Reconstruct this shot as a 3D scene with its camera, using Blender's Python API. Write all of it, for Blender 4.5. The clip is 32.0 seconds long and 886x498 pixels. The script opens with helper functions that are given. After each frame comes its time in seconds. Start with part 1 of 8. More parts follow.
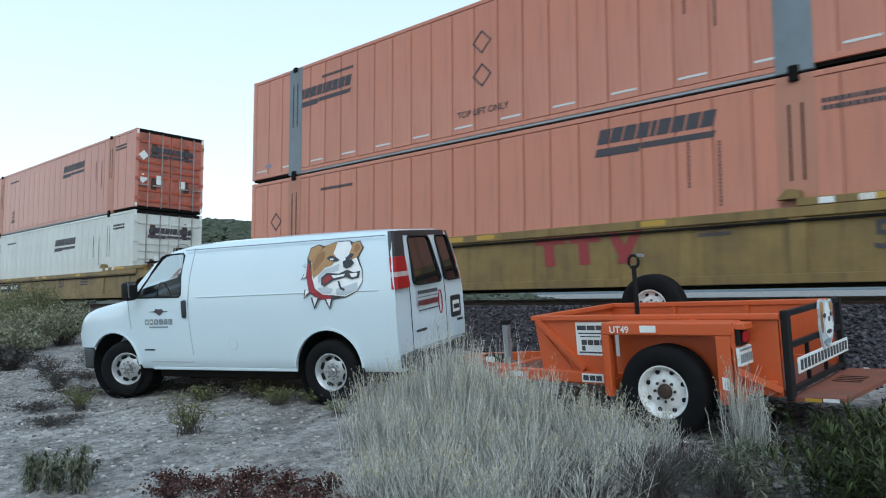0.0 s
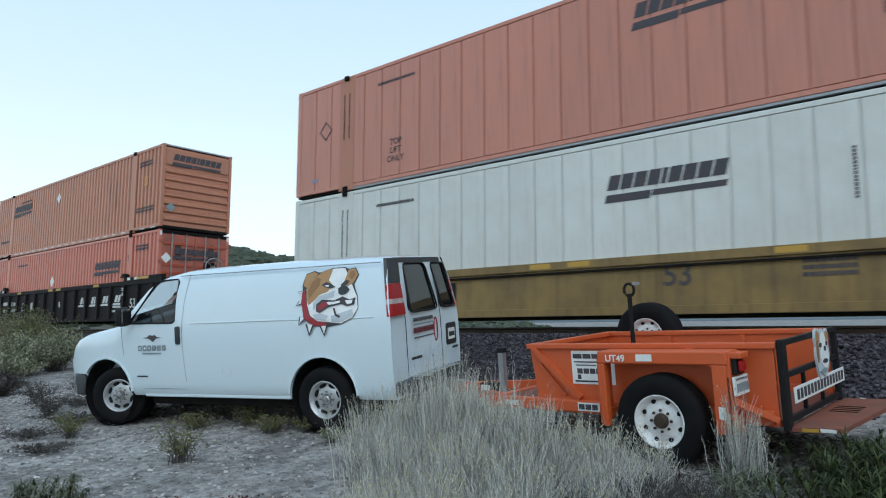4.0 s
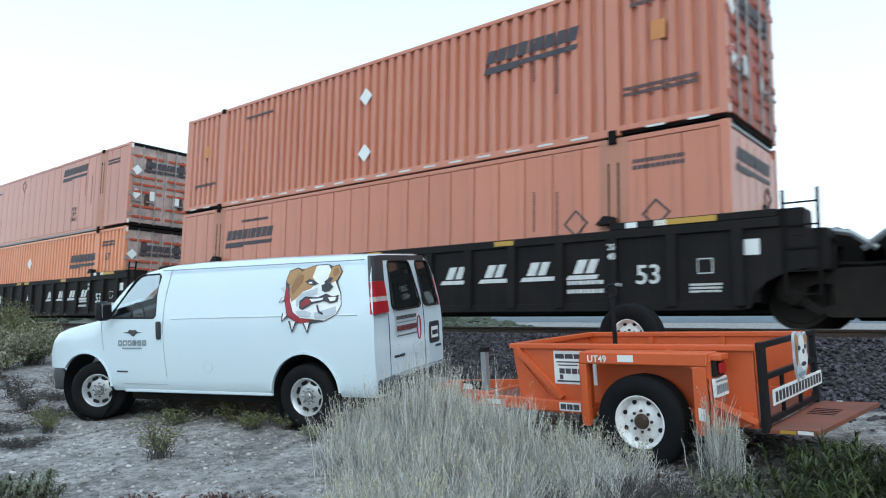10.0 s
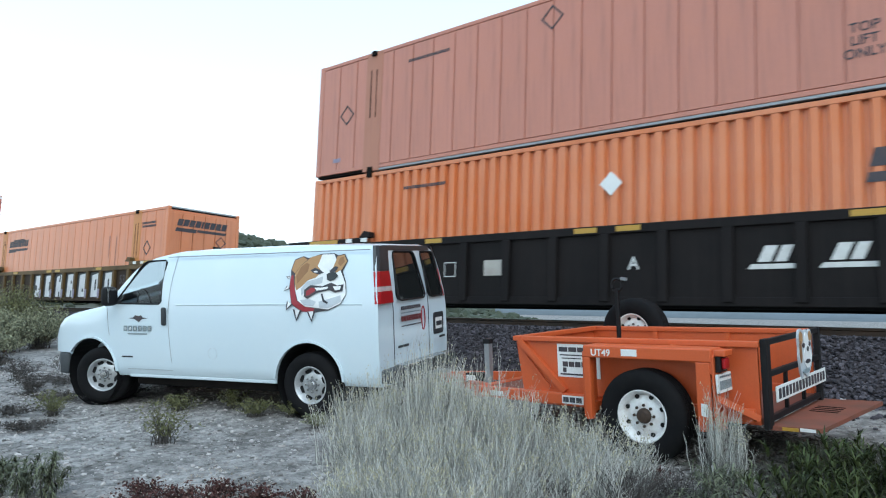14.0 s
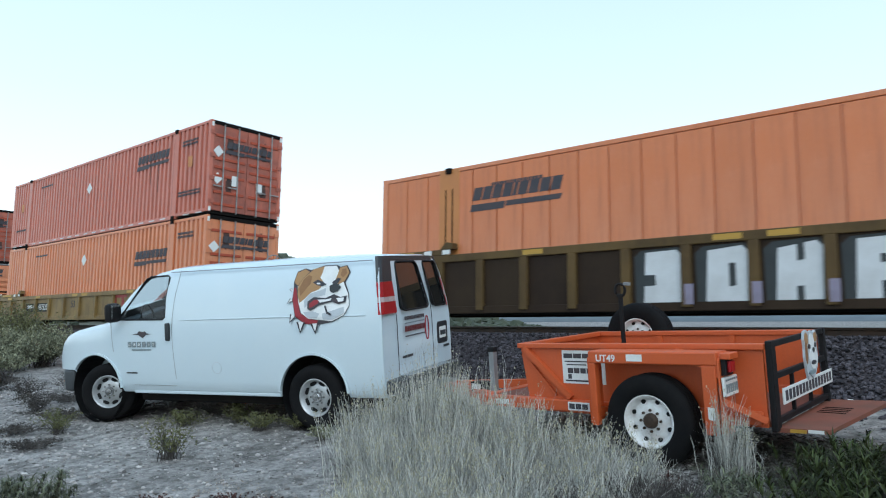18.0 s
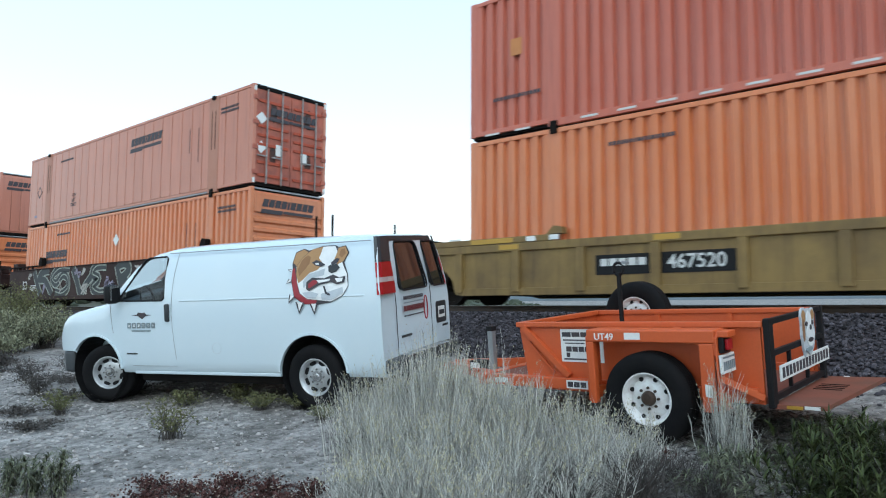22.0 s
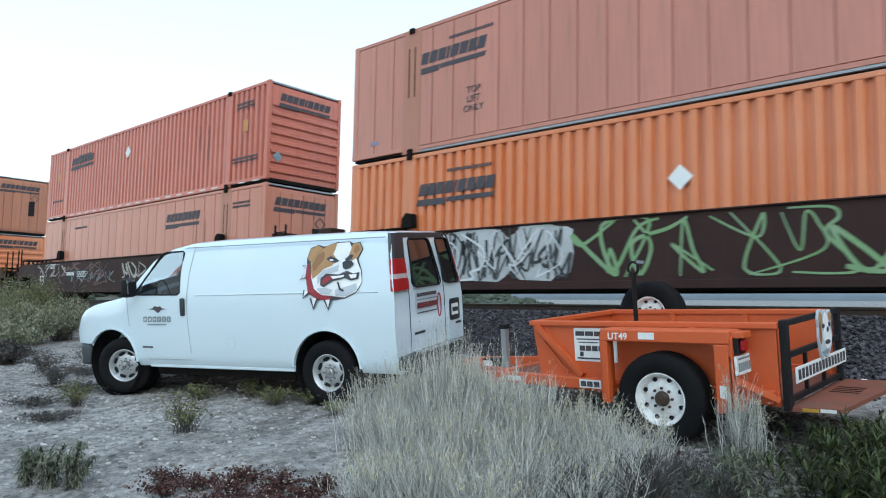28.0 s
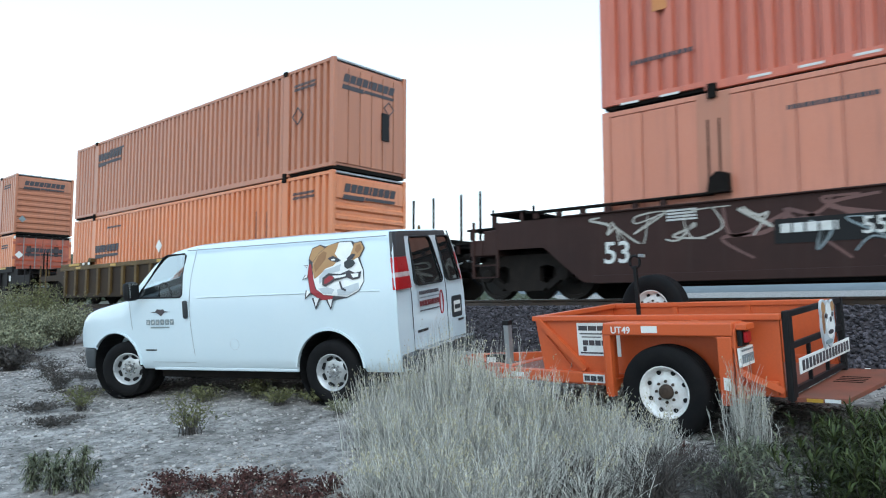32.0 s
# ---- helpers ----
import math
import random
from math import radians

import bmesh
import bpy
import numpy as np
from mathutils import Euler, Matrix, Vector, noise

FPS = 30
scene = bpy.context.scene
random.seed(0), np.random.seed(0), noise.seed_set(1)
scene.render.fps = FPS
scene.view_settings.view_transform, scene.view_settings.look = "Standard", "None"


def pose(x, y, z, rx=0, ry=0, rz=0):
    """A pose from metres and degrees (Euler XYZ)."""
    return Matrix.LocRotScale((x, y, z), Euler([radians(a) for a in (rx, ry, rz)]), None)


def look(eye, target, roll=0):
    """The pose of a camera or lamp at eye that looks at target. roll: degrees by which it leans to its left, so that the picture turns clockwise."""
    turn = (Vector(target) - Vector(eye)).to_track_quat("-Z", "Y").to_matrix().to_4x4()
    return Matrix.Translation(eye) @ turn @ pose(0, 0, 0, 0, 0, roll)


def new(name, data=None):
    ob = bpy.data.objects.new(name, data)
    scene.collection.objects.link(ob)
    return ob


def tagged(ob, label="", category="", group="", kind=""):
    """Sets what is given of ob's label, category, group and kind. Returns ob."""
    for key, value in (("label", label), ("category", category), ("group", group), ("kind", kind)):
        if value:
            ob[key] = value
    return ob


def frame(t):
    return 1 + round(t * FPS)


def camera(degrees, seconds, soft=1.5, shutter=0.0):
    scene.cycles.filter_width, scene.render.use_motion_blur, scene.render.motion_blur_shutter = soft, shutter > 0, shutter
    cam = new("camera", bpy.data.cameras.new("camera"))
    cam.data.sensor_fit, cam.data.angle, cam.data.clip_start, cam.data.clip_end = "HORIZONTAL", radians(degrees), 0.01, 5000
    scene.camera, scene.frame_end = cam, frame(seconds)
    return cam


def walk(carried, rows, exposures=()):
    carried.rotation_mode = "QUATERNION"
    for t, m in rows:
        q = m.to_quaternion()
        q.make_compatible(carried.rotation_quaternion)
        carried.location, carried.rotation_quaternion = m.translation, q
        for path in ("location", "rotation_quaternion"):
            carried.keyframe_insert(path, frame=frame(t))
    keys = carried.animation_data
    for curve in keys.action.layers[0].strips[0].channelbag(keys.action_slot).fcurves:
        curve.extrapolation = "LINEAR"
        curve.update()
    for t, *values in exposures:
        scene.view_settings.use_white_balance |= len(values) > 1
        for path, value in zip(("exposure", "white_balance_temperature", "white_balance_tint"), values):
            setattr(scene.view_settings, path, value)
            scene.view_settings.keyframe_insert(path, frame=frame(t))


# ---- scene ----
# light
EXPO = 0.97
KELVIN, TINT = 5650, -3
EXPO_ROWS = ((0.0, -0.35), (1.0, -0.15), (2.0, -0.3), (5.0, -0.53), (6.0, -0.65), (7.0, -0.85), (8.0, 0.0), (9.6, 0.0), (10.5, -0.05), (12.0, -0.07), (13.0, -0.15), (14.0, 0.0), (17.0, -0.2), (18.0, -0.3), (19.0, -0.3), (20.0, -0.5), (21.0, -0.35), (22.0, -0.15), (24.0, -0.45), (25.0, -0.1), (26.0, 0.0), (28.5, -0.05), (29.5, 0.0), (32.0, 0.05))
SKY = 0.12
SUN = 0.5
SUN_ELEV = 48
HAZE = 0.7
SUN_ROT = 132
SECONDS = 32.0
# camera: seconds, yaw, pitch, roll in degrees; it is held by hand at one place
CAM_Z = 1.6
cam = camera(64.07, SECONDS, soft=1.1, shutter=0.3)
CAM_ROWS = [
    (0.0, 41.83, 4.64, 0.11), (0.5, 41.38, 4.75, 0.05), (1.0, 41.82, 5.06, -0.70), (1.5, 42.16, 5.53, -0.53),
    (2.0, 41.91, 5.53, 0.05), (2.5, 42.05, 5.96, 0.36), (4.5, 40.92, 6.97, -0.34), (5.0, 40.10, 6.81, -0.29),
    (5.5, 39.83, 6.23, -0.55), (6.0, 39.18, 6.34, -1.05), (6.5, 39.24, 5.86, -0.78), (7.0, 38.92, 5.84, -1.02),
    (7.5, 39.73, 6.38, -1.14), (8.0, 40.18, 7.28, -1.31), (8.5, 40.22, 7.32, -1.02), (9.0, 40.15, 6.93, -0.70),
    (9.5, 40.10, 6.52, -0.77), (10.0, 40.22, 6.74, -0.90), (10.5, 40.35, 6.55, -0.74), (11.0, 41.44, 6.69, 0.26),
    (11.5, 41.56, 7.51, 0.14), (12.0, 41.45, 7.41, -0.47), (12.5, 40.56, 6.76, -2.06), (13.0, 40.15, 6.85, -2.08),
    (13.5, 39.87, 6.55, -2.26), (14.0, 40.64, 6.01, -1.92), (14.5, 40.41, 5.91, -1.76), (16.5, 41.18, 5.93, -1.00),
    (17.0, 41.72, 6.08, -0.55), (17.5, 41.42, 6.74, -0.70), (18.0, 40.83, 6.74, -0.63), (18.5, 40.40, 6.55, -0.22),
    (19.0, 40.37, 6.31, -0.37), (19.5, 40.56, 6.48, -0.65), (20.0, 40.28, 6.13, -0.44), (20.5, 40.38, 5.80, -0.53),
    (21.0, 40.58, 5.67, -0.54), (21.5, 40.41, 5.43, -0.41), (22.0, 40.69, 5.10, -0.32), (22.5, 41.10, 5.03, 0.20),
    (23.0, 41.22, 4.90, -0.04), (23.5, 41.21, 5.14, -0.25), (24.0, 41.50, 5.38, 0.11), (24.5, 41.74, 4.69, -0.00),
    (25.0, 41.65, 4.66, 0.56), (25.5, 42.22, 4.50, 0.28), (26.0, 42.89, 4.60, -0.35), (26.5, 42.39, 4.53, -0.73),
    (28.5, 41.60, 5.00, -0.82), (29.0, 41.43, 4.94, -0.30), (29.5, 41.78, 4.71, -0.11), (30.0, 41.95, 4.55, -0.02),
    (30.5, 42.01, 4.45, 0.06), (31.0, 42.18, 4.56, -0.15), (31.5, 42.25, 4.77, 0.00), (32.0, 41.93, 4.67, 0.10),
]
walk(cam, [(t, pose(0, 0, CAM_Z, 90 + p, 0, y) @ pose(0, 0, 0, 0, 0, -r)) for t, y, p, r in CAM_ROWS],
     exposures=[(t, EXPO + d, KELVIN, TINT) for t, d in EXPO_ROWS])

# train: seconds, metres along the track
TRAIN_ROWS = [
    (0.0, -57.57), (0.5, -54.36), (1.0, -51.15), (1.5, -47.96),
    (2.0, -44.79), (2.5, -41.66), (4.5, -28.74), (5.0, -25.59),
    (5.5, -22.40), (6.0, -19.19), (6.5, -15.97), (7.0, -12.77),
    (7.5, -9.57), (8.0, -6.38), (8.5, -3.19), (9.0, -0.00),
    (9.5, 3.20), (10.0, 6.40), (10.5, 9.59), (11.0, 12.78),
    (11.5, 15.99), (12.0, 19.21), (12.5, 22.45), (13.0, 25.68),
    (13.5, 28.91), (14.0, 32.12), (14.5, 35.31), (16.5, 48.14),
    (17.0, 51.35), (17.5, 54.58), (18.0, 57.82), (18.5, 61.06),
    (19.0, 64.33), (19.5, 67.60), (20.0, 70.89), (20.5, 74.18),
    (21.0, 77.46), (21.5, 80.72), (22.0, 83.99), (22.5, 87.27),
    (23.0, 90.55), (23.5, 93.84), (24.0, 97.14), (24.5, 100.43),
    (25.0, 103.73), (25.5, 107.02), (26.0, 110.32), (26.5, 113.63),
    (28.5, 126.94), (29.0, 130.28), (29.5, 133.63), (30.0, 136.95),
    (30.5, 140.26), (31.0, 143.55), (31.5, 146.83), (32.0, 150.11),
]

# ---- world and light ----
world = bpy.data.worlds.new("world")
scene.world = world
world.use_nodes = True
wn = world.node_tree
sky = wn.nodes.new("ShaderNodeTexSky")
sky.sky_type = "NISHITA"
sky.sun_disc = False
sky.sun_elevation = radians(SUN_ELEV)
sky.sun_rotation = radians(SUN_ROT)
sky.air_density, sky.dust_density, sky.ozone_density = 1.0, 3.0, 1.0
wn.nodes["Background"].inputs["Strength"].default_value = SKY
# thin high overcast evens the sky out
veil = wn.nodes.new("ShaderNodeMix")
veil.data_type = "RGBA"
veil.inputs[0].default_value = HAZE
# the haze is pale near the horizon and bluer overhead
way = wn.nodes.new("ShaderNodeTexCoord")
split = wn.nodes.new("ShaderNodeSeparateXYZ")
wn.links.new(way.outputs["Generated"], split.inputs[0])
fade = wn.nodes.new("ShaderNodeValToRGB")
for k, (at, tone) in enumerate(((0.0, (1.0, 0.98, 0.95)), (0.30, (0.68, 0.695, 0.72)), (0.65, (0.44, 0.545, 0.68)))):
    el = fade.color_ramp.elements[k] if k < 2 else fade.color_ramp.elements.new(at)
    el.position, el.color = at, (*tone, 1)
wn.links.new(split.outputs["Z"], fade.inputs["Fac"])
boost = wn.nodes.new("ShaderNodeVectorMath")
boost.operation = "SCALE"
boost.inputs["Scale"].default_value = 9.6
wn.links.new(fade.outputs["Color"], boost.inputs[0])
wn.links.new(boost.outputs[0], veil.inputs[7])
wn.links.new(sky.outputs["Color"], veil.inputs[6])
wn.links.new(veil.outputs[2], wn.nodes["Background"].inputs["Color"])
sun_data = bpy.data.lights.new("sun", "SUN")
sun_data.energy, sun_data.angle, sun_data.color = SUN, radians(60), (1.0, 0.98, 0.96)
sun = new("sun", sun_data)
a, e = radians(SUN_ROT), radians(max(SUN_ELEV, 25))
sun.matrix_world = look((math.sin(a) * math.cos(e) * 50, math.cos(a) * math.cos(e) * 50, math.sin(e) * 50), (0, 0, 0))

# ---- layout ----
NEAR = 11.09          # near side of the containers
TC = NEAR + 1.295     # middle of the track
RZ = 1.74             # top of the rails
SLOPE = 0.1


def ground_z(x, y):
    """Height of the ground: it rises gently to the railway bank, then on to the far plain."""
    yy = max(-6.0, min(y, 9.8))
    z = 0.555 + SLOPE * (yy - 6.94)
    if y > 9.8:
        z += min(y - 9.8, 5.0) * 0.03
    if y > 22:
        z -= min(y - 22, 30) * 0.02
    if y > 60:
        z += (y - 60) * 0.0205
    near = 1.0 / (1.0 + ((x + 4) ** 2 + (y - 5) ** 2) / 900.0)
    z += near * (0.05 * noise.noise((x * 0.35, y * 0.35, 0)) + 0.022 * noise.noise((x * 1.7, y * 1.7, 3)))
    return z


# ---- materials ----
MATS = {}


def material(name, base, rough=0.6, metal=0.0, other=None, scale=4.0, amount=0.35, grain=60.0, bump=0.1,
             stretch=(1, 1, 1), streak=None, streak_amount=0.0, vary=0.0, coat=0.0, spec=0.5, grit=0.0):
    """Procedural surface: base colour broken up by stains of another colour at two scales, fine relief, optional vertical streaks."""
    if name in MATS:
        return MATS[name]
    m = bpy.data.materials.new(name)
    m.use_nodes = True
    nt = m.node_tree
    n, l = nt.nodes, nt.links
    bs = n["Principled BSDF"]
    tc = n.new("ShaderNodeTexCoord")
    mp = n.new("ShaderNodeMapping")
    mp.inputs["Scale"].default_value = stretch
    l.new(tc.outputs["Object"], mp.inputs["Vector"])
    big = n.new("ShaderNodeTexNoise")
    big.inputs["Scale"].default_value, big.inputs["Detail"].default_value, big.inputs["Roughness"].default_value = scale, 6, 0.65
    l.new(mp.outputs["Vector"], big.inputs["Vector"])
    ramp = n.new("ShaderNodeValToRGB")
    ramp.color_ramp.elements[0].position, ramp.color_ramp.elements[1].position = 0.38, 0.72
    l.new(big.outputs["Fac"], ramp.inputs["Fac"])
    mul = n.new("ShaderNodeMath")
    mul.operation = "MULTIPLY"
    mul.inputs[1].default_value = amount
    l.new(ramp.outputs["Color"], mul.inputs[0])
    mix = n.new("ShaderNodeMix")
    mix.data_type = "RGBA"
    dark = other or tuple(c * 0.6 for c in base)
    mix.inputs[6].default_value, mix.inputs[7].default_value = (*base, 1), (*dark, 1)
    l.new(mul.outputs[0], mix.inputs[0])
    out = mix.outputs[2]
    fine = n.new("ShaderNodeTexNoise")
    fine.inputs["Scale"].default_value, fine.inputs["Detail"].default_value = grain, 4
    l.new(tc.outputs["Object"], fine.inputs["Vector"])
    if streak:
        mp2 = n.new("ShaderNodeMapping")
        mp2.inputs["Scale"].default_value = (5.0, 5.0, 0.22)
        l.new(tc.outputs["Object"], mp2.inputs["Vector"])
        st = n.new("ShaderNodeTexNoise")
        st.inputs["Scale"].default_value, st.inputs["Detail"].default_value, st.inputs["Roughness"].default_value = 1.6, 7, 0.7
        l.new(mp2.outputs["Vector"], st.inputs["Vector"])
        r2 = n.new("ShaderNodeValToRGB")
        r2.color_ramp.elements[0].position, r2.color_ramp.elements[1].position = 0.5, 0.78
        l.new(st.outputs["Fac"], r2.inputs["Fac"])
        m2 = n.new("ShaderNodeMath")
        m2.operation = "MULTIPLY"
        m2.inputs[1].default_value = streak_amount
        l.new(r2.outputs["Color"], m2.inputs[0])
        mx = n.new("ShaderNodeMix")
        mx.data_type = "RGBA"
        l.new(m2.outputs[0], mx.inputs[0])
        l.new(out, mx.inputs[6])
        mx.inputs[7].default_value = (*streak, 1)
        out = mx.outputs[2]
    if grit:
        gn = n.new("ShaderNodeTexNoise")
        gn.inputs["Scale"].default_value, gn.inputs["Detail"].default_value, gn.inputs["Roughness"].default_value = 7.0, 9, 0.8
        l.new(tc.outputs["Object"], gn.inputs["Vector"])
        gr = n.new("ShaderNodeValToRGB")
        gr.color_ramp.elements[0].position, gr.color_ramp.elements[1].position = 0.40, 0.60
        lo = 1 - grit
        gr.color_ramp.elements[0].color, gr.color_ramp.elements[1].color = (lo, lo, lo, 1), (1, 1, 1, 1)
        l.new(gn.outputs["Fac"], gr.inputs["Fac"])
        gm = n.new("ShaderNodeMix")
        gm.data_type, gm.blend_type = "RGBA", "MULTIPLY"
        gm.inputs[0].default_value = 1.0
        l.new(out, gm.inputs[6])
        l.new(gr.outputs["Color"], gm.inputs[7])
        out = gm.outputs[2]
    hsv = n.new("ShaderNodeHueSaturation")
    l.new(out, hsv.inputs["Color"])
    val = n.new("ShaderNodeMapRange")
    val.inputs["To Min"].default_value, val.inputs["To Max"].default_value = 0.9, 1.1
    l.new(fine.outputs["Fac"], val.inputs["Value"])
    if vary:
        oi = n.new("ShaderNodeObjectInfo")
        vr = n.new("ShaderNodeMapRange")
        vr.inputs["To Min"].default_value, vr.inputs["To Max"].default_value = 1 - vary, 1 + vary
        l.new(oi.outputs["Random"], vr.inputs["Value"])
        mm = n.new("ShaderNodeMath")
        mm.operation = "MULTIPLY"
        l.new(val.outputs[0], mm.inputs[0])
        l.new(vr.outputs[0], mm.inputs[1])
        l.new(mm.outputs[0], hsv.inputs["Value"])
    else:
        l.new(val.outputs[0], hsv.inputs["Value"])
    l.new(hsv.outputs["Color"], bs.inputs["Base Color"])
    rr = n.new("ShaderNodeMapRange")
    rr.inputs["To Min"].default_value, rr.inputs["To Max"].default_value = max(0.03, rough - 0.1), min(1, rough + 0.12)
    l.new(big.outputs["Fac"], rr.inputs["Value"])
    l.new(rr.outputs[0], bs.inputs["Roughness"])
    bs.inputs["Metallic"].default_value = metal
    bs.inputs["Specular IOR Level"].default_value = spec
    bs.inputs["Coat Weight"].default_value = coat
    bs.inputs["Coat Roughness"].default_value = 0.12
    if bump:
        bp = n.new("ShaderNodeBump")
        bp.inputs["Strength"].default_value, bp.inputs["Distance"].default_value = bump, 0.01
        l.new(fine.outputs["Fac"], bp.inputs["Height"])
        l.new(bp.outputs["Normal"], bs.inputs["Normal"])
    MATS[name] = m
    return m


def glass(name, tint=(0.75, 0.8, 0.8), ior=1.45, clear=1.0):
    m = bpy.data.materials.new(name)
    m.use_nodes = True
    b = m.node_tree.nodes["Principled BSDF"]
    b.inputs["Base Color"].default_value = (*tint, 1)
    b.inputs["Transmission Weight"].default_value = clear
    b.inputs["Roughness"].default_value = 0.02
    b.inputs["IOR"].default_value = ior
    return m


# coral, bright orange, red orange: paler patches put in both fading and sky sheen
CORAL = material("coral paint", (0.47, 0.170, 0.100), 0.32, other=(0.52, 0.23, 0.16), scale=0.35, amount=0.6, streak=(0.264, 0.104, 0.072), streak_amount=0.6, bump=0.05, vary=0.05, spec=0.5)
PINK = material("faded coral paint", (0.47, 0.188, 0.125), 0.32, other=(0.45, 0.19, 0.145), scale=0.8, amount=0.6, streak=(0.240, 0.104, 0.080), streak_amount=0.6, bump=0.05, vary=0.05, spec=0.5)
ORANGE = material("bright orange paint", (0.56, 0.165, 0.052), 0.32, other=(0.62, 0.29, 0.17), scale=0.3, amount=0.6, streak=(0.288, 0.088, 0.040), streak_amount=0.6, bump=0.05, vary=0.04, spec=0.5)
REDOR = material("red orange paint", (0.47, 0.120, 0.070), 0.32, other=(0.52, 0.19, 0.135), scale=0.3, amount=0.6, streak=(0.208, 0.064, 0.048), streak_amount=0.6, bump=0.05, vary=0.05, spec=0.5)
TAN = material("sun bleached orange paint", (0.4, 0.155, 0.082), 0.34, other=(0.38, 0.16, 0.10), scale=0.8, amount=0.6, streak=(0.240, 0.112, 0.080), streak_amount=0.6, bump=0.05, vary=0.05, spec=0.5)
WHITE_C = material("dirty white container paint", (0.60, 0.605, 0.57), 0.5, other=(0.46, 0.44, 0.39), scale=0.8, amount=0.5, streak=(0.34, 0.28, 0.22), streak_amount=0.3, bump=0.05, vary=0.04)
DIRTY = material("soot streaked door paint", (0.42, 0.30, 0.26), 0.6, other=(0.10, 0.08, 0.075), scale=2.2, amount=0.9, streak=(0.55, 0.53, 0.5), streak_amount=0.5, bump=0.05)
DOOR = material("worn coral door paint", (0.42, 0.11, 0.065), 0.55, other=(0.12, 0.05, 0.04), scale=1.6, amount=0.75, streak=(0.16, 0.07, 0.055), streak_amount=0.6, bump=0.05, vary=0.05)
SOOT = material("soot stain", (0.035, 0.025, 0.022), 0.8, other=(0.14, 0.05, 0.035), scale=7, amount=0.8, bump=0)
POSTGREY = material("grey post paint", (0.17, 0.20, 0.22), 0.5, other=(0.10, 0.10, 0.10), scale=1.2, amount=0.5)
POSTPALE = material("faded tan post paint", (0.4, 0.175, 0.11), 0.5, other=(0.36, 0.14, 0.085), scale=1.2, amount=0.5, streak=(0.25, 0.11, 0.08), streak_amount=0.4)
POSTTAN = material("ochre post paint", (0.50, 0.20, 0.05), 0.5, other=(0.4, 0.15, 0.06), scale=1.2, amount=0.5)
RIBRED = material("red door rib paint", (0.38, 0.06, 0.02), 0.55, other=(0.2, 0.05, 0.03), scale=3)
STEEL = material("galvanised rod", (0.33, 0.31, 0.30), 0.5, metal=0.4, other=(0.12, 0.09, 0.08), scale=5, amount=0.7)
BLACK = material("black paint", (0.0090, 0.0090, 0.0099), 0.55, other=(0.0180, 0.0162, 0.0162), scale=4, spec=0.2)
FAINT = material("worn small lettering", (0.13, 0.06, 0.05), 0.6, other=(0.24, 0.09, 0.06), scale=6, amount=0.6)
MARK = material("faded black lettering", (0.035, 0.035, 0.045), 0.6, other=(0.10, 0.06, 0.05), scale=6, amount=0.5)
WHITEMARK = material("white marking paint", (0.62, 0.62, 0.6), 0.6, other=(0.4, 0.38, 0.35), scale=8, amount=0.5)
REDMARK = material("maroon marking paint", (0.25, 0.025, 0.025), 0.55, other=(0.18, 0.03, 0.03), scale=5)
YELLOWMARK = material("yellow reflector", (0.42, 0.24, 0.025), 0.45, other=(0.4, 0.26, 0.05), scale=6, amount=0.5)
W_YELLOW = material("yellow well car paint", (0.235, 0.155, 0.052), 0.5, other=(0.11, 0.072, 0.035), scale=1.3, amount=0.75, streak=(0.05, 0.034, 0.02), streak_amount=0.7, bump=0.06, spec=0.3)
W_BROWN = material("weathered brown well car paint", (0.027, 0.0172, 0.012), 0.6, other=(0.05, 0.034, 0.019), scale=0.9, amount=0.7, streak=(0.05, 0.032, 0.022), streak_amount=0.5, bump=0.06, spec=0.12)
W_OCHRE = material("worn ochre rib paint", (0.118, 0.074, 0.027), 0.55, other=(0.055, 0.036, 0.018), scale=1.2, amount=0.8, streak=(0.04, 0.026, 0.016), streak_amount=0.55, bump=0.06, spec=0.18)
W_BLACK = material("black brown well car paint", (0.0099, 0.0086, 0.0088), 0.62, other=(0.0198, 0.0162, 0.0153), scale=1.2, amount=0.6, streak=(0.0306, 0.0252, 0.0234), streak_amount=0.35, bump=0.06, spec=0.12)
W_RUST = material("red brown well car paint", (0.0413, 0.0210, 0.0180), 0.6, other=(0.0240, 0.0158, 0.0150), scale=1.0, amount=0.7, streak=(0.0562, 0.0390, 0.0330), streak_amount=0.4, bump=0.06, spec=0.12)
GRIME = material("greasy running gear", (0.0072, 0.0063, 0.0059), 0.8, other=(0.0216, 0.0171, 0.0144), scale=3.5, amount=0.5, bump=0.2, spec=0.08)
TRUCKM = material("dusty cast steel", (0.0150, 0.0125, 0.0112), 0.8, other=(0.0300, 0.0235, 0.0190), scale=3.5, amount=0.6, bump=0.2, spec=0.12)
WHEEL = material("worn wheel steel", (0.014, 0.011, 0.009), 0.65, metal=0.1, other=(0.03, 0.02, 0.014), scale=3, amount=0.6, spec=0.3)
RAILSTEEL = material("rail steel", (0.05, 0.038, 0.03), 0.6, metal=0.3, other=(0.11, 0.06, 0.035), scale=4, amount=0.6)
RAILTOP = material("polished rail head", (0.35, 0.35, 0.35), 0.3, metal=0.9)
SPRAY = material("pale graffiti paint", (0.42, 0.40, 0.36), 0.6, other=(0.25, 0.21, 0.18), scale=2.0, amount=0.7)
SPRAYBLUE = material("blue grey graffiti paint", (0.22, 0.27, 0.29), 0.6, other=(0.13, 0.13, 0.13), scale=2.0, amount=0.6)
SPRAYMINT = material("pale mint graffiti paint", (0.34, 0.37, 0.31), 0.6, other=(0.20, 0.19, 0.18), scale=1.8, amount=0.7)
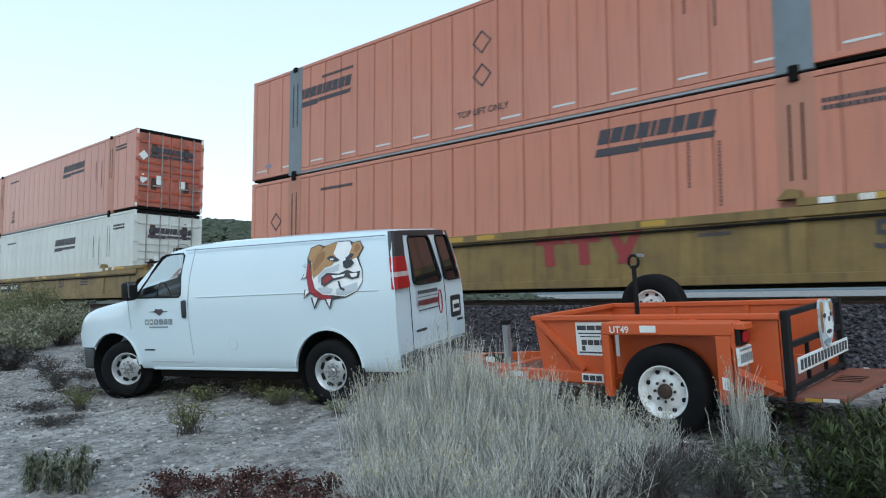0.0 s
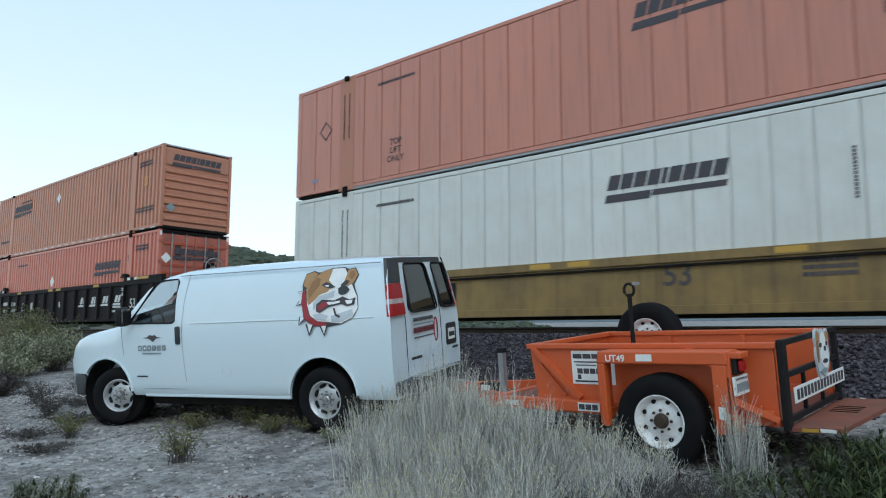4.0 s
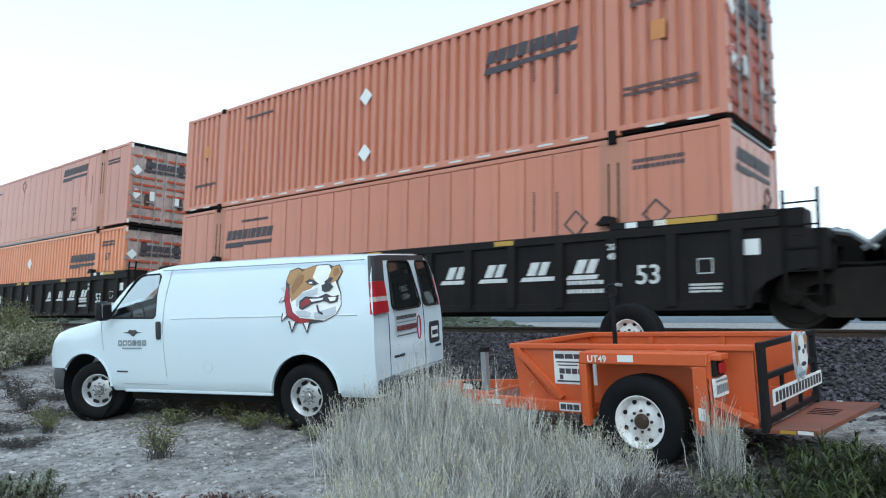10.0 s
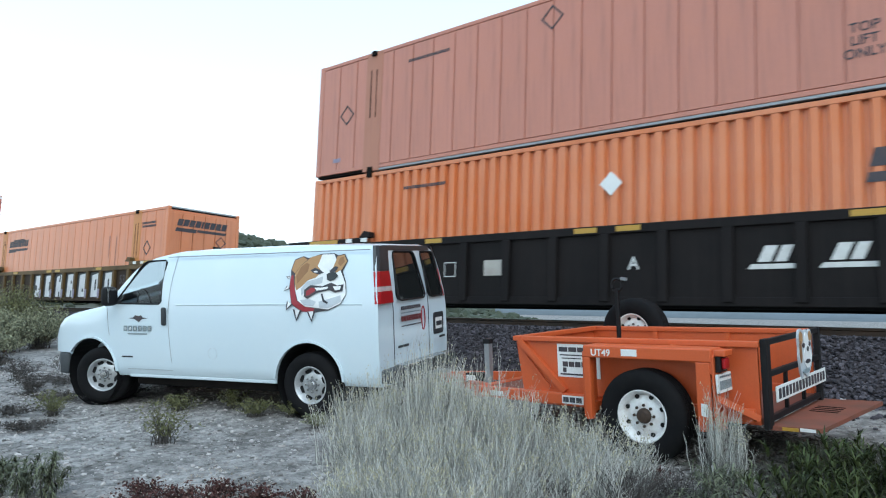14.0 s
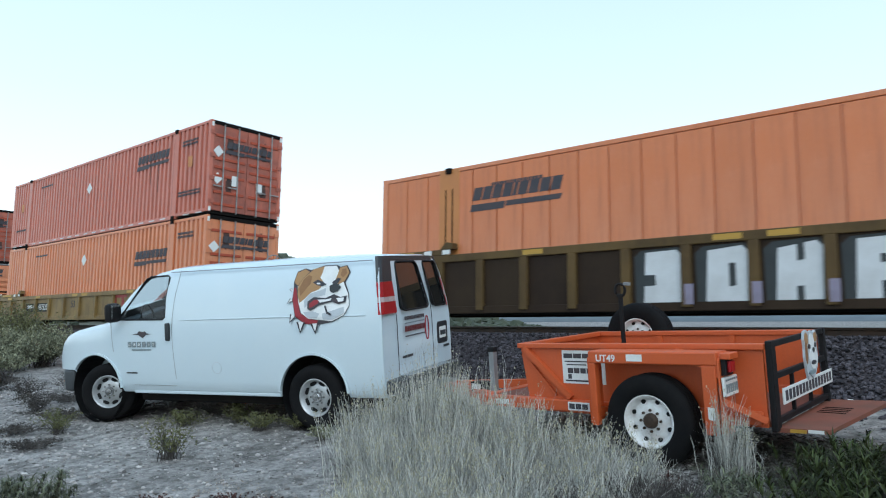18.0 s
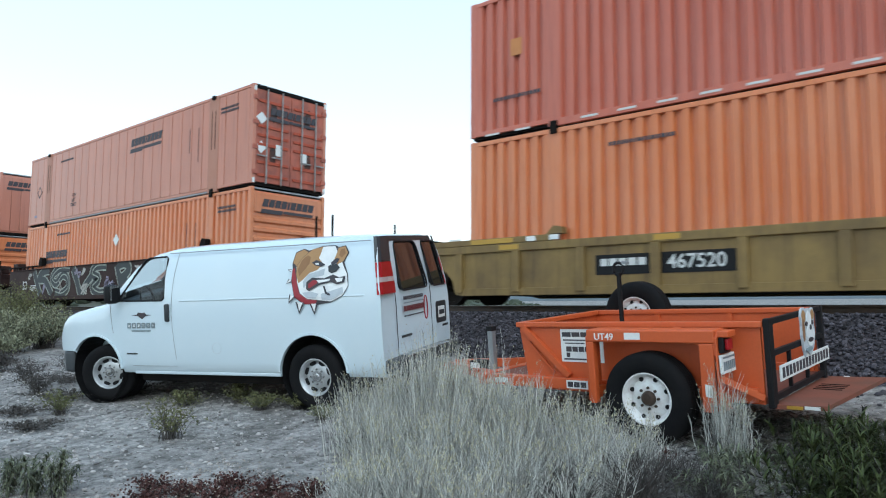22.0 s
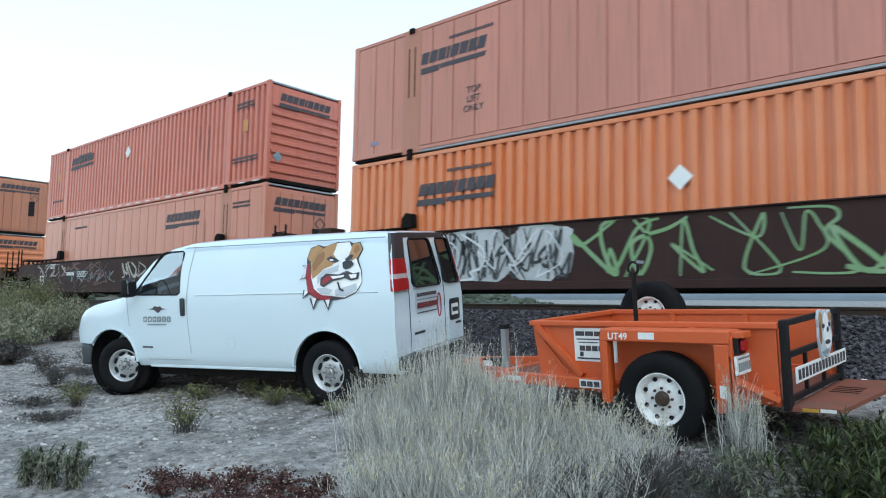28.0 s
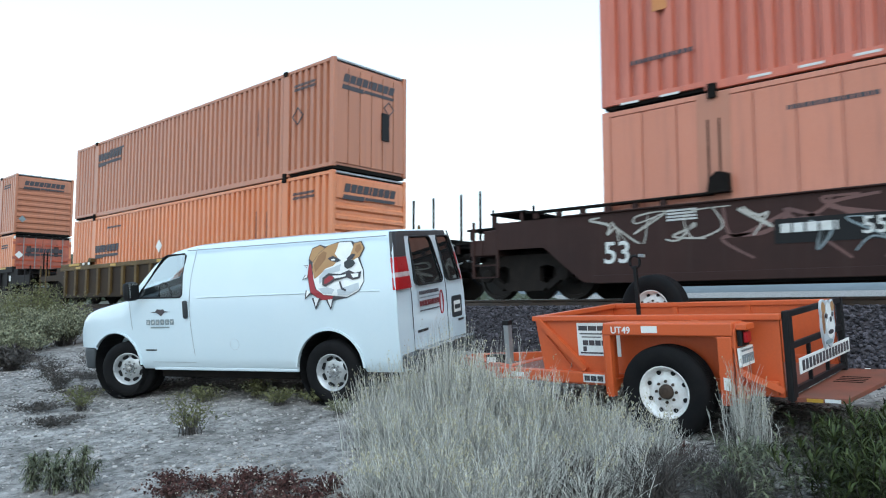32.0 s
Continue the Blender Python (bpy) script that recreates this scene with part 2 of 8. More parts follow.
SPRAYWHITE = material("white graffiti paint", (0.62, 0.63, 0.64), 0.6, other=(0.44, 0.43, 0.42), scale=2.0, amount=0.6)
SPRAYLILAC = material("lilac graffiti paint", (0.26, 0.23, 0.31), 0.6, other=(0.16, 0.13, 0.16), scale=2.5, amount=0.7)
SPRAYSILVER = material("silver graffiti paint", (0.44, 0.45, 0.45), 0.5, other=(0.27, 0.28, 0.27), scale=1.4, amount=0.8)
SPRAYGREEN = material("green graffiti paint", (0.16, 0.28, 0.11), 0.6, other=(0.25, 0.32, 0.22), scale=2.0, amount=0.7)
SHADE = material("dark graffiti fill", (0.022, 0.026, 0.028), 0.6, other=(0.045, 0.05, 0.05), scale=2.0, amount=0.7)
SPRAYRED = material("maroon graffiti paint", (0.13, 0.06, 0.05), 0.6, other=(0.07, 0.04, 0.04), scale=2.0, amount=0.6)
VANWHITE = material("white van paint", (0.58, 0.66, 0.705), 0.22, other=(0.65, 0.70, 0.72), scale=1.5, amount=0.35, grain=200, bump=0.0, coat=0.6)
VANDARK = material("dark grey trim plastic", (0.02, 0.023, 0.026), 0.45, other=(0.05, 0.05, 0.055), scale=6)
BUMPER = material("grey bumper plastic", (0.028, 0.032, 0.036), 0.5, other=(0.09, 0.095, 0.10), scale=5)
CHROME = material("dull chrome", (0.5, 0.5, 0.5), 0.25, metal=0.9, other=(0.25, 0.22, 0.2), scale=6)
TYRE = material("tyre rubber", (0.0072, 0.0072, 0.0081), 0.8, other=(0.0170, 0.0153, 0.0145), scale=6, amount=0.6, bump=0.15, spec=0.12)
RIM = material("silver painted wheel", (0.52, 0.53, 0.54), 0.35, metal=0.55, other=(0.25, 0.23, 0.21), scale=8, amount=0.5)
RIMWHITE = material("chipped white wheel paint", (0.80, 0.80, 0.79), 0.4, other=(0.30, 0.17, 0.10), scale=11, amount=0.4, bump=0.1)
HUBRUST = material("rusty greased hub", (0.07, 0.045, 0.03), 0.6, metal=0.3, other=(0.03, 0.02, 0.016), scale=14, amount=0.8)
LAMPRED = material("red lamp plastic", (0.3, 0.008, 0.012), 0.3, other=(0.35, 0.01, 0.012), scale=9, spec=0.3)
LAMPCLEAR = material("clear lamp plastic", (0.45, 0.36, 0.35), 0.25, other=(0.4, 0.3, 0.3), scale=9, spec=0.4)
LAMPAMBER = material("amber lamp plastic", (0.7, 0.18, 0.02), 0.2)
SEAT = material("grey seat cloth", (0.12, 0.125, 0.13), 0.85, other=(0.08, 0.08, 0.085), scale=12)
TRAILER = material("trailer orange paint", (0.52, 0.092, 0.021), 0.42, other=(0.46, 0.09, 0.03), scale=1.8, amount=0.5, streak=(0.30, 0.08, 0.035), streak_amount=0.3, bump=0.05)
RAMP = material("worn orange deck plate", (0.20, 0.056, 0.030), 0.65, other=(0.1296, 0.0648, 0.0432), scale=3, amount=0.8, bump=0.1)
GALV = material("galvanised steel", (0.30, 0.31, 0.32), 0.5, metal=0.5, other=(0.2, 0.2, 0.2), scale=7)
PAPER = material("white sticker", (0.72, 0.72, 0.70), 0.55, other=(0.6, 0.6, 0.57), scale=9, amount=0.4)
DOGTAN = material("tan decal", (0.36, 0.20, 0.08), 0.5, other=(0.42, 0.26, 0.12), scale=8)
WOODTAN = material("dark tan decal", (0.26, 0.13, 0.05), 0.5)
DOGGREY = material("grey decal", (0.48, 0.51, 0.54), 0.5)
DOGRED = material("red decal", (0.28, 0.02, 0.03), 0.5)
MAROON = material("dark maroon decal", (0.13, 0.025, 0.028), 0.5)
DOGWHITE = material("white decal", (0.78, 0.78, 0.77), 0.5)
GLASS = glass("clear window glass")
DOORGLASS = glass("side window glass", (0.42, 0.47, 0.47))
DARKGLASS = glass("tinted window glass", (0.016, 0.018, 0.018), 1.9, 0.3)
SAND = material("pale decomposed granite", (0.41, 0.38, 0.355), 0.92, other=(0.14, 0.125, 0.113), scale=1.3, amount=0.8, grain=38, bump=1.0, spec=0.15, grit=0.65)
BALLAST = material("dark ballast bed", (0.034, 0.029, 0.032), 0.9, other=(0.0880, 0.0760, 0.0800), scale=9, amount=0.75, grain=30, bump=0.8, spec=0.1)
TIE = material("creosoted timber", (0.05, 0.037, 0.03), 0.85, other=(0.09, 0.07, 0.055), scale=3, stretch=(8, 1, 8))
# distance haze is mixed into the far hills' base colour
FARHILL = material("far hills tinted by haze", (0.16, 0.19, 0.22), 0.95, other=(0.13, 0.155, 0.175), scale=0.02, amount=0.7, bump=0)
HILL = material("chaparral hillside", (0.10, 0.095, 0.07), 0.95, other=(0.055, 0.06, 0.04), scale=0.25, amount=0.8, bump=0)
CHAP = material("chaparral leaves", (0.045, 0.055, 0.035), 0.9, other=(0.075, 0.08, 0.05), scale=0.6, amount=0.7, bump=0)


def leafmat(name, base, other, low=0.65, high=1.35):
    m = material(name, base, 0.7, other=other, scale=6, amount=0.8, bump=0, spec=0.25)
    n, l = m.node_tree.nodes, m.node_tree.links
    g = n.new("ShaderNodeNewGeometry")
    hs = [x for x in n if x.bl_idname == "ShaderNodeHueSaturation"][0]
    mr = n.new("ShaderNodeMapRange")
    mr.inputs["To Min"].default_value, mr.inputs["To Max"].default_value = low, high
    l.new(g.outputs["Random Per Island"], mr.inputs["Value"])
    l.new(mr.outputs[0], hs.inputs["Value"])
    return m


STRAW = leafmat("dry grey straw stems", (0.50, 0.485, 0.44), (0.36, 0.35, 0.32), 0.45, 1.4)
SEED = leafmat("yellowish seed heads", (0.42, 0.385, 0.25), (0.46, 0.43, 0.33))
TWIG = leafmat("dark grey twigs", (0.065, 0.057, 0.052), (0.10, 0.088, 0.08))
SAGE = leafmat("grey green sage leaves", (0.25, 0.25, 0.155), (0.16, 0.165, 0.115), 0.4, 1.4)
OLIVE = leafmat("olive shrub leaves", (0.12, 0.122, 0.05), (0.15, 0.138, 0.075))
GREEN = leafmat("dark green narrow leaves", (0.030, 0.040, 0.011), (0.055, 0.062, 0.021), 0.2, 1.9)
YUCCA = leafmat("grey green rosette leaves", (0.105, 0.112, 0.068), (0.06, 0.062, 0.042), 0.35, 1.8)
STONE = leafmat("purple grey crushed stone", (0.038, 0.033, 0.038), (0.074, 0.066, 0.074), 0.2, 2.1)
PEBBLE = leafmat("pale and grey pebbles", (0.36, 0.33, 0.31), (0.19, 0.17, 0.16), 0.35, 1.5)
REDLEAF = leafmat("rusty red dry leaves", (0.08, 0.034, 0.029), (0.05, 0.03, 0.026), 0.35, 1.7)
HUSK = leafmat("pale dry husks", (0.34, 0.29, 0.24), (0.25, 0.20, 0.16))


# ---- mesh helpers ----
def box(bm, x0, x1, y0, y1, z0, z1, bevel=0.0):
    vs = [bm.verts.new((x, y, z)) for x in (x0, x1) for y in (y0, y1) for z in (z0, z1)]
    fs = [bm.faces.new([vs[i] for i in q]) for q in ((0, 1, 3, 2), (4, 6, 7, 5), (0, 4, 5, 1), (2, 3, 7, 6), (0, 2, 6, 4), (1, 5, 7, 3))]
    if bevel:
        es = list({e for f in fs for e in f.edges})
        bmesh.ops.bevel(bm, geom=es, offset=bevel, segments=2, affect="EDGES", profile=0.5)
    return bm


def prism(bm, pts, axis, a, b):
    """Extrude a closed outline from a to b along an axis; the outline's pairs are the other two axes in order."""
    def at(p, v):
        return {"x": (v, p[0], p[1]), "y": (p[0], v, p[1]), "z": (p[0], p[1], v)}[axis]
    lo = [bm.verts.new(at(p, a)) for p in pts]
    hi = [bm.verts.new(at(p, b)) for p in pts]
    n = len(pts)
    bm.faces.new(lo)
    bm.faces.new(hi[::-1])
    for i in range(n):
        bm.faces.new((lo[i], hi[i], hi[(i + 1) % n], lo[(i + 1) % n]))
    bmesh.ops.recalc_face_normals(bm, faces=bm.faces)
    return bm


def lathe(bm, prof, axis="y", seg=32, centre=(0, 0, 0), caps=True):
    """Turn a profile of (along, radius) round an axis."""
    rings = []
    for u, r in prof:
        ring = []
        for i in range(seg):
            t = 2 * math.pi * i / seg
            c, s = r * math.cos(t), r * math.sin(t)
            p = {"y": (c, u, s), "x": (u, c, s), "z": (c, s, u)}[axis]
            ring.append(bm.verts.new([p[k] + centre[k] for k in range(3)]))
        rings.append(ring)
    for a, b in zip(rings, rings[1:]):
        for i in range(seg):
            j = (i + 1) % seg
            bm.faces.new((a[i], a[j], b[j], b[i]))
    for r, flip in ((rings[0], True), (rings[-1], False)) if caps else ():
        bm.faces.new(r[::-1] if flip else r)
    bmesh.ops.recalc_face_normals(bm, faces=bm.faces)
    return bm


def tube(bm, pts, r, seg=8):
    pts = [Vector(p) for p in pts]
    rings = []
    for i, p in enumerate(pts):
        d = (pts[min(i + 1, len(pts) - 1)] - pts[max(i - 1, 0)]).normalized()
        side = d.cross(Vector((0, 0, 1)) if abs(d.z) < 0.9 else Vector((1, 0, 0))).normalized()
        up = side.cross(d)
        rings.append([bm.verts.new(p + side * r * math.cos(2 * math.pi * k / seg) + up * r * math.sin(2 * math.pi * k / seg)) for k in range(seg)])
    for a, b in zip(rings, rings[1:]):
        for k in range(seg):
            j = (k + 1) % seg
            bm.faces.new((a[k], a[j], b[j], b[k]))
    bm.faces.new(rings[0][::-1])
    bm.faces.new(rings[-1])
    bmesh.ops.recalc_face_normals(bm, faces=bm.faces)
    return bm


def bar(bm, a, b, w, h):
    """A square bar from a to b."""
    a, b = Vector(a), Vector(b)
    d = (b - a).normalized()
    side = d.cross(Vector((0, 0, 1)) if abs(d.z) < 0.95 else Vector((0, 1, 0))).normalized() * (w / 2)
    up = side.cross(d).normalized() * (h / 2)
    lo = [bm.verts.new(a + s * side + u * up) for s, u in ((-1, -1), (1, -1), (1, 1), (-1, 1))]
    hi = [bm.verts.new(b + s * side + u * up) for s, u in ((-1, -1), (1, -1), (1, 1), (-1, 1))]
    bm.faces.new(lo)
    bm.faces.new(hi[::-1])
    for i in range(4):
        bm.faces.new((lo[i], hi[i], hi[(i + 1) % 4], lo[(i + 1) % 4]))
    bmesh.ops.recalc_face_normals(bm, faces=bm.faces)
    return bm


def mesh_of(bm, name, mat, smooth=False):
    me = bpy.data.meshes.new(name)
    bm.to_mesh(me)
    bm.free()
    me.materials.append(mat)
    if smooth:
        me.shade_smooth()
        me.set_sharp_from_angle(angle=radians(38))
    return me


def part(name, bm, mat, parent, label="", smooth=False):
    me = bm if isinstance(bm, bpy.types.Mesh) else mesh_of(bm, name, mat, smooth)
    ob = new(name, me)
    ob.parent = parent
    if label:
        ob["label"] = label
    return ob


def thing(name, label, category, m, group="", kind=""):
    ob = new(name)
    ob.empty_display_size = 0.2
    ob.matrix_world = m
    return tagged(ob, label, category, group, kind)


def B():
    return bmesh.new()


CACHE = {}


def shared(key, build, mat, smooth=False):
    k = (key, mat.name)
    if k not in CACHE:
        CACHE[k] = mesh_of(build(), key if isinstance(key, str) else str(key[0]), mat, smooth)
    return CACHE[k]


def raw_mesh(name, verts, faces, mat):
    me = bpy.data.meshes.new(name)
    me.from_pydata([tuple(v) for v in verts], [], faces)
    me.materials.append(mat)
    return me


def text_mesh(words, size, mat, slant=0.0, wide=1.0):
    """Lettering with the built-in font, lying in x and z, facing -y, centred."""
    k = ("text", words, size, slant, mat.name, wide)
    if k in CACHE:
        return CACHE[k]
    cu = bpy.data.curves.new("lettering", "FONT")
    cu.body, cu.size, cu.align_x, cu.align_y, cu.extrude, cu.shear, cu.offset = words, size, "CENTER", "CENTER", 0.002, slant, 0.012 * size
    ob = new("lettering", cu)
    me = bpy.data.meshes.new_from_object(ob.evaluated_get(bpy.context.evaluated_depsgraph_get()))
    bpy.data.objects.remove(ob)
    bpy.data.curves.remove(cu)
    me.transform(Matrix.Rotation(radians(90), 4, "X") @ Matrix.Diagonal((wide, 1, 1, 1)))
    me.materials.clear()
    me.materials.append(mat)
    CACHE[k] = me
    return me


def bars_mesh(key, w, h, rows, mat, slant=0.0, seed=3):
    """Writing that cannot be read, or a name: plain bars of its size, facing -y, centred."""
    def build():
        bm = B()
        rng = random.Random(seed)
        for r in range(rows):
            z1 = h / 2 - r * h / rows
            z0 = z1 - h / rows * 0.62
            x = -w / 2
            while x < w / 2 - 0.02 * w:
                ww = min(rng.uniform(0.55, 1.0) * h / rows * 0.75, w / 2 - x)
                s0, s1 = slant * z0, slant * z1
                prism(bm, [(x + s0, z0), (x + ww + s0, z0), (x + ww + s1, z1), (x + s1, z1)], "y", -0.002, 0.002)
                x += ww + h / rows * 0.16
        return bm
    return shared((key, w, h, rows, slant), build, mat)

# ---- ground ----
def build_ground():
    xs = sorted({*np.arange(-60, 30.01, 0.5).round(3), *np.arange(-26, 6, 0.25).round(3), *(s * 10 ** k for s in (-1, 1) for k in (1.9, 2.2, 2.6, 3.0, 3.4)), -4500.0, 4500.0})
    ys = sorted({*np.arange(-12, 30.01, 0.5).round(3), *np.arange(0, 10, 0.25).round(3), *(10 ** k for k in (1.6, 1.78, 2.0, 2.3, 2.7, 3.1, 3.4)), -40.0, -150.0, -600.0, -4500.0, 4500.0})
    verts = [(x, y, ground_z(x, min(y, 3000))) for y in ys for x in xs]
    nx = len(xs)
    faces = [(j * nx + i, j * nx + i + 1, (j + 1) * nx + i + 1, (j + 1) * nx + i) for j in range(len(ys) - 1) for i in range(nx - 1)]
    me = raw_mesh("ground", verts, faces, SAND)
    me.shade_smooth()
    return tagged(new("ground", me), "pale sandy gravel ground sloping up to the railway", "ground", kind="structure")


build_ground()


def lumps(name, spots, mat, seed, flat=0.7):
    """Many small uneven stones as one mesh: spots are (x, y, z, size)."""
    rng = np.random.default_rng(seed)
    t = (1 + 5 ** 0.5) / 2
    ico = np.array([(-1, t, 0), (1, t, 0), (-1, -t, 0), (1, -t, 0), (0, -1, t), (0, 1, t), (0, -1, -t), (0, 1, -t), (t, 0, -1), (t, 0, 1), (-t, 0, -1), (-t, 0, 1)]) / 1.9
    tri = np.array([0, 11, 5, 0, 5, 1, 0, 1, 7, 0, 7, 10, 0, 10, 11, 1, 5, 9, 5, 11, 4, 11, 10, 2, 10, 7, 6, 7, 1, 8,
                    3, 9, 4, 3, 4, 2, 3, 2, 6, 3, 6, 8, 3, 8, 9, 4, 9, 5, 2, 4, 11, 6, 2, 10, 8, 6, 7, 9, 8, 1]).reshape(-1, 3)
    sp = np.array(spots)
    n = len(sp)
    sc = sp[:, 3][:, None] * rng.uniform(0.6, 1.25, (n, 3)) * np.array([1, 1, flat])
    ang = rng.uniform(0, 6.28, n)
    v = ico[None] * rng.uniform(0.75, 1.2, (n, 12, 1)) * sc[:, None, :]
    c, s = np.cos(ang)[:, None], np.sin(ang)[:, None]
    x, y = v[..., 0] * c - v[..., 1] * s, v[..., 0] * s + v[..., 1] * c
    v = np.stack([x, y, v[..., 2]], -1) + sp[:, None, :3]
    f = (tri[None] + 12 * np.arange(n)[:, None, None]).reshape(-1, 3)
    return raw_mesh(name, v.reshape(-1, 3).tolist(), f.tolist(), mat)


def ballast_z(y):
    """Top of the ballast bed across the track."""
    d = abs(y - TC)
    return RZ - 0.17 if d < 1.75 else RZ - 0.17 - (d - 1.75) * 0.62


def build_track():
    prof = [(y, ballast_z(y)) for y in (TC - 3.5, TC - 3.1, TC - 1.75, TC, TC + 1.75, TC + 3.1, TC + 3.5)]
    bm = B()
    prism(bm, [(TC - 3.5, -0.2), *prof, (TC + 3.5, -0.2)], "x", -420, 160)
    bed = tagged(new("ballast_bed", mesh_of(bm, "ballast_bed", BALLAST)), "raised bed of purple grey crushed stone under the rails", "ballast", kind="structure")
    rng = random.Random(5)
    spots = []
    for _ in range(56000):
        x = rng.uniform(-22, 5)
        y = rng.uniform(TC - 3.45, TC - 0.95)
        spots.append((x, y, ballast_z(y) + rng.uniform(-0.005, 0.03), rng.uniform(0.015, 0.035)))
    for _ in range(900):
        x, y = rng.uniform(-20, 6), TC - 3.3 - abs(rng.gauss(0, 0.25))
        spots.append((x, y, ground_z(x, y) + 0.01, rng.uniform(0.025, 0.05)))
    st = new("ballast_stones", lumps("ballast_stones", spots, STONE, 7, 0.85))
    tagged(st, "loose crushed purple grey stones on the bank", "gravel", kind="stuff")
    # rails
    head = [(-0.075, 0), (0.075, 0), (0.075, 0.02), (0.02, 0.035), (0.012, 0.12), (0.036, 0.135), (0.036, 0.165), (0.028, 0.172), (-0.028, 0.172), (-0.036, 0.165), (-0.036, 0.135), (-0.012, 0.12), (-0.02, 0.035), (-0.075, 0.02)]
    for s in (-1, 1):
        y = TC + s * 0.755
        bm = prism(B(), [(y + a, RZ - 0.175 + b) for a, b in head], "x", -420, 160)
        r = tagged(new("rail", mesh_of(bm, "rail", RAILSTEEL)), "rusty steel rail with a polished head", "rail", group="rails of the track", kind="structure")
        part("rail_head", box(B(), -420, 160, y - 0.026, y + 0.026, RZ - 0.004, RZ + 0.001), RAILTOP, r, "shiny running surface")
    tie = box(B(), -0.115, 0.115, -1.3, 1.3, -0.15, 0.0, 0.01)
    tm = mesh_of(tie, "tie", TIE)
    for i in range(70):
        o = part("tie", tm, TIE, bed)
        o.location = (-30 + i * 0.53, TC, RZ - 0.172)


build_track()


# far hills and the scrub hill beyond the track
def build_hills():
    rng = random.Random(2)
    verts, faces = [], []
    n = 120
    for i in range(n):
        az = radians(100 - i * 150 / (n - 1))
        d = 2600
        h = 1.6 + d * math.tan(radians(2.3 + 0.55 * noise.noise((i * 0.13, 0, 0)) + 0.2 * noise.noise((i * 0.5, 4, 0))))
        x, y = -math.sin(az) * d, math.cos(az) * d
        verts += [(x, y, -5), (x * 0.93, y * 0.93, h * 0.35), (x, y, h), (x * 1.1, y * 1.1, h * 0.8), (x * 1.15, y * 1.15, -5)]
    for i in range(n - 1):
        for k in range(4):
            faces.append((i * 5 + k, i * 5 + k + 1, i * 5 + 6 + k, i * 5 + 5 + k))
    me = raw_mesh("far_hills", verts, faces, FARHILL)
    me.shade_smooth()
    tagged(new("far_hills", me), "long hills along the horizon, haze painted in as blue grey", "hills", kind="structure")
    # scrub covered hill
    cx, cy = -118.0, 70.0
    def hz(x, y):
        dx, dy = (x - cx) / 46.0, (y - cy) / 34.0
        return 1.0 + 16.5 * math.exp(-(dx * dx + dy * dy)) * (1 + 0.12 * noise.noise((x * 0.06, y * 0.06, 0))) - 1.2
    verts = [(cx + i * 4, cy + j * 4, hz(cx + i * 4, cy + j * 4)) for j in range(-12, 25) for i in range(-30, 31)]
    faces = [(j * 61 + i, j * 61 + i + 1, j * 61 + i + 62, j * 61 + i + 61) for j in range(36) for i in range(60)]
    me = raw_mesh("scrub_hill", verts, faces, HILL)
    me.shade_smooth()
    tagged(new("scrub_hill", me), "low hill covered in dark chaparral behind the track", "hill", kind="structure")
    spots = []
    for _ in range(5200):
        x, y = rng.gauss(cx + 10, 32), rng.gauss(cy, 26)
        spots.append((x, y, hz(x, y) + 0.3, rng.uniform(0.5, 1.3)))
    far = []
    for _ in range(3200):
        x, y = rng.uniform(-70, 25), 17 + 40 * rng.random() ** 1.6
        far.append((x, y, ground_z(x, y) + 0.1, rng.uniform(0.15, 0.5)))
    tagged(new("far_scrub", lumps("far_scrub", far, CHAP, 8, 0.8)), "low dark scrub on the plain behind the track", "bushes", kind="stuff")
    tagged(new("chaparral", lumps("chaparral", spots, CHAP, 3, 0.75)), "dense dark green brush on the hillside", "bushes", kind="stuff")


build_hills()

# ---- train ----
CL, CW, CH = 16.154, 2.591, 2.896
HL, HW = CL / 2, CW / 2
P40 = 6.096
MOVERS = []       # things that ride with the train, with their place at the time of zero travel
WHEELSETS = []


def wave_side(pitch, depth):
    """Corrugated sheet between the end posts, outer face towards -y."""
    def build():
        n = round((CL - 0.32) / pitch)
        p = (CL - 0.32) / n
        xs = []
        for k in range(n):
            x = -HL + 0.16 + k * p
            xs += [(x, 0), (x + p * 0.46, 0), (x + p * 0.57, depth), (x + p * 0.89, depth)]
        xs.append((HL - 0.16, 0))
        bm = B()
        lo = [bm.verts.new((a, b, 0.16)) for a, b in xs]
        hi = [bm.verts.new((a, b, CH - 0.1)) for a, b in xs]
        for i in range(len(xs) - 1):
            bm.faces.new((lo[i], lo[i + 1], hi[i + 1], hi[i]))
        return bm
    return build


def mark_side(parent, y, x, z, s, mat):
    """A carrier's mark as plain slanted blocks over a split bar."""
    def build():
        bm = B()
        x0 = -1.1
        for i in range(9):
            w = 0.215 if i != 4 else 0.09
            prism(bm, [(x0 + 0.01, 0.03), (x0 + w + 0.01, 0.03), (x0 + w + 0.08, 0.29), (x0 + 0.08, 0.29)], "y", -0.003, 0.003)
            x0 += w + 0.032
        for a, b, z0, z1 in ((-1.14, -0.30, -0.19, -0.05), (-0.27, 0.98, -0.15, -0.05)):
            prism(bm, [(a, z0), (b, z0), (b + 0.04, z1), (a + 0.04, z1)], "y", -0.003, 0.003)
        return bm
    o = tagged(part("carrier_mark", shared("carrier_mark", build, mat), mat, parent, "carrier's mark of dark slanted blocks over a bar"), kind="stuff")
    o.location, o.scale = (x, y, z), (s, 1, s)
    return o


